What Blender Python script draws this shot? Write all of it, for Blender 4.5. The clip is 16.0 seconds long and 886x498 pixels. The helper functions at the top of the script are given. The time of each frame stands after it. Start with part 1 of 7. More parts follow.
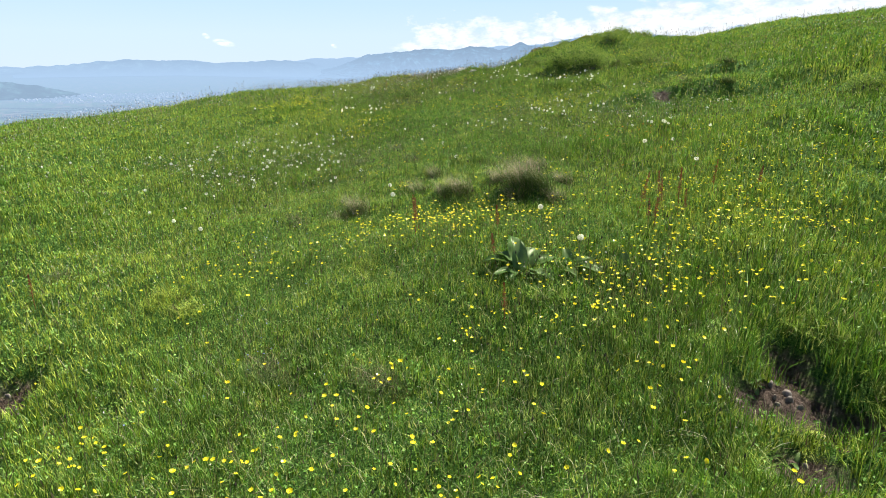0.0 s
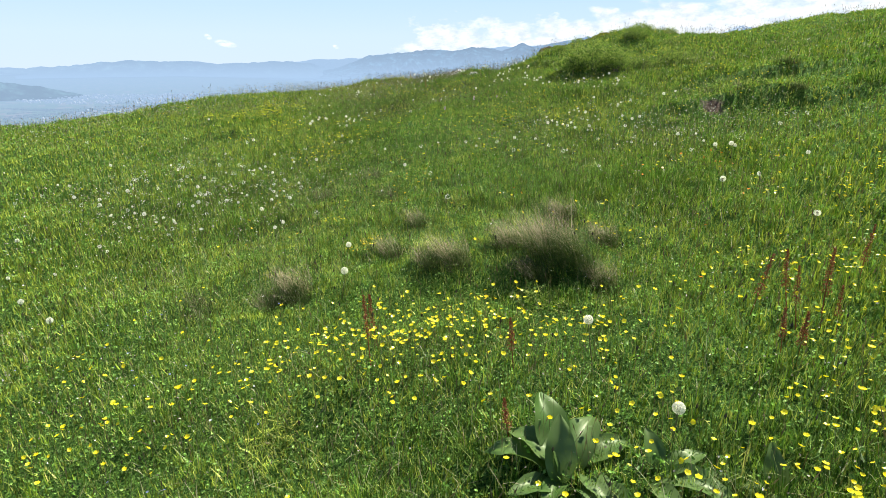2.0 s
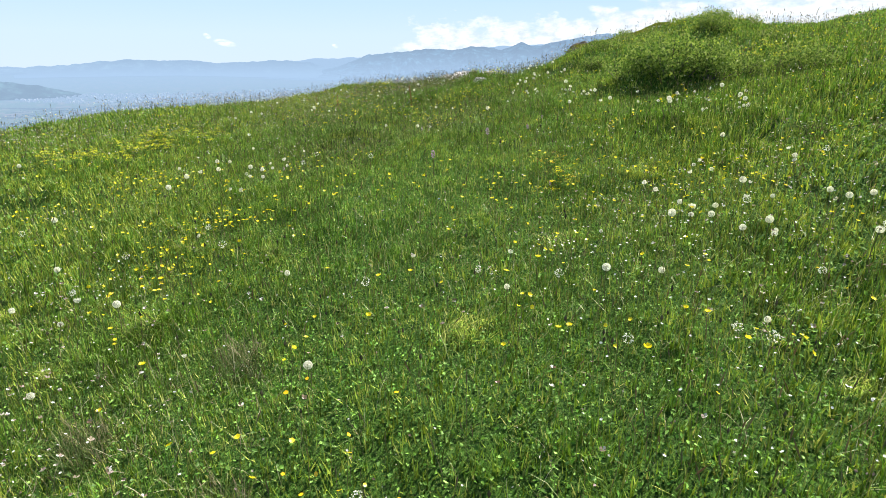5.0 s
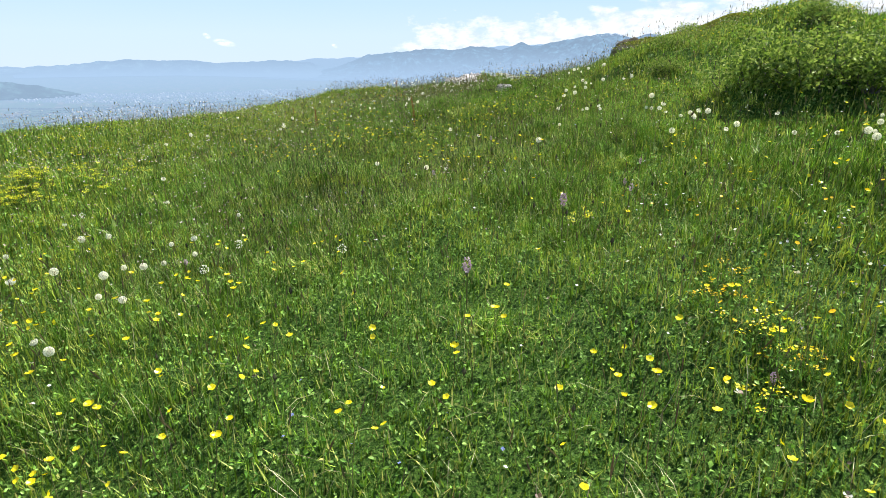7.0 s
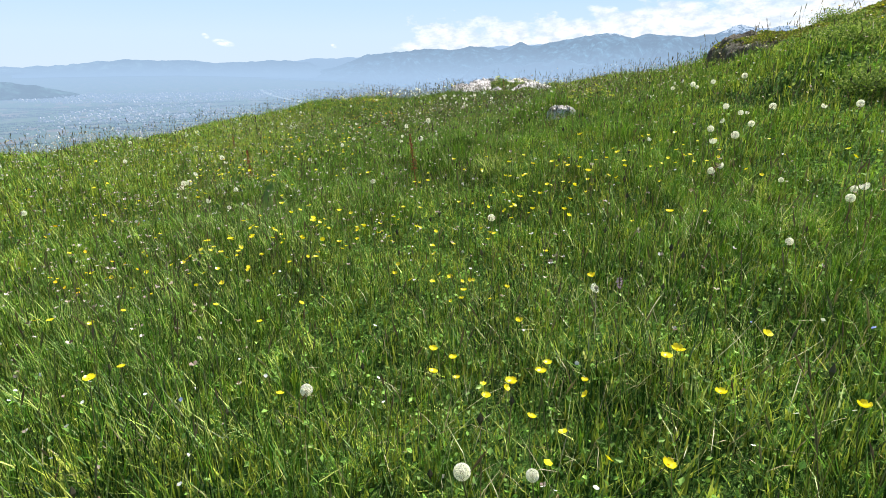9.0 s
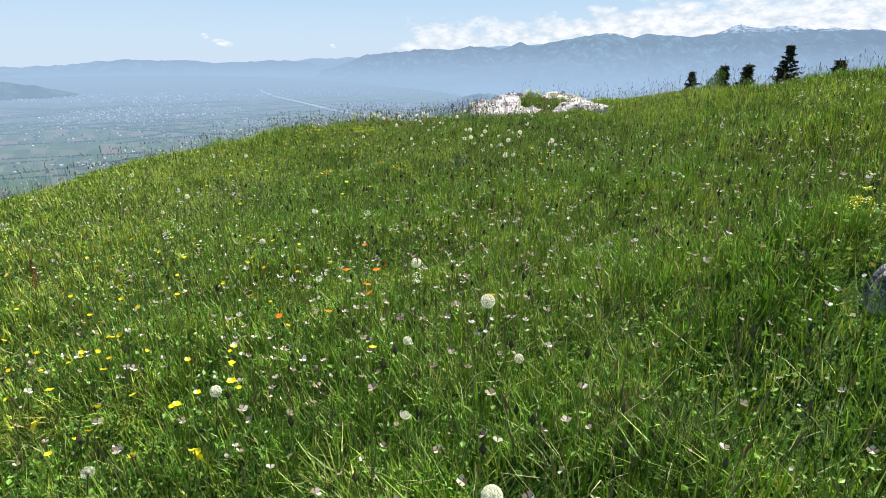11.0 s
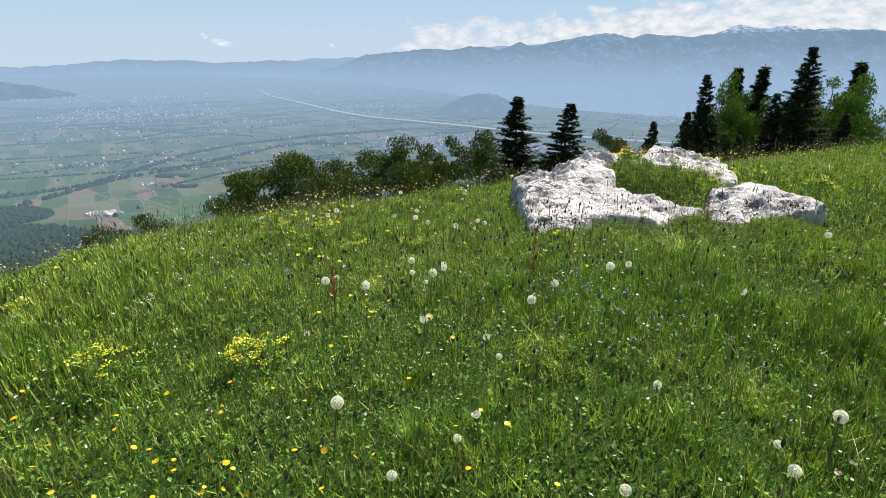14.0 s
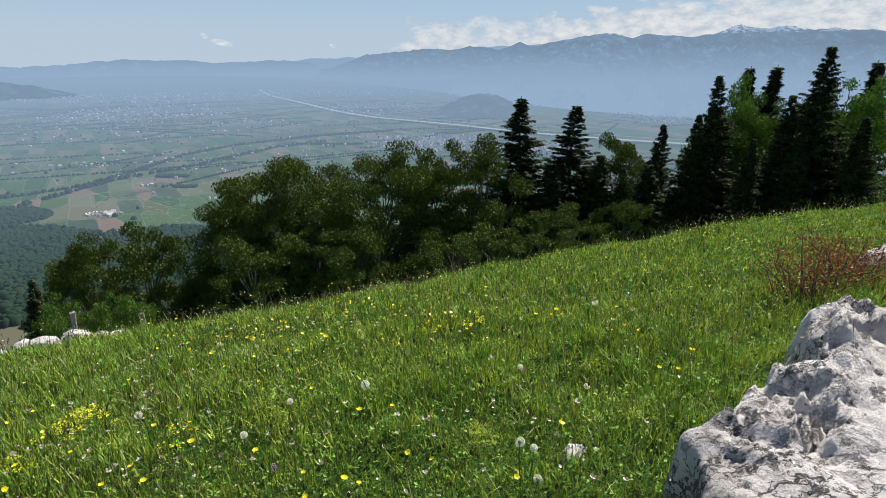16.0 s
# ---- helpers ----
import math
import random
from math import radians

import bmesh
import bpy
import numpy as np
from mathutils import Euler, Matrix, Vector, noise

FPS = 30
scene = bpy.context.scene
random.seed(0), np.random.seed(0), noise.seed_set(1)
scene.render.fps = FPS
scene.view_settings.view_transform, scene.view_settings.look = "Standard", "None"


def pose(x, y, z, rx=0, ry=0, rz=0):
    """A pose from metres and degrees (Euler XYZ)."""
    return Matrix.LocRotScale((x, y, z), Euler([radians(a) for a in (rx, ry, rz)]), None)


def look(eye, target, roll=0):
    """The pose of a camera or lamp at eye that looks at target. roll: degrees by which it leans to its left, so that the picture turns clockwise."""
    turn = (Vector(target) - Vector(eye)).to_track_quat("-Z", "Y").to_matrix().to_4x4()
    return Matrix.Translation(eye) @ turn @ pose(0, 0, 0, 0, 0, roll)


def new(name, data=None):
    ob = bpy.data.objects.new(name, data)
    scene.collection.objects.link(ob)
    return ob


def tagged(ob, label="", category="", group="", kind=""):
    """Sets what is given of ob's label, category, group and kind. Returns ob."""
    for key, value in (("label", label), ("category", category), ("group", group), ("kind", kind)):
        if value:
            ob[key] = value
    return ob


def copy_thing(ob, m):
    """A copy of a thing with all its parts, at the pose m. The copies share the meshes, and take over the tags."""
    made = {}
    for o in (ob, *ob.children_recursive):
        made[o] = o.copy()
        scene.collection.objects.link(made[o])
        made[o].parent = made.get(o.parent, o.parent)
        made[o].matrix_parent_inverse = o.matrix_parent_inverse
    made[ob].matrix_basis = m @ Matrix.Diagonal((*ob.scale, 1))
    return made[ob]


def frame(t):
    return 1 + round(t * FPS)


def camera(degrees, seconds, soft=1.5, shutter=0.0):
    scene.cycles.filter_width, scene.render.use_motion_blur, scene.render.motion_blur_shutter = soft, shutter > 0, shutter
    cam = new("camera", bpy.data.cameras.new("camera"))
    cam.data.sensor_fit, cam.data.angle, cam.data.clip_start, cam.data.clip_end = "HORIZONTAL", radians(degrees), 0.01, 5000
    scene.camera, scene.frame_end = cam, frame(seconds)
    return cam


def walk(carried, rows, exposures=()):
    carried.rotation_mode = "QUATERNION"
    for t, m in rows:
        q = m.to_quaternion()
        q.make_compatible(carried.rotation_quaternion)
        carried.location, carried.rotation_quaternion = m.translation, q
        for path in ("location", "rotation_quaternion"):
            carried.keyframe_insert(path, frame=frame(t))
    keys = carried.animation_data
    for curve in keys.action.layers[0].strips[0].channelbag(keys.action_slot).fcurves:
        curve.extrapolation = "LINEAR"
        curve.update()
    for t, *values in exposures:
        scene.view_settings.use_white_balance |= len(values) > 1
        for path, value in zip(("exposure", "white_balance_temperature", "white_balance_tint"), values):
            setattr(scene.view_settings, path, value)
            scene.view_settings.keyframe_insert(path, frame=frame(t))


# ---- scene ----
cam = camera(76.0, 16.0, soft=0.5)
PATH = [
    (0.0, -0.000, 0.000, -0.000, 71.61, 0.02),
    (0.5, 0.048, 0.331, 0.007, 71.61, 0.02),
    (1.0, 0.078, 0.693, 0.001, 71.69, 0.10),
    (1.5, 0.089, 1.099, -0.001, 71.69, 0.19),
    (2.0, 0.100, 1.582, -0.003, 71.69, 0.19),
    (2.5, 0.133, 2.129, -0.005, 71.69, 0.19),
    (3.0, 0.183, 2.713, 0.001, 71.69, 0.19),
    (3.2, 0.198, 2.942, 0.004, 71.69, 0.19),
    (5.3, 0.151, 5.061, 0.022, 71.61, 0.11),
    (5.5, 0.141, 5.240, 0.023, 71.61, 0.10),
    (6.0, 0.110, 5.677, 0.026, 71.61, 0.10),
    (6.5, 0.073, 6.131, 0.034, 71.61, 0.10),
    (7.0, 0.035, 6.623, 0.038, 71.61, 0.10),
    (7.5, -0.002, 7.155, 0.043, 71.61, 0.10),
    (8.0, -0.044, 7.716, 0.049, 71.61, 0.10),
    (8.5, -0.071, 8.302, 0.058, 71.61, 0.10),
    (9.0, -0.085, 8.903, 0.077, 71.61, 0.02),
    (9.5, -0.100, 9.523, 0.100, 71.61, 0.02),
    (10.0, -0.160, 10.149, 0.125, 71.61, 0.02),
    (10.2, -0.184, 10.400, 0.135, 71.61, 0.01),
    (12.3, -0.355, 13.047, 0.304, 71.61, -0.06),
    (12.5, -0.364, 13.282, 0.327, 71.61, -0.07),
    (13.0, -0.395, 13.875, 0.380, 71.61, -0.07),
    (13.5, -0.409, 14.469, 0.397, 71.61, -0.07),
    (14.0, -0.415, 15.076, 0.405, 71.61, -0.07),
    (14.5, -0.430, 15.702, 0.415, 71.61, -0.07),
    (15.0, -0.453, 16.358, 0.425, 71.61, -0.07),
    (15.5, -0.465, 17.021, 0.431, 71.61, -0.07),
    (16.0, -0.479, 17.700, 0.459, 71.61, -0.07),
]

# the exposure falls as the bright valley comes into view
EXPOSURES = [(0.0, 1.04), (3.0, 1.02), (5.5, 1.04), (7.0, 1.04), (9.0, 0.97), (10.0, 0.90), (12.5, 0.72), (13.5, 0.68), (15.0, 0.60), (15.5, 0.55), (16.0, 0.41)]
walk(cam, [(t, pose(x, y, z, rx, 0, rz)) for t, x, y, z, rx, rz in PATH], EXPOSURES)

# ---- world, sun, exposure ----
SUN_EL, SUN_AZ = 53.0, 40.0            # degrees; azimuth from ahead (+y) towards the right (+x)
world = bpy.data.worlds.new("sky")
scene.world = world
world.use_nodes = True
wn = world.node_tree.nodes
sky = wn.new("ShaderNodeTexSky")
sky.sky_type = 'NISHITA'
sky.sun_disc = False
sky.sun_elevation, sky.sun_rotation = radians(SUN_EL), radians(SUN_AZ)
sky.altitude, sky.air_density, sky.dust_density, sky.ozone_density = 900.0, 1.0, 0.2, 2.0
wn["Background"].inputs["Strength"].default_value = 0.075
world.node_tree.links.new(sky.outputs["Color"], wn["Background"].inputs["Color"])

sun_data = bpy.data.lights.new("sun", 'SUN')
sun_data.energy, sun_data.angle, sun_data.color = 5.0, radians(0.53), (1.0, 0.955, 0.88)
sun = new("sun", sun_data)
SUN_WAY = Vector((math.sin(radians(SUN_AZ)) * math.cos(radians(SUN_EL)), math.cos(radians(SUN_AZ)) * math.cos(radians(SUN_EL)), math.sin(radians(SUN_EL))))
sun.matrix_basis = look(SUN_WAY * 60, (0, 0, 0))

# ---- numbers: noise, ground ----
rng = np.random.RandomState(7)


def lattice(i, j, k, seed):
    h = (i * 374761393 + j * 668265263 + k * 2147483647 + seed * 974711) & 0xffffffff
    h = ((h ^ (h >> 13)) * 1274126177) & 0xffffffff
    return ((h ^ (h >> 16)) & 0xffff) / 65535.0


def vnoise(x, y, z=0.0, seed=0):
    """Smooth value noise, -1 to 1."""
    x, y, z = np.broadcast_arrays(np.asarray(x, float), np.asarray(y, float), np.asarray(z, float))
    i, j, k = (np.floor(a).astype(np.int64) for a in (x, y, z))
    f, g, h = x - i, y - j, z - k
    f, g, h = (a * a * (3 - 2 * a) for a in (f, g, h))
    total = 0
    for a in (0, 1):
        for b in (0, 1):
            for c in (0, 1):
                w = (f if a else 1 - f) * (g if b else 1 - g) * (h if c else 1 - h)
                total = total + w * lattice(i + a, j + b, k + c, seed)
    return total * 2 - 1


def fbm(x, y, z=0.0, seed=0, octaves=4, gain=0.5):
    total, amp = 0, 1.0
    for o in range(octaves):
        total = total + amp * vnoise(np.asarray(x) * 2 ** o, np.asarray(y) * 2 ** o, np.asarray(z) * 2 ** o, seed + 31 * o)
        amp *= gain
    return total


def softplus(u, w):
    return w * np.logaddexp(0, u / w)


KNOLL_BASE = -0.094
KNOLLS = [
    (-9.0, 9.5, 3.4, 0.940),
    (5.0, 9.5, 3.4, 0.338),
    (5.5, 21.5, 2.4, -0.546),
    (-6.0, 18.0, 1.7, -0.732),
    (-12.0, 15.5, 1.7, 0.563),
    (-3.5, 12.5, 1.7, 0.348),
    (3.5, 13.5, 1.2, 0.380),
    (-6.0, 4.5, 1.7, 0.482),
    (7.5, 6.5, 1.7, 0.461),
    (3.5, 25.0, 1.7, 0.238),
    (9.0, 16.5, 1.7, 0.237),
    (-3.0, 17.0, 1.7, 0.258),
    (-8.5, 9.5, 1.2, -0.426),
    (0.0, 21.0, 1.7, -0.110),
    (4.0, -0.5, 1.7, -0.218),
    (1.5, 11.5, 1.2, 0.210),
    (10.0, 22.5, 1.7, -0.163),
    (-7.5, 25.5, 1.7, -0.198),
    (-1.0, 25.5, 1.2, 0.125),
    (5.5, 15.5, 1.2, 0.186),
    (11.5, 6.5, 2.4, 0.345),
    (-3.0, 8.5, 1.2, 0.216),
    (-10.0, 14.0, 1.2, 0.284),
    (13.0, 16.0, 1.7, 0.179),
    (2.5, 7.0, 1.2, -0.147),
]


# broad low swells along the walk: x, y, height
SWELLS = [(-1.1, 2.8, 0.09), (0.9, 2.8, 0.035), (-1.1, 4.6, 0.045), (0.9, 4.6, 0.035), (0.9, 6.4, 0.055), (-1.1, 8.2, 0.10), (0.9, 8.2, 0.12), (-1.1, 10.0, 0.045), (0.9, 10.0, -0.02),
          (0.9, 11.8, 0.04), (0.9, 13.6, 0.04), (-1.1, 15.4, -0.03), (0.9, 15.4, -0.06), (-1.1, 17.2, 0.07), (0.9, 17.2, -0.055), (2.6, 8.2, 0.03)]


def smooth_ground(x, y):
    """The alp's height without its small bumps: a tilted meadow with knolls that breaks off towards the valley."""
    x, y = np.asarray(x, float), np.asarray(y, float)
    xc = np.clip(x, -60, 30)
    h = -1.35 + 0.06 * np.maximum(y, -60) + 0.13 * xc - 0.62 * softplus(y - (21.0 + 0.15 * xc), 1.5)
    h = h - 0.02 * softplus(-4 - np.maximum(x, -34), 1.0) ** 1.5 - 0.5 * softplus(-34 - x, 6.0)
    h = h + KNOLL_BASE
    for a, b, r, k in KNOLLS:
        h = h + k * np.exp(-((x - a) ** 2 + (y - b) ** 2) / (2 * r * r))
    for a, b, k in SWELLS:
        h = h + k * np.exp(-((x - a) ** 2 + (y - b) ** 2) / 2.6)
    return np.maximum(h, -409 + 0.0005 * x)


def ground_at(x, y):
    h = smooth_ground(x, y)
    near = np.clip(1.6 - np.hypot(np.asarray(x), np.asarray(y) - 10) / 40, 0, 1)
    x, y = np.asarray(x, float), np.asarray(y, float)
    h = h + near * (0.052 * fbm(x * 0.9, y * 0.9, 0, 3, 3) + 0.042 * vnoise(x * 3.3, y * 3.3, 0, 9) + 0.020 * vnoise(x * 7.1, y * 7.1, 0, 10))
    for a, b, r, k in RISES:
        h = h + k * np.exp(-(((x - a) ** 2 + (y - b) ** 2) / (r * r)) ** 2)
    for a, b, w, k in BANKS:
        front = b + 0.10 * vnoise(x * 3.0, 0.0, 0, 12)
        h = h + k * np.exp(-((x - a) / w) ** 4) * np.clip((y - front) / 0.14, 0, 1) * np.clip(1 - (y - front - 0.14) / 0.9, 0, 1)
    for a, b, r, k in HOLLOWS:
        h = h - k * np.exp(-(((np.asarray(x) - a) ** 2 + (np.asarray(y) - b) ** 2) / (r * r)) ** 2)
    return h


# turf that swells up between the rocks: x, y, radius, height
RISES = [(0.72, 12.48, 0.42, 0.11), (0.75, 19.05, 0.42, 0.10), (1.45, 19.0, 0.55, 0.06), (1.08, 18.80, 0.28, 0.045), (0.84, 18.98, 0.17, 0.085), (0.45, 17.72, 0.40, 0.055), (1.0, 17.65, 0.35, 0.05), (2.75, 12.5, 1.10, 0.12), (4.2, 12.8, 1.0, 0.08)]
# low banks whose steep side faces the walk: x, y, half width, height
BANKS = [(0.40, 3.98, 0.45, 0.05), (-0.62, 4.02, 0.16, 0.04), (2.9, 7.2, 0.9, 0.16), (3.6, 8.1, 0.8, 0.14), (2.2, 9.95, 0.5, 0.12), (1.5, 11.9, 0.5, 0.06)]
# bare hollows in the turf: x, y, radius, depth
HOLLOWS = [(1.12, 1.80, 0.13, 0.05), (1.29, 1.78, 0.20, 0.10), (1.48, 1.66, 0.14, 0.13), (1.37, 2.00, 0.12, 0.14), (1.14, 1.45, 0.12, 0.05), (-2.16, 2.4, 0.16, 0.10), (2.72, 7.33, 0.13, 0.08), (0.67, 11.24, 0.06, 0.03)]

# ---- helpers for meshes and materials ----


def mesh_of(name, verts, faces, mats=(), smooth=False, uv=None):
    """A mesh from arrays; faces all of one size."""
    verts, faces = np.asarray(verts, np.float32), np.asarray(faces, np.int32)
    me = bpy.data.meshes.new(name)
    n, k = faces.shape
    me.vertices.add(len(verts))
    me.vertices.foreach_set("co", verts.ravel())
    me.loops.add(n * k)
    me.loops.foreach_set("vertex_index", faces.ravel())
    me.polygons.add(n)
    me.polygons.foreach_set("loop_start", np.arange(0, n * k, k, dtype=np.int32))
    me.polygons.foreach_set("use_smooth", np.full(n, smooth))
    if uv is not None:
        layer = me.uv_layers.new(name="plan")
        layer.data.foreach_set("uv", np.asarray(uv, np.float32)[faces.ravel()].ravel())
    for m in mats:
        me.materials.append(m)
    me.update()
    me.validate()
    return me


def part_of(name, me, parent=None, label=""):
    ob = new(name, me)
    ob.parent = parent
    return tagged(ob, label)


def part(name, bm, material, parent, label="", smooth=True):
    me = bpy.data.meshes.new(name)
    for f in bm.faces:
        f.smooth = smooth
    bm.to_mesh(me)
    bm.free()
    me.materials.append(material)
    return part_of(name, me, parent, label)


def grid_faces(rows, cols, wrap=False):
    i, j = np.meshgrid(np.arange(rows - 1), np.arange(cols if wrap else cols - 1), indexing="ij")
    i, j = i.ravel(), j.ravel()
    k = (j + 1) % cols
    return np.stack([i * cols + j, i * cols + k, (i + 1) * cols + k, (i + 1) * cols + j], 1)


def tubes(paths, radii, sides=6):
    """Tapered tubes along point lists: verts and quads."""
    V, Q, base = [], [], 0
    for P, R in zip(paths, radii):
        P = np.asarray(P, float)
        T = np.gradient(P, axis=0)
        T /= np.linalg.norm(T, axis=1, keepdims=True) + 1e-9
        ref = np.where(np.abs(T[:, 2:3]) > 0.9, [[1.0, 0, 0]], [[0, 0, 1.0]])
        A = np.cross(T, ref)
        A /= np.linalg.norm(A, axis=1, keepdims=True) + 1e-9
        B = np.cross(T, A)
        ang = np.linspace(0, 2 * np.pi, sides, endpoint=False)
        ring = P[:, None] + np.asarray(R)[:, None, None] * (A[:, None] * np.cos(ang)[None, :, None] + B[:, None] * np.sin(ang)[None, :, None])
        V.append(ring.reshape(-1, 3))
        Q.append(grid_faces(len(P), sides, True) + base)
        base += len(P) * sides
    return np.concatenate(V), np.concatenate(Q)


class Nodes:
    """Short hand for a node material."""

    def __init__(self, name):
        self.mat = bpy.data.materials.new(name)
        self.mat.use_nodes = True
        self.tree = self.mat.node_tree
        self.bsdf = self.tree.nodes["Principled BSDF"]
        self.out = self.tree.nodes["Material Output"]

    def add(self, kind, **inputs):
        n = self.tree.nodes.new(kind)
        for key, value in inputs.items():
            self.put(n.inputs[int(key[1:])] if key[0] == "i" and key[1:].isdigit() else n.inputs[key.replace("_", " ")], value)
        return n

    def put(self, socket, value):
        if isinstance(value, bpy.types.NodeSocket):
            self.tree.links.new(value, socket)
        else:
            socket.default_value = value

    def position(self, scale=1.0):
        g = self.tree.nodes.new("ShaderNodeNewGeometry")
        m = self.add("ShaderNodeVectorMath", i0=g.outputs["Position"], i1=(scale, scale, scale))
        m.operation = 'MULTIPLY'
        return m.outputs[0]

    def noise(self, vector, scale, detail=3.0, rough=0.55):
        return self.add("ShaderNodeTexNoise", Vector=vector, Scale=scale, Detail=detail, Roughness=rough).outputs["Fac"]

    def ramp(self, fac, stops):
        r = self.add("ShaderNodeValToRGB", Fac=fac)
        while len(r.color_ramp.elements) < len(stops):
            r.color_ramp.elements.new(0.5)
        for e, (at, col) in zip(r.color_ramp.elements, stops):
            e.position, e.color = at, (*col, 1)
        return r.outputs["Color"]

    def mix(self, fac, a, b, how='MIX'):
        m = self.tree.nodes.new("ShaderNodeMix")
        m.data_type, m.blend_type = 'RGBA', how
        for s, v in ((m.inputs[0], fac), (m.inputs[6], a), (m.inputs[7], b)):
            self.put(s, (*v, 1) if isinstance(v, tuple) and len(v) == 3 else v)
        return m.outputs[2]

    def math(self, op, a, b=0.0, clamp=False):
        m = self.add("ShaderNodeMath", i0=a, i1=b)
        m.operation, m.use_clamp = op, clamp
        return m.outputs[0]

    def island(self):
        return self.tree.nodes.new("ShaderNodeNewGeometry").outputs["Random Per Island"]

    def bump(self, height, strength, distance):
        return self.add("ShaderNodeBump", Height=height, Strength=strength, Distance=distance).outputs["Normal"]


def leafy(name, colours, patch=None, patch_scale=0.5, translucent=0.45, gloss=0.08, rough=0.45, mottle=0.0):
    """Thin plant tissue: colour varies from blade to blade and from patch to patch; light shines through."""
    m = Nodes(name)
    n = len(colours)
    col = m.ramp(m.island(), [((i + 0.5) / n, c) for i, c in enumerate(colours)])
    if patch:
        # the turf is drier and yellower on the side that falls away and towards the brow
        spot = m.add("ShaderNodeSeparateXYZ", Vector=m.position())
        dry = m.math('MULTIPLY', m.math('MULTIPLY', m.math('SUBTRACT', -1.2, spot.outputs["X"]), 0.5, True), 0.20)
        dry = m.math('ADD', dry, m.math('MULTIPLY', m.math('MULTIPLY', m.math('SUBTRACT', spot.outputs["Y"], 12.0), 0.2, True), 0.10))
        f = m.ramp(m.math('ADD', m.noise(m.position(), patch_scale, 3.0, 0.6), dry), [(0.33, (0, 0, 0)), (0.60, (1, 1, 1))])
        col = m.mix(f, col, m.mix(0.75, col, patch))
    if mottle:
        spots = m.ramp(m.noise(m.position(), mottle, 2.0, 0.6), [(0.33, (0.30, 0.34, 0.30)), (0.5, (0.95, 0.95, 0.95)), (0.66, (1.85, 1.75, 1.9))])
        col = m.mix(1.0, col, spots, 'MULTIPLY')
    dif = m.add("ShaderNodeBsdfDiffuse", Color=col)
    tr = m.add("ShaderNodeBsdfTranslucent", Color=m.mix(0.5, col, m.mix(1.0, col, (1.0, 1.0, 0.45), 'MULTIPLY')))
    gl = m.add("ShaderNodeBsdfGlossy", Color=(0.92, 1.0, 0.72, 1), Roughness=rough)
    a = m.add("ShaderNodeMixShader", i0=translucent, i1=dif.outputs[0], i2=tr.outputs[0])
    b = m.add("ShaderNodeMixShader", i0=gloss, i1=a.outputs[0], i2=gl.outputs[0])
    m.tree.links.new(b.outputs[0], m.out.inputs["Surface"])
    return m.mat


HAZE_PAINT = (0.228, 0.323, 0.452)                # haze colour of the valley air, painted into far surfaces as emission


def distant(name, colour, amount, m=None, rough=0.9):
    """Surface of the far distance: its own colour under the sun, and the air's haze painted on as emission."""
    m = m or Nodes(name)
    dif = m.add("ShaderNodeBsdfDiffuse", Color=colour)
    em = m.add("ShaderNodeEmission", Color=(*HAZE_PAINT, 1), Strength=1.0)
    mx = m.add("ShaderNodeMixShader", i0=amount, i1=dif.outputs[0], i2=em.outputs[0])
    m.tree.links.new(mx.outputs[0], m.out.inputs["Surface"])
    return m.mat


# ---- materials ----
def make_soil():
    m = Nodes("turf_soil")
    p = m.position()
    a = m.ramp(m.noise(p, 9.0, 5.0, 0.65), [(0.3, (0.018, 0.038, 0.008)), (0.52, (0.050, 0.105, 0.017)), (0.75, (0.100, 0.130, 0.038))])
    g = m.ramp(m.noise(p, 0.9, 3.0), [(0.4, (0, 0, 0)), (0.62, (1, 1, 1))])
    col = m.mix(g, a, m.mix(0.6, a, (0.075, 0.13, 0.022)))
    # moss, thatch and seedling leaves close to the ground
    moss = m.ramp(m.noise(p, 120.0, 3.0, 0.7), [(0.34, (0.012, 0.026, 0.005)), (0.44, (0.060, 0.160, 0.018)), (0.56, (0.130, 0.285, 0.036)), (0.70, (0.30, 0.36, 0.09))])
    col = m.mix(0.72, col, moss)
    # bare crumbly earth where the turf is broken
    earth = m.ramp(m.noise(p, 26.0, 7.0, 0.75), [(0.32, (0.035, 0.023, 0.016)), (0.5, (0.13, 0.092, 0.066)), (0.66, (0.27, 0.20, 0.15)), (0.78, (0.40, 0.33, 0.27))])
    open_ = 0.0
    ragged = m.math('MULTIPLY', m.math('SUBTRACT', m.noise(p, 11.0, 4.0, 0.6), 0.5), 0.22)
    for hx, hy, hr, hk in HOLLOWS:
        flat = m.add("ShaderNodeVectorMath", i0=m.add("ShaderNodeVectorMath", i0=p, i1=(1.0, 1.0, 0.0)).outputs[0], i1=(hx, hy, 0.0))
        flat.inputs[0].links[0].from_node.operation = 'MULTIPLY'
        flat.operation = 'DISTANCE'
        inside = m.math('SUBTRACT', hr * 1.05, m.math('ADD', flat.outputs["Value"], ragged))
        open_ = m.math('MAXIMUM', open_, m.math('MULTIPLY', inside, 14.0, True))
    col = m.mix(open_, col, earth)
    m.put(m.bsdf.inputs["Base Color"], col)
    m.put(m.bsdf.inputs["Roughness"], 0.95)
    m.put(m.bsdf.inputs["Specular IOR Level"], 0.15)
    m.put(m.bsdf.inputs["Normal"], m.bump(m.noise(p, 38.0, 8.0, 0.8), 1.0, 0.09))
    return m.mat


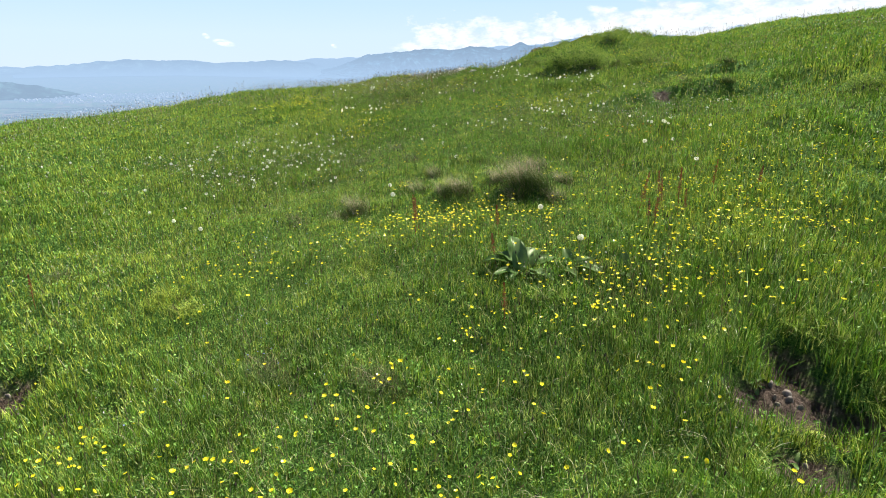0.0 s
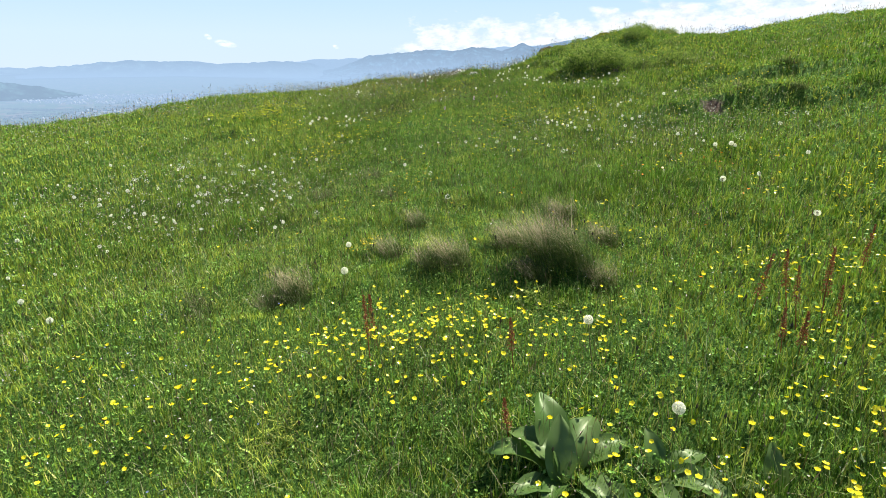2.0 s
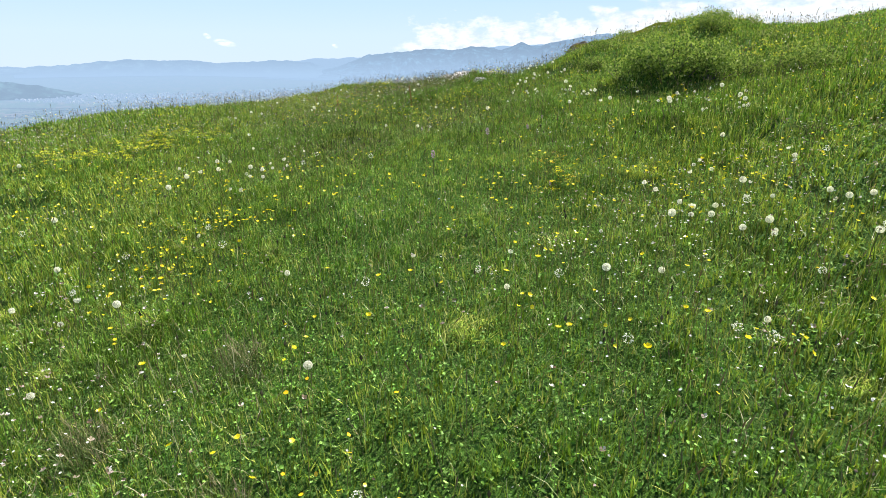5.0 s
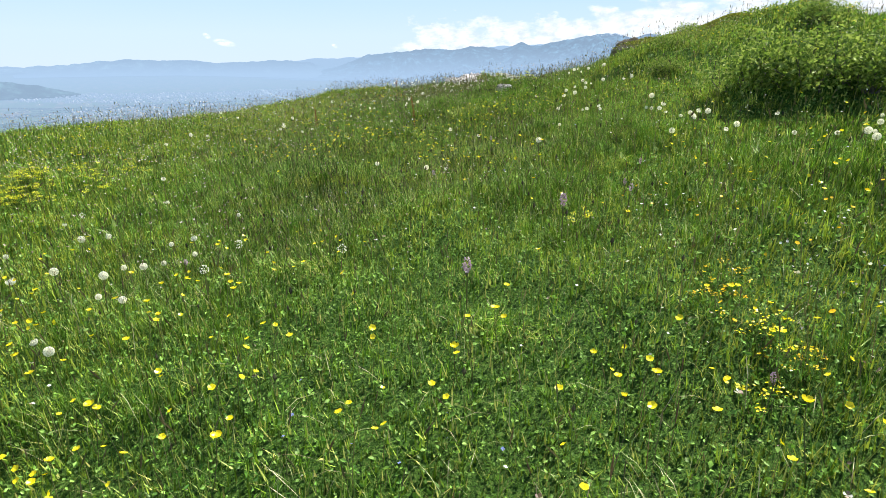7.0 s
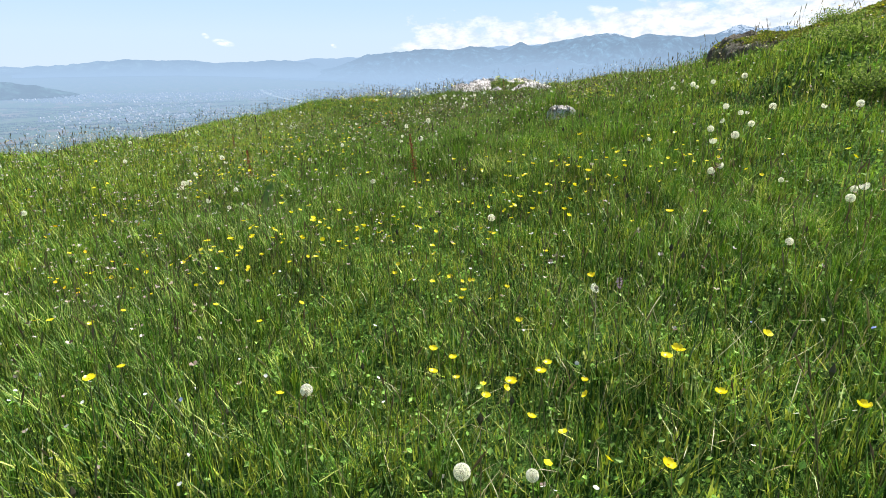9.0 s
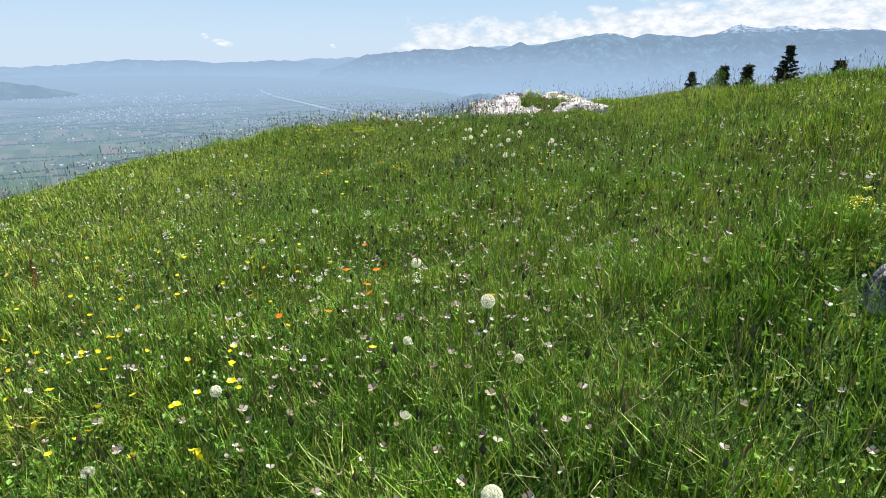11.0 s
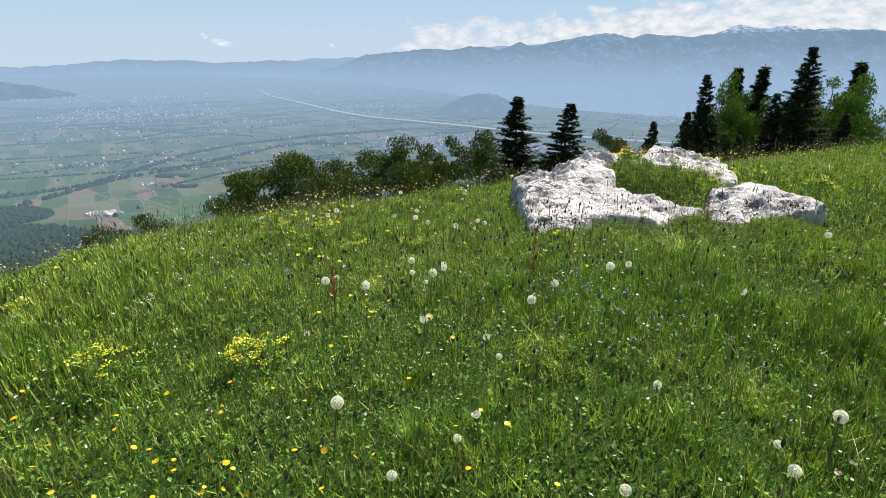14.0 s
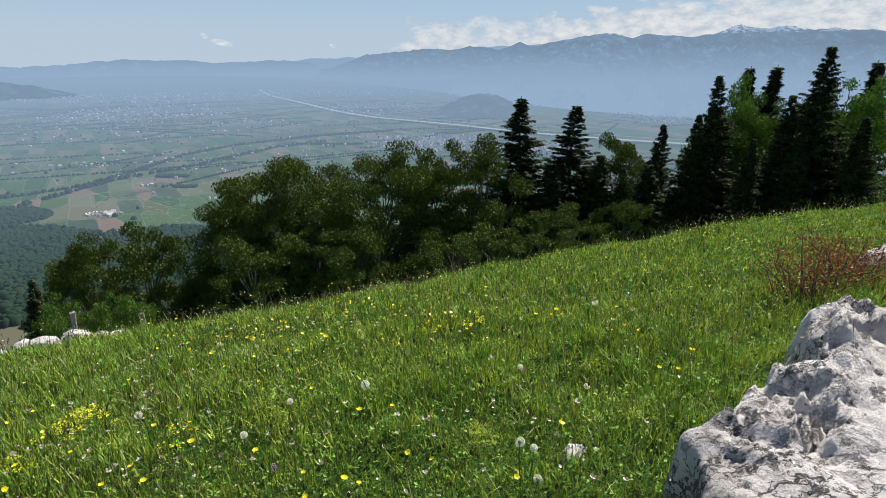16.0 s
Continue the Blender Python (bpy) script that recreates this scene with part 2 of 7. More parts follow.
def make_limestone():
    m = Nodes("limestone")
    p = m.position()
    base = m.ramp(m.noise(p, 3.2, 6.0, 0.62), [(0.28, (0.40, 0.365, 0.34)), (0.44, (0.68, 0.625, 0.59)), (0.68, (0.82, 0.77, 0.735))])
    pits = m.ramp(m.noise(p, 21.0, 6.0, 0.72), [(0.375, (0, 0, 0)), (0.43, (1, 1, 1))])
    col = m.mix(pits, m.mix(0.85, base, (0.09, 0.08, 0.07)), base)
    # long joints and short cross cracks with dark earth in them
    way = m.add("ShaderNodeMapping", Vector=p, Rotation=(0, 0, radians(-37)), Scale=(2.6, 5.2, 4.0)).outputs[0]
    gaps = []
    for scale, width in ((1.5, 0.020), (3.6, 0.020)):
        ridge = m.math('ABSOLUTE', m.math('SUBTRACT', m.noise(way, scale, 5.0, 0.65), 0.5))
        gaps.append(m.ramp(ridge, [(0.0, (0, 0, 0)), (width * 0.45, (0.12, 0.12, 0.12)), (width, (1, 1, 1))]))
    broken = m.ramp(m.noise(p, 2.3, 3.0, 0.6), [(0.44, (0, 0, 0)), (0.56, (1, 1, 1))])
    joints = m.mix(broken, (1.0, 1.0, 1.0), m.mix(1.0, gaps[0], gaps[1], 'MULTIPLY'))
    col = m.mix(joints, m.mix(0.85, col, (0.035, 0.030, 0.025)), col)
    lichen = m.ramp(m.noise(p, 7.0, 4.0, 0.7), [(0.62, (0, 0, 0)), (0.7, (1, 1, 1))])
    col = m.mix(m.math('MULTIPLY', lichen, 0.4), col, (0.26, 0.24, 0.22))
    rust = m.ramp(m.noise(p, 1.7, 4.0, 0.6), [(0.63, (0, 0, 0)), (0.75, (1, 1, 1))])
    col = m.mix(m.math('MULTIPLY', rust, 0.3), col, (0.45, 0.27, 0.14))
    m.put(m.bsdf.inputs["Base Color"], col)
    m.put(m.bsdf.inputs["Roughness"], 0.85)
    m.put(m.bsdf.inputs["Specular IOR Level"], 0.3)
    n0 = m.bump(m.mix(1.0, joints, pits, 'MULTIPLY'), 0.8, 0.03)
    n1 = m.add("ShaderNodeBump", Height=m.noise(p, 18.0, 9.0, 0.7), Strength=0.8, Distance=0.035, Normal=n0).outputs["Normal"]
    b = m.add("ShaderNodeBump", Height=m.noise(p, 70.0, 5.0, 0.7), Strength=0.6, Distance=0.008, Normal=n1)
    m.put(m.bsdf.inputs["Normal"], b.outputs["Normal"])
    return m.mat


def make_bark(name, a, b):
    m = Nodes(name)
    p = m.position()
    v = m.add("ShaderNodeMapping", Vector=p, Scale=(6.0, 6.0, 1.2)).outputs[0]
    m.put(m.bsdf.inputs["Base Color"], m.ramp(m.noise(v, 2.0, 5.0, 0.7), [(0.35, a), (0.65, b)]))
    m.put(m.bsdf.inputs["Roughness"], 0.9)
    m.put(m.bsdf.inputs["Normal"], m.bump(m.noise(v, 3.0, 5.0, 0.7), 0.8, 0.04))
    return m.mat


SOIL = make_soil()
LIMESTONE = make_limestone()
BARK_DARK = make_bark("spruce_bark", (0.035, 0.026, 0.02), (0.10, 0.075, 0.06))
BARK_GREY = make_bark("grey_bark", (0.05, 0.045, 0.04), (0.15, 0.14, 0.12))
OLD_WOOD = make_bark("weathered_wood", (0.16, 0.14, 0.12), (0.36, 0.34, 0.30))
GRASS = leafy("grass_blades", [(0.008, 0.026, 0.003), (0.025, 0.082, 0.006), (0.060, 0.160, 0.010), (0.135, 0.275, 0.020), (0.36, 0.42, 0.10)], patch=(0.12, 0.25, 0.02), patch_scale=0.55, translucent=0.24, gloss=0.025, rough=0.45, mottle=13.0)
TURF = leafy("turf_blades", [(0.056, 0.133, 0.010), (0.132, 0.275, 0.019), (0.230, 0.385, 0.031), (0.43, 0.43, 0.13)], patch=(0.36, 0.42, 0.055), patch_scale=0.7, translucent=0.28, gloss=0.02, rough=0.45, mottle=15.0)
HERB = leafy("herb_leaves", [(0.030, 0.104, 0.011), (0.076, 0.215, 0.021), (0.145, 0.325, 0.038), (0.24, 0.42, 0.09)], patch=(0.19, 0.33, 0.055), patch_scale=0.8, translucent=0.28, gloss=0.022, rough=0.5, mottle=26.0)
STRAW = leafy("dry_straw", [(0.16, 0.13, 0.065), (0.30, 0.25, 0.14), (0.46, 0.40, 0.25), (0.11, 0.13, 0.03)], translucent=0.2, gloss=0.008)
DRY = leafy("dry_stems", [(0.13, 0.09, 0.045), (0.30, 0.25, 0.12), (0.52, 0.48, 0.29), (0.36, 0.42, 0.16)], translucent=0.25, gloss=0.04)
SEDGE = leafy("tussock_green", [(0.045, 0.085, 0.018), (0.07, 0.12, 0.025), (0.12, 0.14, 0.04)], translucent=0.4, gloss=0.01)
CULM = leafy("grass_culms", [(0.10, 0.12, 0.045), (0.17, 0.14, 0.075), (0.13, 0.085, 0.05), (0.20, 0.19, 0.09)], translucent=0.25, gloss=0.02)
NEEDLES = leafy("spruce_needles", [(0.010, 0.022, 0.010), (0.019, 0.035, 0.014), (0.036, 0.048, 0.019), (0.095, 0.080, 0.042)], translucent=0.06, gloss=0.006, rough=0.5)
BEECH = leafy("broad_leaves", [(0.020, 0.040, 0.008), (0.042, 0.074, 0.014), (0.078, 0.118, 0.025), (0.140, 0.175, 0.046)], patch=(0.076, 0.104, 0.022), patch_scale=0.35, translucent=0.16, gloss=0.012, rough=0.45)
BEECH_FRESH = leafy("fresh_broad_leaves", [(0.055, 0.12, 0.016), (0.085, 0.165, 0.024), (0.125, 0.21, 0.036)], translucent=0.2, gloss=0.02)
SHRUB_LEAF = leafy("shrub_leaves", [(0.08, 0.14, 0.025), (0.15, 0.24, 0.04), (0.23, 0.33, 0.06), (0.33, 0.41, 0.11)], translucent=0.40, gloss=0.02)

# ---- large structure: the alp ----


def graded(near_a, near_b, step, far_a, far_b, growth):
    mid = list(np.arange(near_a, near_b + step / 2, step))
    up, d = [], step
    while (up or mid)[-1] < far_b:
        d *= growth
        up.append((up or mid)[-1] + d)
    down, d = [], step
    while (down or [mid[0]])[-1] > far_a:
        d *= growth
        down.append((down or [mid[0]])[-1] - d)
    return np.array(down[::-1] + mid + up)


gx = graded(-4, 5, 0.12, -1200, 1200, 1.12)
gy = graded(0.8, 22, 0.12, -300, 1100, 1.12)
GX, GY = np.meshgrid(gx, gy)
GZ = ground_at(GX, GY)
ground = new("ground", mesh_of("ground", np.stack([GX.ravel(), GY.ravel(), GZ.ravel()], 1), grid_faces(len(gy), len(gx)), [SOIL], True))
tagged(ground, "uneven alpine meadow soil sloping off towards the valley", "ground", kind="structure")

# ---- the distance: valley floor, river, hedges, towns, ranges, clouds ----
DROP = 400.0


def reach(d):
    """How far off a place of the valley is built: true near by, drawn together far off."""
    d = np.asarray(d, float)
    return np.where(d < 2200, d, 2200 + 2400 * (1 - np.exp(-(np.maximum(d, 2200) - 2200) / 5000)))


def valley_place(u, v, up=0.0):
    u, v = np.asarray(u, float), np.asarray(v, float)
    d = np.hypot(u, v)
    k = reach(d) / d
    return np.stack([u * k, v * k, (-DROP + up) * k], -1)


def haze_paint_share(m):
    """Share of the haze painted on as emission, from the plan distance kept in the mesh."""
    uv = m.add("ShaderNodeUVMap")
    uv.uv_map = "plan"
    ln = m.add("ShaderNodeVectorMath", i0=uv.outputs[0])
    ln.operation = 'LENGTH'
    # painted haze sets in past 1.1 km and thickens with distance
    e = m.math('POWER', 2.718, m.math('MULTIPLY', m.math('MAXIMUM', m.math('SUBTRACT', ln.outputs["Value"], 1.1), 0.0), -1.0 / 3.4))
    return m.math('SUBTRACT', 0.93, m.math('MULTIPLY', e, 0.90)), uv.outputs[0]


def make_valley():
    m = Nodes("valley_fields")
    amount, uv = haze_paint_share(m)
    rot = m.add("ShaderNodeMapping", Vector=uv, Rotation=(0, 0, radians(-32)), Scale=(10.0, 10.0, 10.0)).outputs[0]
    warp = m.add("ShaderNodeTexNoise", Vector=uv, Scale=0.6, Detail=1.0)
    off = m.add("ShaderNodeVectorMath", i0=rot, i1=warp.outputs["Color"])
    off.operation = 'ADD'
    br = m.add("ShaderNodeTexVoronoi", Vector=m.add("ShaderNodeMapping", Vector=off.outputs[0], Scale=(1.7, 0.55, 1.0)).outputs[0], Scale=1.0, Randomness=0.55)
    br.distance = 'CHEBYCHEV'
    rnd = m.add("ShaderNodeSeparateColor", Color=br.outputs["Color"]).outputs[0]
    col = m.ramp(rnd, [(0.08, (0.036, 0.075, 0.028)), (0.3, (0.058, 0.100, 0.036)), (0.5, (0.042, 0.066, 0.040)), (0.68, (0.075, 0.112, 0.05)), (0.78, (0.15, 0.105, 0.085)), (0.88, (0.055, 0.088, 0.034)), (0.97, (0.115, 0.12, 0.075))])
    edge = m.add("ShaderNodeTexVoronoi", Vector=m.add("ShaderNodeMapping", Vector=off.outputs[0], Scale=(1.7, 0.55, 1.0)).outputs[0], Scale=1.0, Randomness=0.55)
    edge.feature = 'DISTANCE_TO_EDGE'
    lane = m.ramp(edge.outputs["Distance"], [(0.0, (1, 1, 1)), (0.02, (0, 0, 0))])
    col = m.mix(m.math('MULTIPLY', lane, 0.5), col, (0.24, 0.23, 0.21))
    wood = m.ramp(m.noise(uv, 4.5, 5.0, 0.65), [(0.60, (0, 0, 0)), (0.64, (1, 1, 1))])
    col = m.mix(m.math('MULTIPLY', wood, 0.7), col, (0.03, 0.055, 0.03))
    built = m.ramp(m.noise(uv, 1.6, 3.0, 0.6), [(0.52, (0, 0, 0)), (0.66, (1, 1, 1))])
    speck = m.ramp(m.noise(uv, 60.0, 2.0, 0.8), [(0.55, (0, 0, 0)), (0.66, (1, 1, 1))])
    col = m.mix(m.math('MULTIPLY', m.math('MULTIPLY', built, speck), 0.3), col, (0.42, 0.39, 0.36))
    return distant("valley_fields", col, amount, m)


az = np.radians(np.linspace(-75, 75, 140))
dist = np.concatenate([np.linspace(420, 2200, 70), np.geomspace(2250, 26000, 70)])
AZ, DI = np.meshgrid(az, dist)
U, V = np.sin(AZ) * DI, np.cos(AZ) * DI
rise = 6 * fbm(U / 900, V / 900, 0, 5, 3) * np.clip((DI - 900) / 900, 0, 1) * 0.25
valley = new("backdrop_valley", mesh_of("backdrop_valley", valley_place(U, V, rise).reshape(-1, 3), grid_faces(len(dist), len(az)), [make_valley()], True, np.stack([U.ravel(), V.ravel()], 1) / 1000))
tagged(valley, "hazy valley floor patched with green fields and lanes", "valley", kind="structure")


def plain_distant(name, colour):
    # one even colour with the distance haze painted over it as emission
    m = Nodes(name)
    amount, uv = haze_paint_share(m)
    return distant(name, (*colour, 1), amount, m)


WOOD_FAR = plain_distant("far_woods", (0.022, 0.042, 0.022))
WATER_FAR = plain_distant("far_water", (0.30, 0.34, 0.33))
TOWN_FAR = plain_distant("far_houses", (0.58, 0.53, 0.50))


def ribbon(name, pts, width, material, label, category, up=2.0):
    pts = np.array(pts, float)
    t = np.linspace(0, len(pts) - 1, 60)
    P = np.stack([np.interp(t, np.arange(len(pts)), pts[:, k]) for k in (0, 1)], 1)
    for _ in range(6):
        P[1:-1] = (P[:-2] + 2 * P[1:-1] + P[2:]) / 4
    T = np.gradient(P, axis=0)
    T /= np.linalg.norm(T, axis=1, keepdims=True)
    N = np.stack([-T[:, 1], T[:, 0]], 1) * width / 2
    E = np.stack([P - N, P + N], 1).reshape(-1, 2)
    ob = new(name, mesh_of(name, valley_place(E[:, 0], E[:, 1], up), grid_faces(len(P), 2), [material], True, E / 1000))
    return tagged(ob, label, category, kind="structure")


RIVER = [(-2600, 8400), (-2004, 6851), (-1547, 6078), (-1153, 5323), (-844, 4732), (-513, 4257), (-171, 3976), (164, 3664), (388, 3424), (562, 3264), (955, 2982), (1900, 2500)]
ribbon("water_river", RIVER, 52, WATER_FAR, "pale river curving across the hazy valley", "river", 9.0)
ribbon("water_canal", [(u + 70, v + 130) for u, v in RIVER], 10, WATER_FAR, "thin pale canal beside the river", "canal", 9.0)


def blobs(name, centres, sizes, material, label, category):
    """Many low rounded tree crowns, or woods, far down in the valley."""
    n = len(centres)
    ang = np.linspace(0, 2 * np.pi, 5, endpoint=False)
    c, s = np.asarray(centres, float), np.asarray(sizes, float)
    jit = 1 + 0.35 * rng.uniform(-1, 1, (n, 5))
    low = np.stack([c[:, None, 0] + np.cos(ang) * s[:, None] * jit, c[:, None, 1] + np.sin(ang) * s[:, None] * jit], -1)
    mid = c[:, None] + (low - c[:, None]) * 0.72
    P = np.concatenate([low.reshape(-1, 2), mid.reshape(-1, 2), c])
    H = np.concatenate([np.zeros(n * 5), np.repeat(s * 1.05, 5), s * 1.45 * rng.uniform(0.8, 1.2, n)])
    i = np.arange(n)[:, None] * 5
    a, b = np.arange(5)[None], (np.arange(5)[None] + 1) % 5
    q1 = np.stack([i + a, i + b, 5 * n + i + b], -1).reshape(-1, 3)
    q2 = np.stack([i + a, 5 * n + i + b, 5 * n + i + a], -1).reshape(-1, 3)
    q3 = np.stack([5 * n + i + a, 5 * n + i + b, np.broadcast_to(10 * n + np.arange(n)[:, None], (n, 5))], -1).reshape(-1, 3)
    ob = new(name, mesh_of(name, valley_place(P[:, 0], P[:, 1], H), np.concatenate([q1, q2, q3]), [material], True, P / 1000))
    return tagged(ob, label, category, kind="stuff")


def along(pts, step, wander, size, keep=1.0):
    pts = np.array(pts, float)
    seg = np.hypot(*np.diff(pts, axis=0).T)
    t = np.concatenate([[0], np.cumsum(seg)])
    u = np.arange(0, t[-1], step)
    u = u[rng.uniform(size=len(u)) < keep]
    P = np.stack([np.interp(u, t, pts[:, k]) for k in (0, 1)], 1) + rng.normal(size=(len(u), 2)) * wander
    return P, size * rng.uniform(0.6, 1.3, len(u))


HEDGES = [([(-1700, 1400), (-1356, 1713), (-1289, 1767), (-1205, 1894), (-1166, 2149), (-1147, 2556), (-1024, 2858), (-706, 3213), (-286, 3481)], 6, 4, 7, 1.0),
          ([(-1330, 1420), (-1223, 1587), (-1200, 1767), (-1144, 2009), (-1009, 2232), (-806, 2781), (-600, 3000)], 8, 6, 8, 0.8)]
for k in range(130):
    u0, v0 = rng.uniform(-3600, 2000), rng.uniform(1700, 6000)
    a = radians(rng.choice([40, 55, 30, 165, 62, 20]) + rng.uniform(-8, 8))
    ln = rng.uniform(250, 1300)
    bend = rng.normal() * 60
    HEDGES.append(([(u0, v0), (u0 + math.cos(a) * ln / 2 + bend, v0 + math.sin(a) * ln / 2), (u0 + math.cos(a) * ln, v0 + math.sin(a) * ln)], 8, 1.8, 4.6, 0.95))
both = [along(*h) for h in HEDGES]
blobs("valley_hedgerows", np.concatenate([b[0] for b in both]), np.concatenate([b[1] for b in both]), WOOD_FAR, "dark lines of trees and hedgerows crossing the valley", "hedgerow")
lone = np.stack([rng.uniform(-2600, 600, 300), rng.uniform(1400, 4200, 300)], 1)
blobs("valley_trees", lone, rng.uniform(4, 8, 300), WOOD_FAR, "scattered dark trees and copses among valley fields", "trees")


def wood_patch(cu, cv, ru, rv, n, size):
    n, size = int(n * 2.3), size * 0.55
    a, r = rng.uniform(0, 2 * np.pi, n), np.sqrt(rng.uniform(size=n))
    return np.stack([cu + np.cos(a) * r * ru, cv + np.sin(a) * r * rv], 1), size * rng.uniform(0.6, 1.3, n)


woods = [wood_patch(-1180, 1490, 120, 90, 400, 12), wood_patch(-900, 1130, 230, 110, 700, 14), wood_patch(-620, 1120, 240, 120, 700, 14), wood_patch(-700, 950, 420, 120, 900, 16), wood_patch(-300, 1200, 260, 120, 300, 14), wood_patch(-900, 1290, 330, 60, 500, 12), wood_patch(-640, 1330, 120, 70, 260, 12), wood_patch(-1050, 1330, 190, 70, 350, 12), wood_patch(-980, 2060, 60, 25, 90, 9), wood_patch(-860, 1880, 40, 18, 50, 9), wood_patch(-560, 2900, 160, 20, 120, 9)]
blobs("valley_woods", np.concatenate([w[0] for w in woods]), np.concatenate([w[1] for w in woods]), WOOD_FAR, "dark mixed woods at the foot of the slope", "woods")


def houses(name, groups, label):
    C, S = [], []
    for cu, cv, ru, rv, n, size in groups:
        a, r = rng.uniform(0, 2 * np.pi, n), rng.uniform(size=n) ** 0.6
        C.append(np.stack([cu + np.cos(a) * r * ru, cv + np.sin(a) * r * rv], 1))
        S.append(size * rng.uniform(0.5, 1.5, n))
    C, S = np.concatenate(C), np.concatenate(S)
    n = len(C)
    yaw = rng.uniform(0, 3.14, n)
    L, W = S, S * rng.uniform(0.5, 0.8, n)
    corners = np.array([(-1, -1), (1, -1), (1, 1), (-1, 1)])
    off = corners[None] * np.stack([L, W], 1)[:, None] / 2
    c, s = np.cos(yaw)[:, None], np.sin(yaw)[:, None]
    low = C[:, None] + np.stack([off[..., 0] * c - off[..., 1] * s, off[..., 0] * s + off[..., 1] * c], -1)
    ridge = C[:, None] + np.stack([np.array([-1, 1])[None] * L[:, None] / 2 * c, np.array([-1, 1])[None] * L[:, None] / 2 * s], -1)
    P = np.concatenate([low.reshape(-1, 2), low.reshape(-1, 2), ridge.reshape(-1, 2)])
    H = np.concatenate([np.zeros(4 * n), np.repeat(S * 0.45, 4), np.repeat(S * 0.75, 2)])
    i = np.arange(n) * 4
    j, r = 4 * n + i, 8 * n + np.arange(n) * 2
    q = [np.stack([i + a, i + b, j + b, j + a], 1) for a, b in ((0, 1), (1, 2), (2, 3), (3, 0))]
    q += [np.stack([j, j + 1, r + 1, r], 1), np.stack([j + 2, j + 3, r, r + 1], 1), np.stack([j + 1, j + 2, r + 1, r + 1], 1)[:, [0, 1, 2, 2]]]
    tri = np.concatenate([np.stack([f[:, [0, 1, 2]], f[:, [0, 2, 3]]], 1).reshape(-1, 3) for f in q[:6]] + [np.stack([j + 1, j + 2, r + 1], 1), np.stack([j + 3, j, r], 1)])
    ob = new(name, mesh_of(name, valley_place(P[:, 0], P[:, 1], H), tri, [TOWN_FAR], False, P / 1000))
    return tagged(ob, label, "town", kind="stuff")


houses("valley_hamlets", [(-930, 1525, 60, 26, 34, 8), (-1010, 1900, 30, 20, 6, 8), (-700, 1700, 30, 20, 5, 7), (-1400, 2300, 90, 60, 20, 8), (-330, 2450, 60, 40, 14, 8), (-950, 2450, 60, 50, 12, 8)], "small groups of pale farmhouses among the fields")
houses("valley_towns", [(-40, 2950, 330, 330, 700, 11), (420, 2700, 300, 200, 420, 11), (-2350, 4700, 700, 900, 500, 15), (-3400, 6600, 1400, 900, 900, 20), (-1500, 7600, 1500, 900, 900, 20), (900, 6600, 900, 1500, 900, 20), (-600, 5200, 500, 600, 300, 15), (-1500, 3200, 1400, 1100, 260, 11), (-700, 2300, 700, 600, 70, 9), (1600, 4300, 400, 500, 400, 14), (-1300, 3900, 260, 260, 90, 12)], "pale roofs of towns spread over the hazy valley")


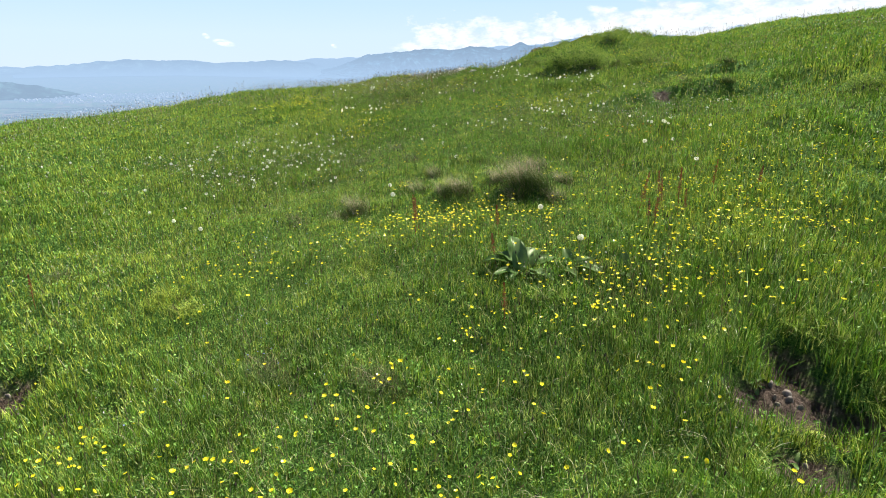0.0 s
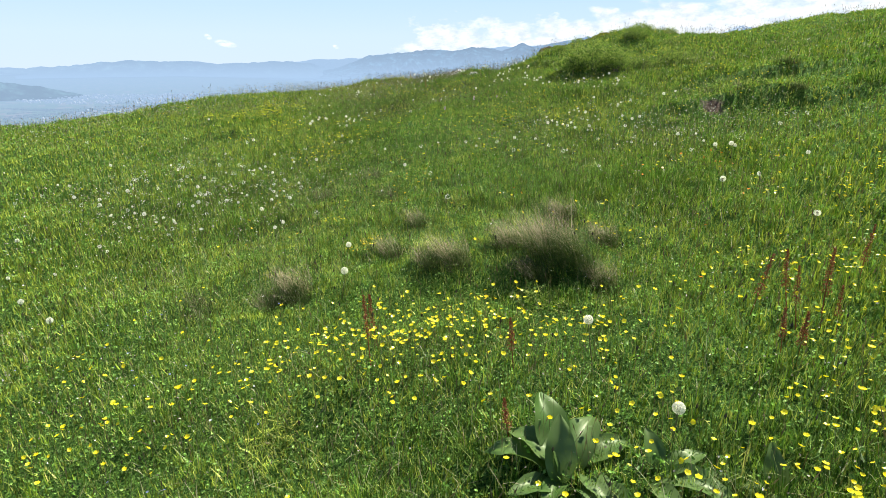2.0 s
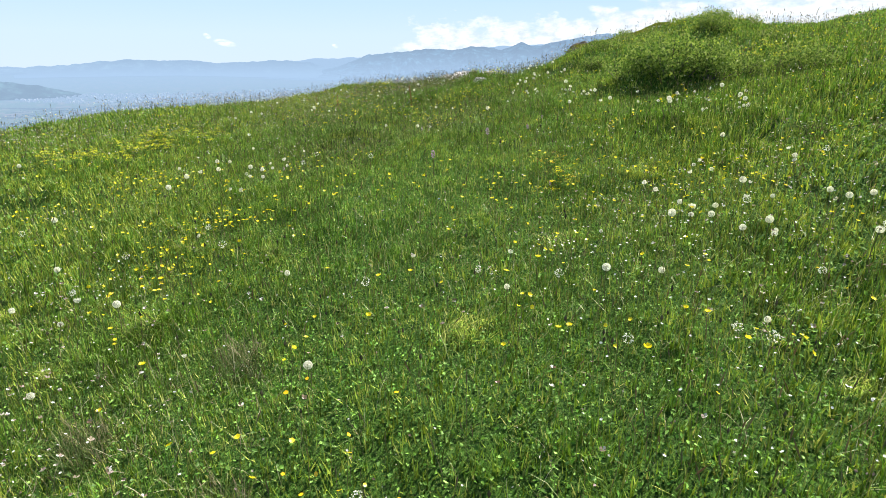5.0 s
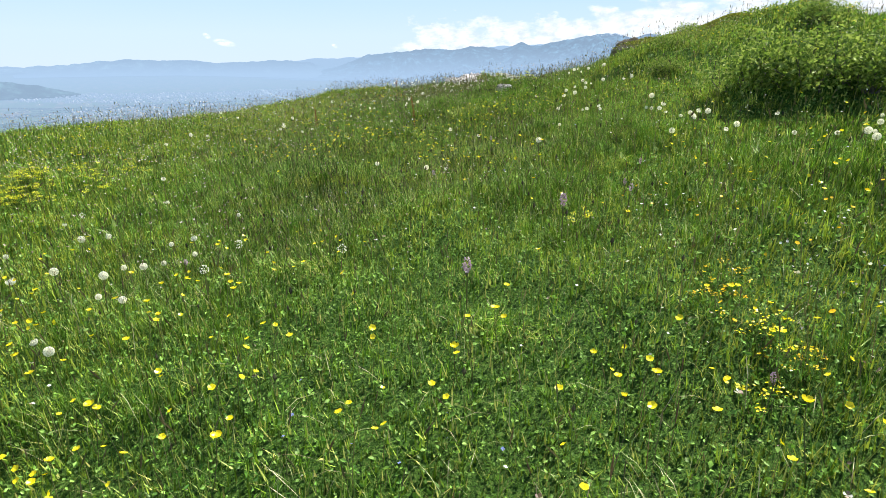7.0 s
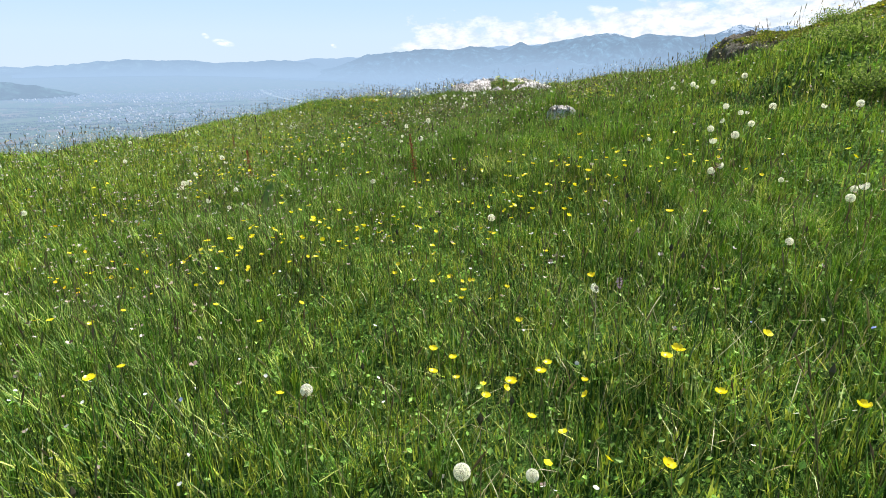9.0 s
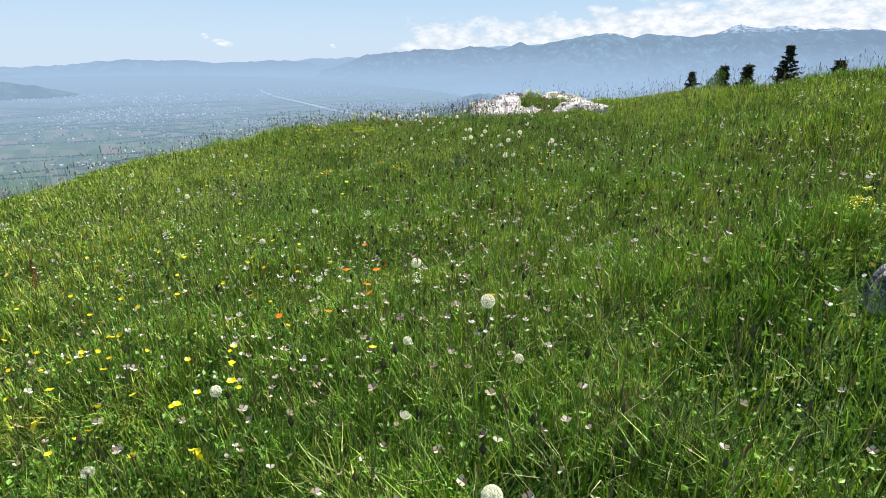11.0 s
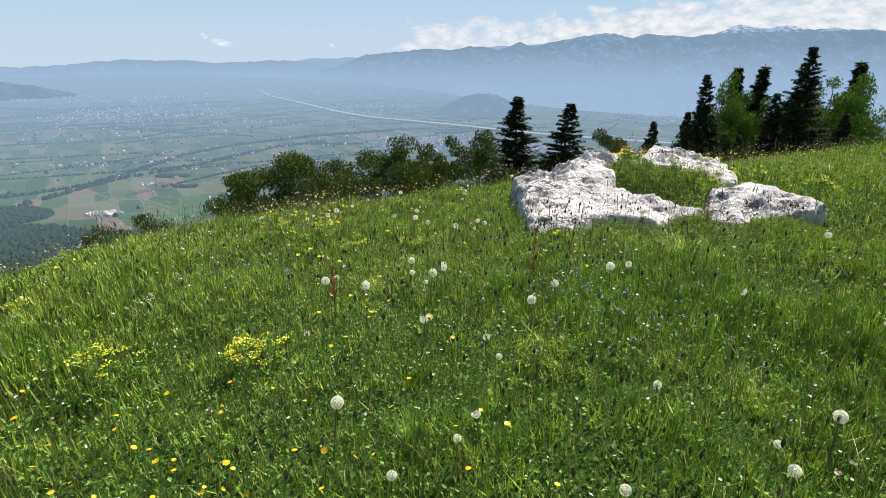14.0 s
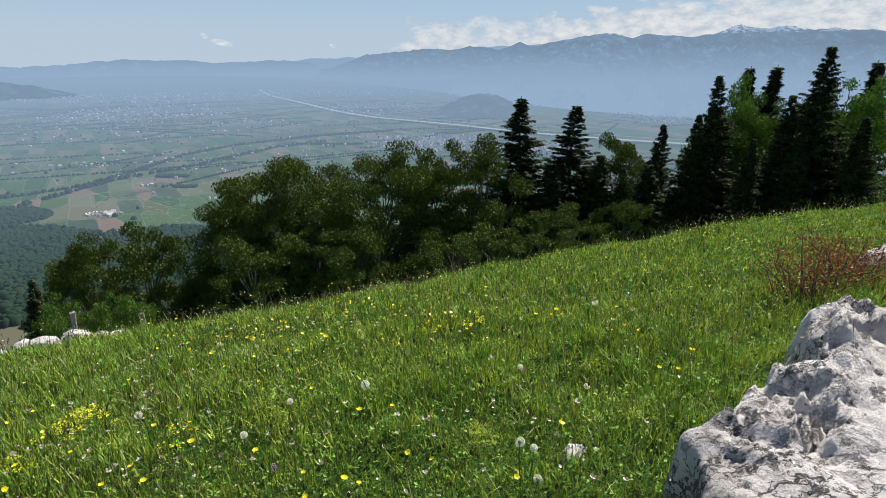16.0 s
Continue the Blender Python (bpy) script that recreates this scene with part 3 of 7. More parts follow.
def far_range(name, crest, foot, r_crest, r_foot, amount, colour, label, seed, rough=0.10, snow=False, steps=300, rows=24, low_haze=0.0, carve=0.15, haze=(110.0, 300.0)):
    """A mountain range: crest heights (azimuth, elevation in degrees), spurs running down to its foot."""
    crest, foot = np.array(crest), np.array(foot)
    a = np.linspace(crest[0, 0], crest[-1, 0], steps)
    top = np.interp(a, crest[:, 0], crest[:, 1]) + rough * fbm(a * 1.1, a * 0, 0, seed, 5, 0.55)
    low = np.interp(a, foot[:, 0], foot[:, 1])
    v = np.linspace(0, 1, rows)
    A, Vv = np.meshgrid(a, v)
    spur = fbm(A * 0.42 + 0.6 * vnoise(A * 0.4, Vv * 2, 0, seed + 3), Vv * 1.6, 0, seed + 7, 5, 0.55)
    lift = np.clip(Vv ** 0.9 + carve * spur * np.sin(np.pi * Vv), 0, 1.0)
    el = low[None] + (top - low)[None] * lift
    r_low = np.minimum(np.where(low < -0.9, reach(DROP / np.tan(np.radians(np.maximum(-low, 0.5)))) - 15, r_foot), r_crest - 40)
    r = r_low[None] + (r_crest - r_low)[None] * (Vv + 0.12 * spur * np.sin(np.pi * Vv))
    x, y = np.sin(np.radians(A)) * r, np.cos(np.radians(A)) * r
    z = r * np.tan(np.radians(el))
    back = np.stack([np.sin(np.radians(a)) * (r_crest + 140), np.cos(np.radians(a)) * (r_crest + 140), np.full(steps, -DROP)], -1)
    P = np.concatenate([np.stack([x, y, z], -1).reshape(-1, 3), back])
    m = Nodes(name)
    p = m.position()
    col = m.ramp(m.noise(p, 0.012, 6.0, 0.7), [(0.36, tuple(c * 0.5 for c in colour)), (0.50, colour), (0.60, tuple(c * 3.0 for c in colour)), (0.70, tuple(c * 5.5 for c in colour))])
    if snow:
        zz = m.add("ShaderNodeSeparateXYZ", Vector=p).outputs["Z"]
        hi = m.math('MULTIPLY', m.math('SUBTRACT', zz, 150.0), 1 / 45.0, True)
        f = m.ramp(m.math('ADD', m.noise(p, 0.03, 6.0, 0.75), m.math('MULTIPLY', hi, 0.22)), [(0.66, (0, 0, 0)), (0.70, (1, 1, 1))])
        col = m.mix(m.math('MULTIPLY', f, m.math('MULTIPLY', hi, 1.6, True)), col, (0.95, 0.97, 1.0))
    # painted haze: the emission share grows towards the foot of the range
    low_haze_paint = m.math('MULTIPLY', m.math('SUBTRACT', haze[0], m.add("ShaderNodeSeparateXYZ", Vector=p).outputs["Z"]), 1 / haze[1], True)
    share = m.math('ADD', amount, m.math('MULTIPLY', low_haze_paint, (1 - amount) * low_haze))
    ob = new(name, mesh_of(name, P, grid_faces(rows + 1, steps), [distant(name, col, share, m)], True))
    return tagged(ob, label, "mountains", kind="structure")


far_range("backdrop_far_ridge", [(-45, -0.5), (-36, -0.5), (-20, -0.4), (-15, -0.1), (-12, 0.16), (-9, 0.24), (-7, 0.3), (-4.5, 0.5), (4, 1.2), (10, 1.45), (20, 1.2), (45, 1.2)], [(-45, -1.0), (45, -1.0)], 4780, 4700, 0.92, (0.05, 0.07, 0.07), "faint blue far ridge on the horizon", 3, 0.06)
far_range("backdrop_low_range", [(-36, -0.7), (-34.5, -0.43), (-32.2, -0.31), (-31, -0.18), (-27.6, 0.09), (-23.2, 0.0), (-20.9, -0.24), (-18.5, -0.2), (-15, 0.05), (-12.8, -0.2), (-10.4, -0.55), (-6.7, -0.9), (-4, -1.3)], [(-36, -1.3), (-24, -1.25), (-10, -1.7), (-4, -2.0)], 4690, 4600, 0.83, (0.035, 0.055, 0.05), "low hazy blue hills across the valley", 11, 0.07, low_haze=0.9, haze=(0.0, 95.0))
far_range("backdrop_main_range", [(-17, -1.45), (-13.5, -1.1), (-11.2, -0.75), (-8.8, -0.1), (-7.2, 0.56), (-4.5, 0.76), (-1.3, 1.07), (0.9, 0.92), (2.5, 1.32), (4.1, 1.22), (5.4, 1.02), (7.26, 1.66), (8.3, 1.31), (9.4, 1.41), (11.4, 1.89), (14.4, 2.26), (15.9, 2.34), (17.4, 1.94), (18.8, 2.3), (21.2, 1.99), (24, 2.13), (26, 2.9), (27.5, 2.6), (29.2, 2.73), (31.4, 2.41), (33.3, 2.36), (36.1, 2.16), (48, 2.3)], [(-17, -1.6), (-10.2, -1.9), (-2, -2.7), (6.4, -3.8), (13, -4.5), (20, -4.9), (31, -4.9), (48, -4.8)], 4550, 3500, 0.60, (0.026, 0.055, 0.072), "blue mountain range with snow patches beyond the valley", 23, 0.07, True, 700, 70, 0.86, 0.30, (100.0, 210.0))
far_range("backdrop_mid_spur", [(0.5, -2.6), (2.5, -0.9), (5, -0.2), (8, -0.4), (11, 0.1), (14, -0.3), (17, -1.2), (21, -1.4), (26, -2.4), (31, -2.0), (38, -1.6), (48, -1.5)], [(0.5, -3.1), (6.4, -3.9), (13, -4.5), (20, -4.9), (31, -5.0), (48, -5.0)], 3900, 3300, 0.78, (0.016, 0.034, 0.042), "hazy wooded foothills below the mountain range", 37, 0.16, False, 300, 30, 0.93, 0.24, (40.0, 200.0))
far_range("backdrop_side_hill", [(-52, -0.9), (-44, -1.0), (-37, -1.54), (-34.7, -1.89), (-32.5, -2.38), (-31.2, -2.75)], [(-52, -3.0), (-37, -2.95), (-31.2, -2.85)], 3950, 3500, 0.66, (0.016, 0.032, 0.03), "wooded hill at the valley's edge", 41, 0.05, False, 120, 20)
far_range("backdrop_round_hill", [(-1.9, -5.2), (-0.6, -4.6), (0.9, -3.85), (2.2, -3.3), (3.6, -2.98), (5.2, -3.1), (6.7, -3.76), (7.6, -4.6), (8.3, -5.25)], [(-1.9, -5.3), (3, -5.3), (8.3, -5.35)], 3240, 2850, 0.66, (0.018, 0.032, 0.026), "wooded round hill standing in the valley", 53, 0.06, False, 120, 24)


def make_cloud():
    m = Nodes("cloud_bank")
    uv = m.add("ShaderNodeUVMap")
    uv.uv_map = "plan"
    sep = m.add("ShaderNodeSeparateXYZ", Vector=uv.outputs[0])
    ax, el = sep.outputs["X"], sep.outputs["Y"]
    v = m.add("ShaderNodeMapping", Vector=uv.outputs[0], Scale=(1.0, 1.9, 1.0)).outputs[0]
    n = m.noise(v, 0.33, 8.0, 0.60)
    # the bank lies to the right, thick low down, with a ragged upper edge
    side = m.math('MULTIPLY', m.math('ADD', ax, 8.0), 0.16, True)
    roof = m.math('MULTIPLY', m.math('SUBTRACT', 5.9, el), 0.30, True)
    right = m.math('MULTIPLY', m.math('SUBTRACT', ax, 8.0), 0.03, True)
    d = m.math('ADD', m.math('MULTIPLY', m.math('MULTIPLY', side, roof), 0.46), m.math('MULTIPLY', right, 0.5))
    f = m.math('ADD', n, m.math('SUBTRACT', d, 0.30))
    alpha = m.ramp(f, [(0.50, (0, 0, 0)), (0.58, (0.55, 0.55, 0.55)), (0.74, (0.92, 0.92, 0.92))])
    lobes = m.noise(v, 0.75, 6.0, 0.62)
    col = m.ramp(lobes, [(0.36, (0.62, 0.70, 0.80)), (0.55, (0.88, 0.90, 0.93)), (0.7, (1.0, 0.99, 0.97))])
    em = m.add("ShaderNodeEmission", Color=col, Strength=0.63)
    tr = m.add("ShaderNodeBsdfTransparent")
    mx = m.add("ShaderNodeMixShader", i0=alpha, i1=tr.outputs[0], i2=em.outputs[0])
    m.tree.links.new(mx.outputs[0], m.out.inputs["Surface"])
    return m.mat


def cloud_sheet(name, a0, a1, e0, e1, material, label, r=4880):
    a, e = np.meshgrid(np.linspace(a0, a1, 40), np.linspace(e0, e1, 12))
    P = np.stack([np.sin(np.radians(a)) * r, np.cos(np.radians(a)) * r, np.tan(np.radians(e)) * r], -1).reshape(-1, 3)
    ob = new(name, mesh_of(name, P, grid_faces(12, 40), [material], True, np.stack([a.ravel(), e.ravel()], 1)))
    return tagged(ob, label, "cloud", kind="structure")


def make_low_sky():
    m = Nodes("low_sky")
    uv = m.add("ShaderNodeUVMap")
    uv.uv_map = "plan"
    el = m.add("ShaderNodeSeparateXYZ", Vector=uv.outputs[0]).outputs["Y"]
    t = m.math('MULTIPLY', m.math('ADD', el, 1.0), 1 / 13.0, True)
    col = m.ramp(t, [(0.05, (0.365, 0.44, 0.52)), (0.25, (0.35, 0.44, 0.53)), (0.5, (0.295, 0.41, 0.53)), (1.0, (0.198, 0.34, 0.53))])
    em = m.add("ShaderNodeEmission", Color=col, Strength=1.0)
    tr = m.add("ShaderNodeBsdfTransparent")
    a = m.ramp(t, [(0.0, (1, 1, 1)), (0.55, (1, 1, 1)), (0.98, (0, 0, 0))])
    mx = m.add("ShaderNodeMixShader", i0=a, i1=tr.outputs[0], i2=em.outputs[0])
    m.tree.links.new(mx.outputs[0], m.out.inputs["Surface"])
    return m.mat


cloud_sheet("backdrop_sky", -180, 180, -2.0, 12.0, make_low_sky(), "pale blue hazy sky along the horizon", 4950)
cloud_sheet("backdrop_clouds", -12, 60, -0.5, 9, make_cloud(), "bright white cumulus bank over the mountains")


def make_wisp():
    m = Nodes("cloud_wisp")
    uv = m.add("ShaderNodeUVMap")
    uv.uv_map = "plan"
    n = m.noise(m.add("ShaderNodeMapping", Vector=uv.outputs[0], Rotation=(0, 0, radians(22)), Scale=(1.2, 3.4, 1.0)).outputs[0], 1.1, 6.0, 0.6)
    g = 0
    for a, e, w, h in ((-20.0, 1.5, 1.0, 0.32), (-21.4, 2.05, 0.35, 0.25), (-10.3, 1.3, 0.3, 0.18)):
        da = m.math('DIVIDE', m.math('SUBTRACT', m.add("ShaderNodeSeparateXYZ", Vector=uv.outputs[0]).outputs["X"], a), w)
        de = m.math('DIVIDE', m.math('SUBTRACT', m.add("ShaderNodeSeparateXYZ", Vector=uv.outputs[0]).outputs["Y"], e), h)
        de = m.math('ADD', de, m.math('MULTIPLY', da, 0.55))
        k = m.math('SUBTRACT', 1.0, m.math('ADD', m.math('MULTIPLY', da, da), m.math('MULTIPLY', de, de)), True)
        g = m.math('ADD', g, k)
    f = m.math('MULTIPLY', g, m.ramp(n, [(0.35, (0, 0, 0)), (0.6, (1, 1, 1))]), True)
    em = m.add("ShaderNodeEmission", Color=(0.95, 0.97, 1.0, 1), Strength=0.64)
    tr = m.add("ShaderNodeBsdfTransparent")
    mx = m.add("ShaderNodeMixShader", i0=f, i1=tr.outputs[0], i2=em.outputs[0])
    m.tree.links.new(mx.outputs[0], m.out.inputs["Surface"])
    return m.mat


cloud_sheet("backdrop_wisps", -24, -8, 0.6, 2.8, make_wisp(), "small torn white clouds in pale sky")

# ---- limestone outcrop ----
def make_mossy():
    m = Nodes("mossy_rock")
    p = m.position()
    col = m.ramp(m.noise(p, 6.0, 6.0, 0.7), [(0.35, (0.03, 0.027, 0.02)), (0.5, (0.10, 0.085, 0.06)), (0.62, (0.07, 0.085, 0.025)), (0.75, (0.22, 0.20, 0.17))])
    m.put(m.bsdf.inputs["Base Color"], col)
    m.put(m.bsdf.inputs["Roughness"], 0.95)
    m.put(m.bsdf.inputs["Normal"], m.bump(m.noise(p, 25.0, 8.0, 0.7), 0.9, 0.04))
    return m.mat


MOSSY = make_mossy()



def rock(name, x, y, size, yaw, height, seed, label, tilt=(0.0, 0.0), steps=(110, 240), sink=0.25, crag=1.0, edge=11.0, material=None, level=None):
    """A weathered block: broad fissured top, broken sides that go down into the turf."""
    rows, cols = steps
    r = np.linspace(0, 1, rows) ** 0.8
    a = np.linspace(0, 2 * np.pi, cols, endpoint=False)
    R, A = np.meshgrid(r, a, indexing="ij")
    out = 1 + 0.16 * vnoise(np.cos(A) * 1.6, np.sin(A) * 1.6, seed * 1.7, seed) + 0.08 * vnoise(np.cos(A) * 5, np.sin(A) * 5, seed, seed + 2)
    sq = (np.abs(np.cos(A)) ** 3.2 + np.abs(np.sin(A)) ** 3.2) ** (-1 / 3.2)
    u, v = np.cos(A) * sq * out * size[0] * R, np.sin(A) * sq * out * size[1] * R
    c, s = math.cos(radians(yaw)), math.sin(radians(yaw))
    px, py = x + u * c - v * s, y + u * s + v * c
    plane = smooth_ground(x, y) + (smooth_ground(x + 0.5, y) - smooth_ground(x - 0.5, y)) * (px - x) + (smooth_ground(x, y + 0.5) - smooth_ground(x, y - 0.5)) * (py - y)
    if level is not None:
        plane = np.full(px.shape, level - height * 0.9)
    plane = plane + tilt[0] * (px - x) + tilt[1] * (py - y)
    rim = 1 - R ** edge
    wx, wy = px + 0.10 * fbm(px * 4, py * 4, 0, seed + 21, 2), py + 0.10 * fbm(px * 4, py * 4, 5.5, seed + 22, 2)
    along_, across = wx * 0.80 + wy * 0.60, wy * 0.80 - wx * 0.60
    flow = fbm(along_ * 1.2, across * 2.4, 0, seed + 8, 3)
    split = fbm(along_ * 2.2, across * 6.5, 0, seed + 4, 3, 0.6)          # long fissures
    crack = fbm(wx * 5.5, wy * 5.5, 0, seed + 5, 2, 0.5)                  # short cross cracks
    plate = fbm(along_ * 3.0, across * 8.0, 3.3, seed + 7, 3, 0.6) * 3.0
    plate = np.floor(plate) + np.clip((plate - np.floor(plate)) * 7.0, 0, 1)
    pits = np.clip(fbm(wx * 17, wy * 17, 0, seed + 6, 3, 0.6) - 0.45, 0, 0.35)
    top = height * (0.88 + 0.16 * flow)
    h = plane + top * rim - sink * (1 - rim)
    inner = np.clip(rim * 4, 0, 1)
    rough = np.clip(0.55 + 0.8 * fbm(px * 1.7, py * 1.7, 0, seed + 15, 2), 0.35, 1)          # smooth crown here, broken there
    h = h + crag * inner * rough * (0.018 * plate - 0.075 * np.exp(-(split / 0.06) ** 2) * np.clip(crack + 0.6, 0, 1) - 0.045 * np.exp(-(crack / 0.045) ** 2) - 0.16 * pits + 0.014 * fbm(px * 24, py * 24, 0, seed + 3, 3, 0.65))
    side = np.clip((R - 0.8) / 0.2, 0, 1) * crag
    px = px + side * 0.035 * fbm(px * 9, h * 9, py * 9, seed + 11, 3)
    py = py + side * 0.035 * fbm(px * 9 + 40, h * 9, py * 9, seed + 12, 3)
    P = np.stack([px, py, h], -1).reshape(-1, 3)
    ob = new(name, mesh_of(name, P, grid_faces(rows, cols, True), [material or LIMESTONE], True))
    return tagged(ob, label, "rock", "limestone outcrop")


def outline_depth(outline, x, y):
    """How far inside a closed outline a place lies; below 0 outside."""
    P = np.array(outline, float)
    x, y = np.asarray(x, float), np.asarray(y, float)
    best, turn = np.full(x.shape, 1e9), np.zeros(x.shape, bool)
    for (ax, ay), (bx, by) in zip(P, np.roll(P, -1, 0)):
        ex, ey = bx - ax, by - ay
        t = np.clip(((x - ax) * ex + (y - ay) * ey) / (ex * ex + ey * ey), 0, 1)
        best = np.minimum(best, np.hypot(x - ax - t * ex, y - ay - t * ey))
        cross = (ay > y) != (by > y)
        turn ^= cross & (x < ax + (y - ay) / (by - ay if by != ay else 1e-9) * ex)
    return np.where(turn, best, -best)


def rock_depth(outline, x, y, seed):
    return outline_depth(outline, x, y) + 0.026 * fbm(x * 6.5, y * 6.5, 0, seed + 60, 3, 0.55) + 0.010 * vnoise(x * 31, y * 31, 0, seed + 61)


def outcrop(name, outline, plane, seed, label, step=0.009, material=None, crag=1.0, soft=0.035, drop=6.5):
    """Bedrock that breaks through the turf: a weathered sheet with split beds, pits and broken sides that go down into the soil.
    plane: the top's height at the outline's middle, its slopes along x and y, and how it turns up at the back."""
    P = np.array(outline, float)
    mx, my = P.mean(0)
    X, Y = np.meshgrid(np.arange(P[:, 0].min() - 0.09, P[:, 0].max() + 0.09, step), np.arange(P[:, 1].min() - 0.09, P[:, 1].max() + 0.09, step))
    d = rock_depth(outline, X, Y, seed)
    wx, wy = X + 0.06 * fbm(X * 3.5, Y * 3.5, 0, seed + 21, 3), Y + 0.06 * fbm(X * 3.5, Y * 3.5, 5.5, seed + 22, 3)
    along_, across = wx * 0.86 - wy * 0.51, wy * 0.86 + wx * 0.51
    h = plane[0] + plane[1] * (X - mx) + plane[2] * (Y - my) + plane[3] * np.clip(Y - my - 0.25, 0, 1) * np.clip((X - mx) / 0.25 + 1.0, 0, 1) + 0.026 * fbm(X * 2.4, Y * 2.4, 0, seed + 8, 3)
    broken = np.clip(0.36 + 1.1 * fbm(X * 2.9, Y * 2.9, 0, seed + 15, 3), 0.10, 1.2) * np.clip(d / 0.07, 0.25, 1)
    bed = fbm(along_ * 4.0, across * 8.5, 0, seed + 7, 4, 0.6) * 3.2
    bed = np.floor(bed) + np.clip((bed - np.floor(bed)) * 9.0, 0, 1)
    chip = fbm(along_ * 13, across * 21, 2.0, seed + 17, 3, 0.6) * 2.6
    chip = np.floor(chip) + np.clip((chip - np.floor(chip)) * 6.0, 0, 1)
    split = np.abs(fbm(along_ * 2.6, across * 7.0, 0, seed + 4, 5, 0.62))
    cross = np.abs(fbm(along_ * 7.5, across * 5.0, 0, seed + 5, 4, 0.6))
    pits = np.clip(fbm(along_ * 10, across * 15, 0, seed + 6, 4, 0.6) - 0.38, 0, 0.4)
    fine = 0.0065 * chip + 0.0055 * fbm(X * 27, Y * 27, 0, seed + 3, 3, 0.62) + 0.003 * vnoise(X * 75, Y * 75, 0, seed + 2)
    h = h + crag * broken * (0.013 * bed - 0.028 * np.exp(-(cross / 0.03) ** 2) - 0.11 * pits + fine) - 0.024 * crag * np.clip(d / 0.07, 0.2, 1) * np.exp(-(split / 0.028) ** 2) + 0.3 * fine
    lip = np.clip(d / soft, 0, 1)
    h = h - soft * 0.9 * (1 - np.sqrt(np.clip(1 - (1 - lip) ** 2, 0, 1))) - np.clip(-d, 0, 1) * drop
    wall = np.clip(-d / 0.03, 0, 1)
    X2 = X + wall * crag * 0.014 * fbm(X * 8, h * 14, Y * 8, seed + 11, 3)
    Y2 = Y + wall * crag * 0.014 * fbm(X * 8 + 40, h * 14, Y * 8, seed + 12, 3)
    keep = d > -0.058
    q = grid_faces(*X.shape)
    q = q[keep.ravel()[q].all(1)]
    used, flat = np.unique(q, return_inverse=True)
    V = np.stack([X2, Y2, h], -1).reshape(-1, 3)[used]
    ob = new(name, mesh_of(name, V, flat.reshape(-1, 4), [material or LIMESTONE], True))
    return tagged(ob, label, "rock", "limestone outcrop")


SLAB = [(0.07, 18.76), (0.20, 18.84), (0.38, 18.98), (0.54, 18.98), (0.67, 18.88), (0.72, 18.73), (0.65, 18.58), (0.74, 18.40), (0.95, 18.20), (1.00, 18.07), (0.80, 17.97), (0.69, 17.88), (0.55, 17.99), (0.42, 17.97), (0.20, 17.85), (0.06, 17.80), (0.04, 18.20)]
TIP = [(0.50, 19.03), (0.60, 19.27), (0.78, 19.32), (0.93, 19.22), (0.82, 19.04), (0.64, 18.97)]
RIDGE = [(0.90, 19.08), (1.06, 19.34), (1.26, 19.50), (1.48, 19.40), (1.60, 19.06), (1.52, 18.76), (1.44, 18.60), (1.38, 18.66), (1.36, 18.88), (1.10, 18.98), (0.92, 18.94)]
BLOCK = [(0.97, 17.97), (1.12, 18.22), (1.30, 18.29), (1.45, 18.18), (1.58, 17.95), (1.36, 17.87), (1.18, 17.81), (1.05, 17.72), (0.93, 17.80)]
LEDGE = [(1.93, 12.72), (1.90, 13.30), (2.05, 13.72), (2.55, 13.95), (3.20, 13.60), (3.30, 12.95), (2.60, 12.60)]
CROPS = [(SLAB, 3), (TIP, 14), (RIDGE, 9), (BLOCK, 12)]
outcrop("rock_slab", SLAB, (-0.346, 0.055, 0.085, 0.17), 3, "large pale fissured limestone slab standing out of the meadow", 0.0075)
outcrop("rock_slab", TIP, (-0.250, 0.0, 0.14, 0.0), 14, "narrow limestone tip with dark mossy joints", 0.009)
outcrop("rock_slab", RIDGE, (-0.285, 0.0, 0.12, 0.0), 9, "pale limestone ridge behind the grassy hollow", 0.009)
outcrop("rock_slab", BLOCK, (-0.295, 0.05, 0.20, 0.0), 12, "pale limestone block half overgrown with stonecrop", 0.009)
outcrop("rock_ledge", LEDGE, (0.255, 0.14, -0.02, 0.0), 15, "dark mossy rock edge capped with turf on the knoll", 0.018, MOSSY, 0.9, 0.05, 5.0)
rock("rock_slab", 2.15, 20.75, (0.34, 0.16), 20, 0.14, 17, "pale limestone shelf behind a reddish bush", (0.0, 0.0), (40, 100), edge=5.0)
rock("stone", 0.64, 12.43, (0.11, 0.07), 10, 0.10, 21, "small grey stone lying in the grass", (0, 0), (24, 56), 0.1, 0.6, 5, level=float(ground_at(0.64, 12.43)) + 0.085)
rock("stone", -0.12, 18.98, (0.085, 0.05), 40, 0.055, 25, "small pale stones half buried in turf", (0, 0), (16, 40), 0.08, 0.4, 4)
rock("stone", 1.05, 18.95, (0.08, 0.05), 0, 0.07, 27, "small pale stone among cushion plants", (0, 0), (16, 40), 0.08, 0.4, 4)

# ---- trees ----


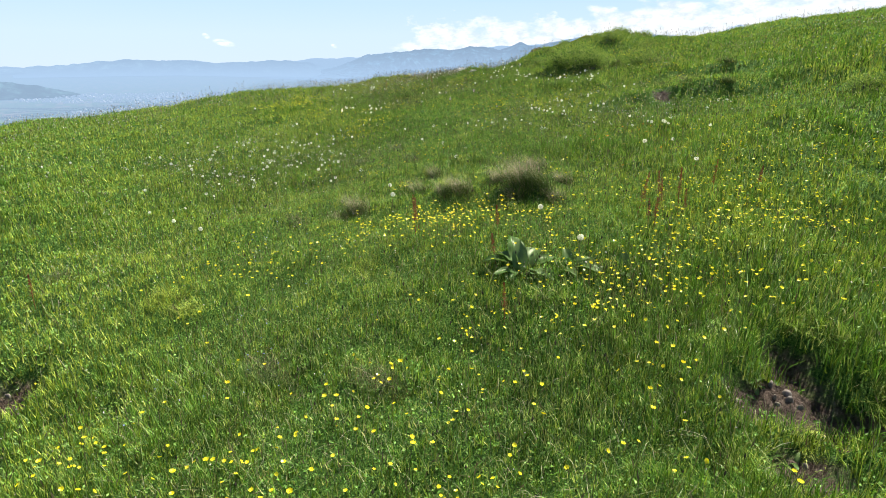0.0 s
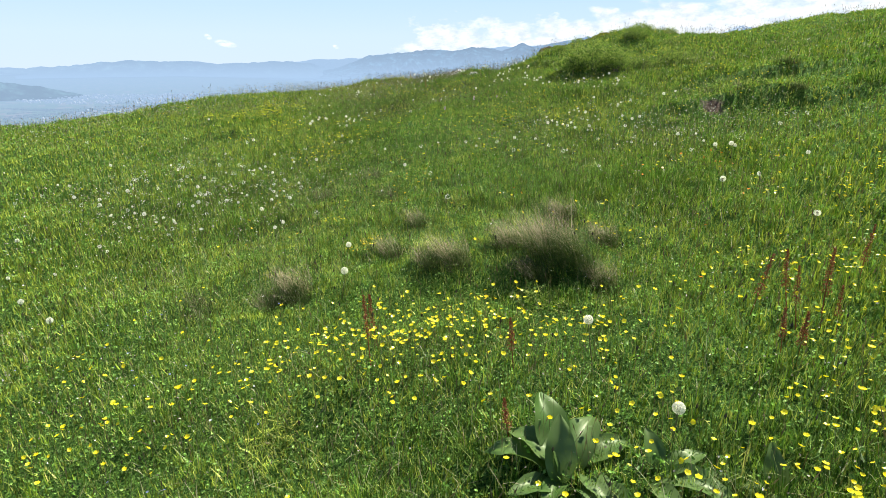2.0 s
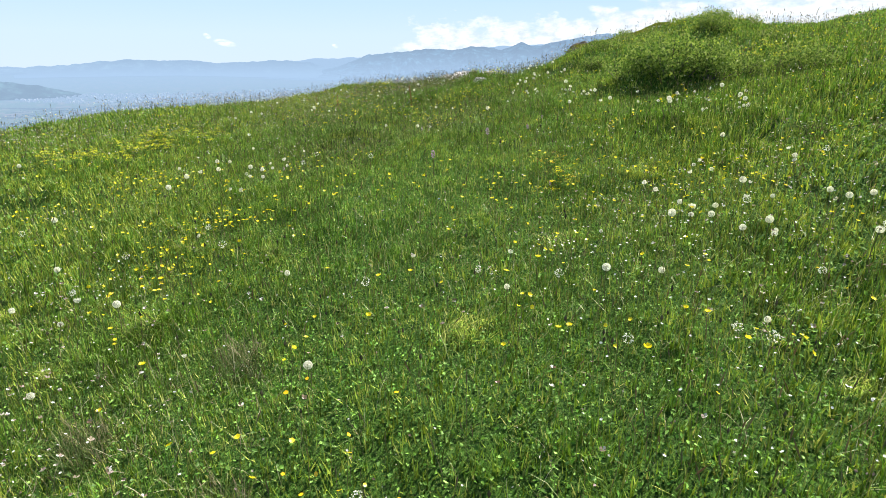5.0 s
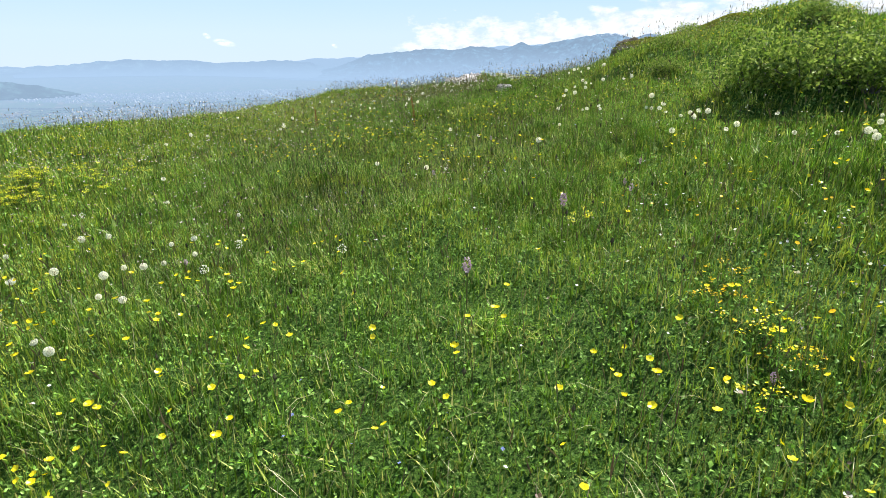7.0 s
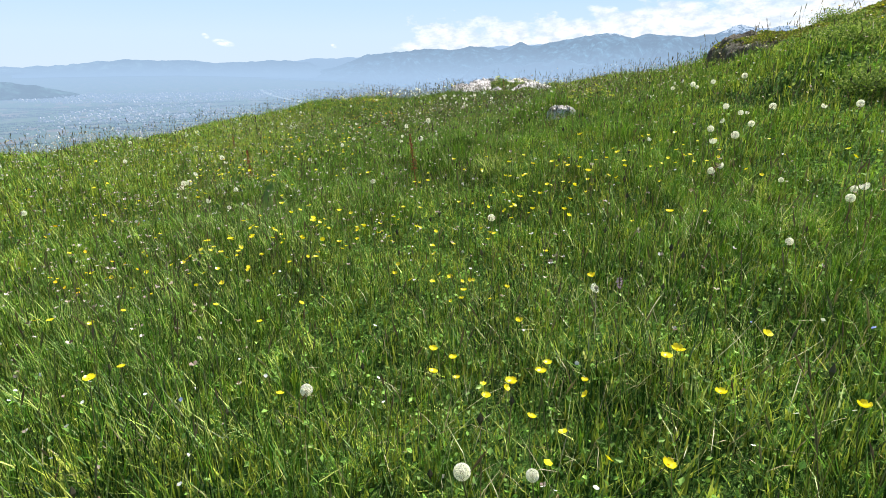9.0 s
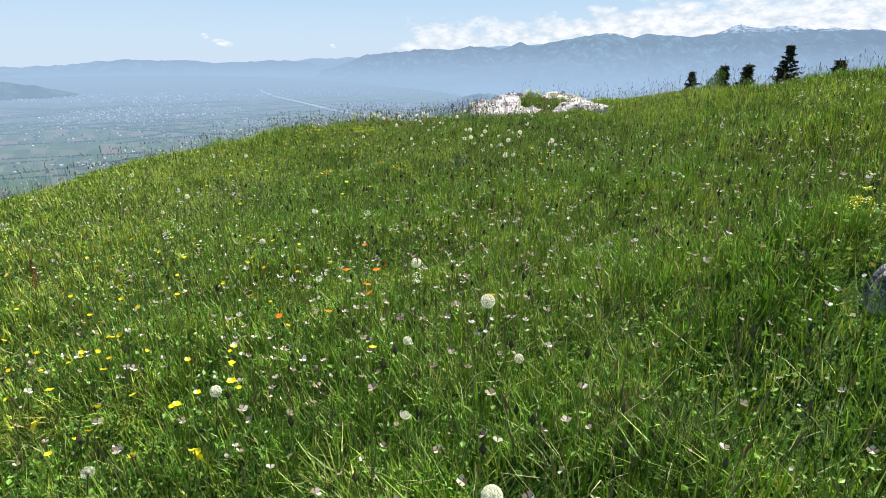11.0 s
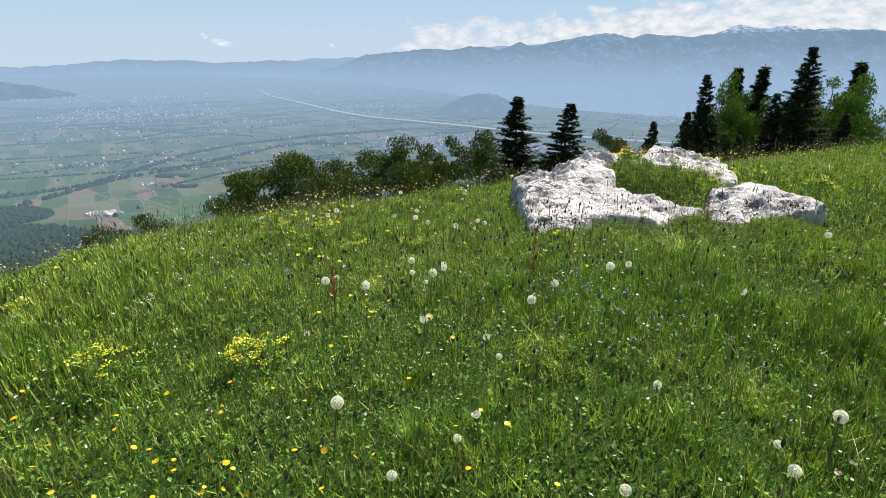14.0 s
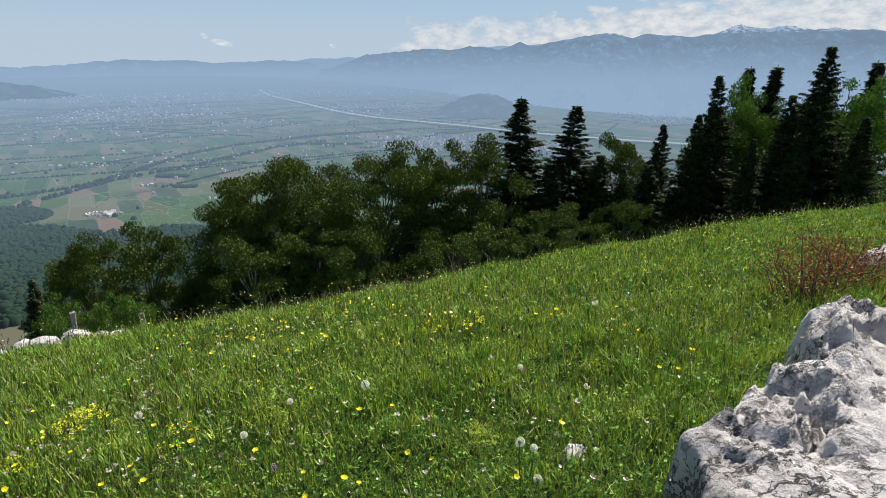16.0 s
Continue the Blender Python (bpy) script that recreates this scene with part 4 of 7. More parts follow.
def spruce_meshes(name, height, width, seed, lean=0.0):
    g = np.random.RandomState(seed)
    z = np.linspace(-1.0, height, 14)
    wob = lambda q: 0.10 * np.sin(q * 0.5 + seed) * q / height
    path = np.stack([wob(z) + lean * z / height, wob(z + 9), z], 1)
    tv, tq = tubes([path], [np.interp(z, [0, height], [0.012 * height + 0.08, 0.015])], 8)
    tv[:, 2] += 0
    V, Fq, limb_p, limb_r = [], [], [], []
    base = 0
    level = height * 0.10
    while level < height - 0.15:
        f = (height - level) / height
        reach_ = width * (0.025 + 0.975 * min(1.0, f * 1.18) ** 1.05) * (0.78 + 0.32 * g.uniform())
        n = 5 + int(5 * f) + g.randint(0, 3)
        for k in range(n):
            a = g.uniform(0, 2 * np.pi)
            L = reach_ * g.uniform(0.45, 1.08)
            if L < 0.15:
                L = 0.15
            droop = 0.08 + 0.34 * f
            t = np.linspace(0, 1, 7)
            bz = level + L * (0.10 * t - droop * t ** 1.4 + 0.28 * droop * t ** 4) + 0.25 * (1 - f) * L * t
            bp = np.stack([np.interp(level, z, path[:, 0]) + np.cos(a) * L * t, np.interp(level, z, path[:, 1]) + np.sin(a) * L * t, bz], 1)
            if L > 0.8:
                limb_p.append(bp[::2])
                limb_r.append(np.linspace(0.018 + 0.006 * L, 0.006, 4))
            m = int(10 + 20 * L)
            tt = g.uniform(0.12, 1.0, m) ** 0.75
            P = np.stack([np.interp(tt, t, bp[:, c]) for c in range(3)], 1)
            sd = g.choice([-1, 1], m)
            ang = a + sd * g.uniform(0.5, 1.25, m) * (1.1 - 0.6 * tt)
            ln = (0.20 + 0.26 * L * (1 - tt) * 0.5) * g.uniform(0.6, 1.3, m) + 0.08
            D = np.stack([np.cos(ang), np.sin(ang), -g.uniform(0.05, 1.3, m) ** 1.2], 1)
            D /= np.linalg.norm(D, axis=1, keepdims=True)
            S = np.cross(D, np.array([0, 0, 1.0])) + g.normal(size=(m, 3)) * 0.25
            S /= np.linalg.norm(S, axis=1, keepdims=True)
            w = 0.045 + 0.09 * ln
            q = np.stack([P, P + D * ln[:, None] * 0.5 + S * w[:, None], P + D * ln[:, None], P + D * ln[:, None] * 0.5 - S * w[:, None]], 1)
            q[:, 1:, 2] -= 0.03
            V.append(q.reshape(-1, 3))
            Fq.append(np.arange(m * 4).reshape(m, 4) + base)
            base += m * 4
        level += (0.13 + 0.19 * f) * g.uniform(0.6, 1.4) * height / 22
    lv, lq = tubes(limb_p, limb_r, 3)
    trunk = mesh_of("trunk", np.concatenate([tv, lv]), np.concatenate([tq, lq + len(tv)]), [BARK_DARK], True)
    crown = mesh_of("crown", np.concatenate(V), np.concatenate(Fq), [NEEDLES])
    return trunk, crown


def plant_tree(name, meshes, x, y, top, height, label, category, group, yaw=0.0, scale=None):
    """Stands so that its tip reaches the height top; the trunk goes into the ground."""
    e = new(name)
    k = (scale or 1.0)
    floor_ = float(ground_at(x, y))
    sz = (top - floor_) / height
    e.matrix_basis = pose(x, y, floor_ - 0.2, 0, 0, yaw) @ Matrix.Diagonal((sz * k, sz * k, sz, 1))
    part_of("trunk", meshes[0], e)
    part_of("crown", meshes[1], e)
    return tagged(e, label, category, group)


def broad_meshes(name, height, width, seed, leaves, leaf_size, material):
    """Trunk and limbs that reach out to many leafy sprays under a domed outline."""
    g = np.random.RandomState(seed)
    n = 150
    d = g.normal(size=(n, 3))
    d /= np.linalg.norm(d, axis=1, keepdims=True)
    rad = g.uniform(0.35, 1.0, n) ** 0.45 * (1 + 0.16 * vnoise(d[:, 0] * 2.2 + seed, d[:, 1] * 2.2, d[:, 2] * 2.2, seed))
    C = d * rad[:, None] * np.array([width / 2, width / 2, height * 0.46]) + np.array([0, 0, height * 0.50])
    C[:, 2] = np.maximum(C[:, 2], height * 0.06 + 0.05 * height * g.uniform(size=n))
    size = g.uniform(0.7, 1.35, n)
    z = np.linspace(-0.8, height * 0.62, 7)
    tr = np.stack([0.02 * width * np.sin(z * 0.6 + seed), 0.02 * width * np.cos(z * 0.5 + seed), z], 1)
    paths, radii = [tr], [np.linspace(0.024 * height, 0.008 * height, 7)]
    for c in C[::2]:
        h0 = np.clip(c[2] - 0.25 * height * g.uniform(0.5, 1.3), 0.08 * height, 0.58 * height)
        a = np.array([np.interp(h0, z, tr[:, 0]), np.interp(h0, z, tr[:, 1]), h0])
        t = np.linspace(0, 1, 5)[:, None]
        paths.append(a + (c - a) * t + np.array([0, 0, 0.06 * height]) * np.sin(t * np.pi) * g.uniform(-0.4, 1.0) + g.normal(size=(5, 3)) * 0.012 * width * np.sin(t * np.pi))
        radii.append(np.linspace(0.007 * height, 0.0015 * height, 5))
    tv, tq = tubes(paths, radii, 4)
    i = g.choice(n, leaves, p=size / size.sum())
    e = g.normal(size=(leaves, 3))
    e /= np.linalg.norm(e, axis=1, keepdims=True)
    P = C[i] + e * (g.uniform(0.1, 1.0, leaves) ** 0.5 * size[i] * width * 0.082)[:, None] * np.array([1.25, 1.25, 0.42 * height / width])
    nrm = g.normal(size=(leaves, 3)) + np.array([0, 0, 0.8])
    nrm /= np.linalg.norm(nrm, axis=1, keepdims=True)
    s = np.cross(nrm, g.normal(size=(leaves, 3)))
    s /= np.linalg.norm(s, axis=1, keepdims=True)
    t = np.cross(nrm, s)
    L = leaf_size * g.uniform(0.6, 1.3, leaves)[:, None]
    q = np.stack([P - s * L * 0.6, P + t * L * 0.42 + s * L * 0.25, P - t * L * 0.42 + s * L * 0.35], 1)
    k = height / np.percentile(P[:, 2], 99.7)
    tv[:, 2] *= k
    q[..., 2] *= k
    trunk = mesh_of("trunk", tv, tq, [BARK_GREY], True)
    crown = mesh_of("crown", q.reshape(-1, 3), np.arange(leaves * 3).reshape(leaves, 3), [material])
    return trunk, crown


SPRUCE_A = spruce_meshes("spruce", 26.0, 6.4, 5)
SPRUCE_B = spruce_meshes("spruce", 26.0, 7.0, 12)
SPRUCE_C = spruce_meshes("spruce", 22.0, 7.2, 21)
SPRUCE_THIN = spruce_meshes("spruce", 20.0, 3.6, 33)
for meshes, h, x, y, top, k, yaw, label in (
        (SPRUCE_A, 26, 7.9, 79.0, -2.85, 1.6, 20, "tall dark spruce with open drooping branches"),
        (SPRUCE_B, 26, 13.1, 77.3, -3.6, 1.6, 80, "dark dense spruce with drooping branches"),
        (SPRUCE_C, 22, 21.7, 75.5, -5.3, 0.9, 0, "short dark spruce at the wood's edge"),
        (SPRUCE_B, 26, 27.0, 76.1, -0.65, 1.12, 200, "tall nearly black spruce at the wood's edge"),
        (SPRUCE_C, 22, 24.9, 75.0, -4.3, 0.85, 130, "dark spruce standing close to a taller one"),
        (SPRUCE_C, 22, 35.0, 72.6, 2.0, 1.0, 60, "broad dark spruce with a ragged top"),
        (SPRUCE_C, 22, 33.4, 74.0, -2.4, 0.95, 260, "dark spruce leaning into its neighbour"),
        (SPRUCE_THIN, 20, 36.7, 89.1, 0.05, 1.2, 10, "slim dark spruce rising behind the broad-leaved trees"),
        (SPRUCE_THIN, 20, 38.4, 87.0, 0.2, 1.35, 110, "slim dark spruce with sparse upper branches"),
        (SPRUCE_THIN, 20, 48.0, 84.0, 0.7, 1.5, 200, "slim ragged spruce with bare gaps in its crown"),
        (SPRUCE_C, 22, 36.5, 68.0, -3.9, 1.1, 320, "dark spruce with brownish lower branches"),
        (SPRUCE_A, 26, 28.0, 70.0, -6.0, 1.2, 150, "dark spruce in the shade of the wood"),
        (SPRUCE_B, 26, 31.5, 69.0, -5.4, 1.1, 150, "dark spruce in the shade of the wood"),
        (SPRUCE_C, 22, 17.6, 74.0, -9.6, 0.9, 30, "dark spruce in the shade of the wood"),
        (SPRUCE_C, 22, 10.4, 74.0, -8.9, 1.5, 170, "dark young spruce below the meadow's edge"),
        (SPRUCE_C, 22, 15.4, 75.0, -8.3, 1.4, 80, "dark young spruce below the meadow's edge"),
        (SPRUCE_C, 22, 19.9, 73.0, -8.9, 1.4, 240, "dark young spruce below the meadow's edge"),
        (SPRUCE_C, 22, -33.4, 60.0, -15.9, 0.8, 40, "dark young spruce below the meadow's edge")):
    plant_tree("spruce", meshes, x, y, top, h, label, "spruce", "trees below the meadow", yaw, k)

BEECH_A = broad_meshes("beech", 16.0, 15.0, 3, 100000, 0.17, BEECH)
BEECH_B = broad_meshes("beech", 16.0, 14.0, 8, 100000, 0.17, BEECH)
BEECH_C = broad_meshes("beech", 14.0, 10.5, 14, 60000, 0.175, BEECH)
SHADE_A = broad_meshes("beech", 15.0, 12.0, 27, 30000, 0.23, BEECH)
FRESH_A = broad_meshes("beech", 15.0, 10.0, 19, 42000, 0.17, BEECH_FRESH)
ROW_OF_TREES = (
        (BEECH_A, 16, -18.3, 71.0, -8.6, 0.66, 10, "wide green broad-leaved tree with an open crown"),
        (BEECH_B, 16, -20.6, 72.0, -11.6, 0.52, 150, "green broad-leaved tree on the outer edge of the row"),
        (BEECH_B, 16, -6.2, 70.0, -7.1, 0.66, 70, "wide green broad-leaved tree with a ragged crown"),
        (BEECH_A, 16, -12.6, 73.0, -8.9, 0.55, 190, "green broad-leaved tree between its neighbours"),
        (BEECH_C, 14, -2.0, 73.0, -8.2, 0.62, 30, "green broad-leaved tree between its neighbours"),
        (BEECH_C, 14, 3.4, 74.0, -6.9, 0.66, 0, "green broad-leaved tree beside a spruce"),
        (BEECH_C, 14, 17.6, 77.0, -7.0, 0.58, 120, "green broad-leaved tree between dark spruces"),
        )
TREES_BELOW = (
        (FRESH_A, 15, 34.9, 84.0, -1.5, 0.55, 30, "fresh light green tree behind the spruces"),
        (FRESH_A, 15, 31.5, 82.0, -3.5, 0.6, 160, "fresh light green tree behind the spruces"),
        (FRESH_A, 15, 41.3, 76.0, -1.3, 0.72, 220, "fresh light green tree at the wood's edge"),
        (FRESH_A, 15, 41.5, 80.0, -1.9, 0.72, 300, "fresh light green tree at the wood's edge"),
        (BEECH_B, 16, -38.6, 74.0, -16.9, 0.42, 0, "round green tree lower down the slope"),
        (BEECH_C, 14, -29.6, 70.0, -14.8, 0.62, 90, "round green tree lower down the slope"),
        (SHADE_A, 15, -16.5, 63.0, -13.6, 0.7, 100, "shaded broad-leaved tree below the meadow's edge"),
        (SHADE_A, 15, -8.0, 63.0, -12.8, 0.7, 250, "shaded broad-leaved tree below the meadow's edge"),
        (SHADE_A, 15, 0.5, 64.0, -13.4, 0.85, 210, "shaded broad-leaved tree below the meadow's edge"),
        (SHADE_A, 15, 8.5, 67.0, -12.6, 0.85, 310, "shaded broad-leaved tree below the meadow's edge"),
        (SHADE_A, 15, 4.5, 66.0, -13.4, 0.95, 60, "shaded broad-leaved tree below the meadow's edge"),
        (SHADE_A, 15, 12.5, 70.0, -12.6, 0.75, 20, "shaded broad-leaved tree below the meadow's edge"),
        (SHADE_A, 15, 17.5, 71.0, -12.2, 0.75, 140, "shaded broad-leaved tree below the meadow's edge"),
        (SHADE_A, 15, -12.0, 66.0, -11.6, 0.75, 300, "shaded broad-leaved tree below the meadow's edge"),
        (FRESH_A, 15, -30.0, 58.5, -17.0, 0.6, 80, "light green young tree below the meadow's edge"),
        (FRESH_A, 15, -25.5, 58.0, -16.2, 0.6, 180, "light green young tree below the meadow's edge"))
for meshes, h, x, y, top, k, yaw, label in ROW_OF_TREES + TREES_BELOW:
    plant_tree("broadleaf_tree", meshes, x, y, top, h, label, "tree", "trees below the meadow", yaw, k)

# ---- meadow grass ----


def seen_from(x, y):
    """How near the walk's line passes in front of a place."""
    return np.maximum(np.maximum(1.25, np.abs(x + 0.1) * 1.28), np.maximum(y - 17.7, 0))


ROCK_SPOTS = [(2.15, 20.75, 0.25, 0.08), (0.64, 12.41, 0.13, 0.10)]


def bare(x, y):
    """True where rock or a hollow keeps the turf away."""
    out = np.zeros(len(x), bool)
    for a, b, r, k in HOLLOWS:
        wob = 1 + 0.35 * vnoise(x * 9, y * 9, 0, 71)
        out |= np.hypot(x - a, y - b) < r * 0.86 * wob
    for a, b, ru, rv in ROCK_SPOTS:
        out |= ((x - a) / ru) ** 4 + ((y - b) / rv) ** 4 < 1
    near = (x > -0.2) & (x < 3.5) & (y > 12.4) & (y < 19.8)
    for outline, seed in CROPS + [(LEDGE, 15)]:
        out[near] |= rock_depth(outline, x[near], y[near], seed) > 0.004
    return out


def scatter(count, g, weight, area=(-14, 14, 0.9, 27)):
    """Places thinned by weight(x, y), 0 to 1."""
    xs, ys = [], []
    got = 0
    while got < count:
        n = 400000
        x, y = g.uniform(area[0], area[1], n), g.uniform(area[2], area[3], n)
        k = g.uniform(size=n) < weight(x, y)
        x, y = x[k], y[k]
        k = ~bare(x, y)
        xs.append(x[k])
        ys.append(y[k])
        got += k.sum()
    return np.concatenate(xs)[:count], np.concatenate(ys)[:count]


def blades(x, y, z, length, width, yaw, lean, bend, bent=0.55):
    n = len(x)
    P = np.stack([x, y, z], 1)
    d = np.stack([np.cos(yaw), np.sin(yaw), np.zeros(n)], 1)
    s = np.stack([-np.sin(yaw), np.cos(yaw), np.zeros(n)], 1) * (width / 2)[:, None]
    up = np.array([0, 0, 1.0])
    mid = P + (length * bent)[:, None] * (up * np.cos(lean)[:, None] + d * np.sin(lean)[:, None])
    tip = mid + (length * (1 - bent))[:, None] * (up * np.cos(lean + bend)[:, None] + d * np.sin(lean + bend)[:, None])
    V = np.stack([P, mid - s, mid + s, tip], 1).reshape(-1, 3)
    i = np.arange(n)[:, None] * 4
    F = np.concatenate([i + [0, 2, 1], i + [1, 2, 3]], 1).reshape(-1, 3)
    return V, F


def leaves_at(C, size, g, flat=0.8, slim=0.6):
    """Small broad leaves, four corners each, folded a little: verts and triangles."""
    n = len(C)
    nrm = g.normal(size=(n, 3)) * (1 - flat) + np.array([0, 0, flat])
    nrm /= np.linalg.norm(nrm, axis=1, keepdims=True)
    s = np.cross(nrm, g.normal(size=(n, 3)))
    s /= np.linalg.norm(s, axis=1, keepdims=True)
    t = np.cross(nrm, s)
    L = size[:, None]
    V = np.stack([C - s * L * 0.5, C - t * L * slim * 0.5 + nrm * L * 0.12, C + s * L * 0.5, C + t * L * slim * 0.5 + nrm * L * 0.12], 1).reshape(-1, 3)
    i = np.arange(n)[:, None] * 4
    return V, np.concatenate([i + [0, 1, 2], i + [0, 2, 3]], 1).reshape(-1, 3)


# where the grass stands tall (+) or is cropped short (-): x, y, half widths, amount
GROWTH = [(0.9, 1.9, 1.0, 0.9, 0.35), (1.1, 5.4, 0.6, 0.35, 0.35), (0.7, 11.3, 1.6, 1.2, 0.40), (1.5, 15.8, 1.3, 1.6, 0.50), (0.5, 16.8, 0.7, 0.6, 0.25), (-2.2, 3.2, 1.5, 2.2, -0.35), (-3.0, 7.0, 2.0, 3.0, -0.22),
          (0.4, 7.7, 0.8, 1.2, -0.26), (-1.6, 15.0, 1.2, 2.4, -0.28), (-0.9, 10.9, 0.7, 0.6, 0.30), (2.9, 12.2, 1.3, 1.5, -0.6), (2.4, 10.3, 0.7, 0.6, -0.4), (3.3, 7.8, 1.2, 0.8, -0.3), (-0.3, 19.6, 1.2, 1.4, -0.2), (2.5, 20.5, 2.0, 1.6, -0.2), (-0.6, 1.4, 0.7, 0.4, -0.15), (0.7, 17.8, 0.5, 0.25, -0.35), (1.1, 18.6, 0.4, 0.4, -0.2)]


def lushness(x, y):
    """Tall thick grass, 1, to short cropped turf, 0."""
    v = 0.46 + 0.40 * fbm(x * 0.55, y * 0.55, 0, 41, 3) + 0.24 * vnoise(x * 2.1, y * 2.1, 0, 43) + 0.24 * vnoise(x * 6.3, y * 6.3, 0, 47) + 0.18 * vnoise(x * 14.0, y * 14.0, 0, 48)
    for a, b, u, w, k in GROWTH:
        v = v + k * np.exp(-((x - a) / u) ** 2 - ((y - b) / w) ** 2)
    return np.clip(v, 0.18, 1)


def grass_weight(x, y):
    w = np.clip((1.25 / seen_from(x, y)) ** 1.3, 0, 1) * np.where(y < 21, 1, 0.85)
    return np.where(np.abs(x) * 1.22 < y + 0.6, w, w * 0.1)


def grown(x, y, power=0.68):
    """Blades are drawn broader where the walk passes far off and fewer stand."""
    return (seen_from(x, y) / 1.25) ** power


def lay_of(x, y):
    return 2.6 + 0.9 * vnoise(x * 0.8, y * 0.8, 0, 51)          # the way the grass leans


g = np.random.RandomState(11)
# single blades
x, y = scatter(210000, g, lambda x, y: grass_weight(x, y) * np.clip(2.2 * lushness(x, y) - 0.45, 0.10, 1))
n = len(x)
lush = lushness(x, y)
L = 0.035 + 0.105 * lush ** 1.4 * g.uniform(0.5, 1.25, n) + 0.02 * g.uniform(size=n)
W = 0.0020 * grown(x, y) * g.uniform(0.6, 1.6, n)
V1, F1 = blades(x, y, ground_at(x, y) - 0.012, L, W, lay_of(x, y) + g.normal(size=n) * 2.2, np.abs(g.normal(size=n)) * 0.24 + 0.03, g.uniform(0.02, 0.9, n), 0.5)
# tufts: blades that rise together and fan out
cx, cy = scatter(32000, g, lambda x, y: grass_weight(x, y) * np.clip(2.0 * lushness(x, y) - 0.35, 0.05, 1))
size = np.exp(g.normal(size=len(cx)) * 0.28) * (0.40 + 0.95 * lushness(cx, cy) ** 1.6)
lay = lay_of(cx, cy) + g.normal(size=len(cx)) * 0.9
k = np.repeat(np.arange(len(cx)), 10)
n = len(k)
r, a = 0.016 * np.sqrt(g.uniform(size=n)) * size[k] * grown(cx, cy, 0.4)[k], g.uniform(0, 6.3, n)
x, y = cx[k] + r * np.cos(a), cy[k] + r * np.sin(a)
L = 0.098 * size[k] * g.uniform(0.55, 1.2, n)
W = 0.0021 * grown(cx, cy)[k] * g.uniform(0.6, 1.5, n)
yaw = np.where(g.uniform(size=n) < 0.5, a, lay[k] + g.normal(size=n) * 0.5)
V2, F2 = blades(x, y, ground_at(x, y) - 0.012, L, W, yaw, 0.05 + np.abs(g.normal(size=n)) * 0.19, g.uniform(0.05, 0.95, n), 0.55)
tagged(new("meadow_grass", mesh_of("meadow_grass", np.concatenate([V1, V2]), np.concatenate([F1, F2 + len(V1)]), [GRASS])), "thick green meadow grass covering the slope", "grass", kind="stuff")

# the dense short turf below it
x, y = scatter(600000, g, grass_weight)
n = len(x)
far = grown(x, y)
L = (0.040 + 0.042 * lushness(x, y) * g.uniform(0.4, 1.3, n)) * g.uniform(0.6, 1.2, n) * np.minimum(far, 1.5)
yaw, lean = g.uniform(0, 6.3, n), np.abs(g.normal(size=n)) * 0.5 + 0.05
P = np.stack([x, y, ground_at(x, y) - 0.008], 1)
side = np.stack([-np.sin(yaw), np.cos(yaw), np.zeros(n)], 1) * (0.0023 * far * g.uniform(0.5, 1.6, n))[:, None]
tip = P + L[:, None] * np.stack([np.cos(yaw) * np.sin(lean), np.sin(yaw) * np.sin(lean), np.cos(lean)], 1)
V = np.stack([P - side, P + side, tip], 1).reshape(-1, 3)
tagged(new("meadow_turf", mesh_of("meadow_turf", V, np.arange(3 * n).reshape(n, 3), [TURF])), "dense short green turf below the taller grass", "turf", kind="stuff")

# low herb leaves, thick where the grass is short
x, y = scatter(520000, g, lambda x, y: grass_weight(x, y) * np.clip(1.35 - 1.05 * lushness(x, y), 0.14, 1))
n = len(x)
C = np.stack([x, y, ground_at(x, y) + g.uniform(0.004, 0.060, n) * (0.6 + 0.9 * lushness(x, y))], 1)
V, F = leaves_at(C, 0.0092 * grown(x, y, 0.62) * np.clip(np.exp(g.normal(size=n) * 0.38), 0.5, 1.7), g, 0.5, 0.66)
tagged(new("meadow_herbs", mesh_of("meadow_herbs", V, F, [HERB])), "low clover and herb leaves between the grass", "herbs", kind="stuff")

# last year's dry blades and stems, strewn through the green
x, y = scatter(42000, g, lambda x, y: grass_weight(x, y) * np.clip(0.5 + 0.9 * vnoise(x * 1.3, y * 1.3, 0, 57), 0.06, 1))
n = len(x)
V, F = blades(x, y, ground_at(x, y) + g.uniform(0.0, 0.05, n), g.uniform(0.04, 0.14, n), 0.0013 * grown(x, y) * g.uniform(0.6, 1.4, n), g.uniform(0, 6.3, n), g.uniform(0.2, 1.35, n), g.uniform(-0.2, 0.7, n), 0.6)
tagged(new("dry_grass", mesh_of("dry_grass", V, F, [DRY])), "dry pale stems and blades strewn through green grass", "grass", kind="stuff")

# ---- flower and plant materials ----


def petal(name, colour, dark, translucent=0.35, gloss=0.12):
    return leafy(name, [dark, colour, colour], translucent=translucent, gloss=gloss, rough=0.3)


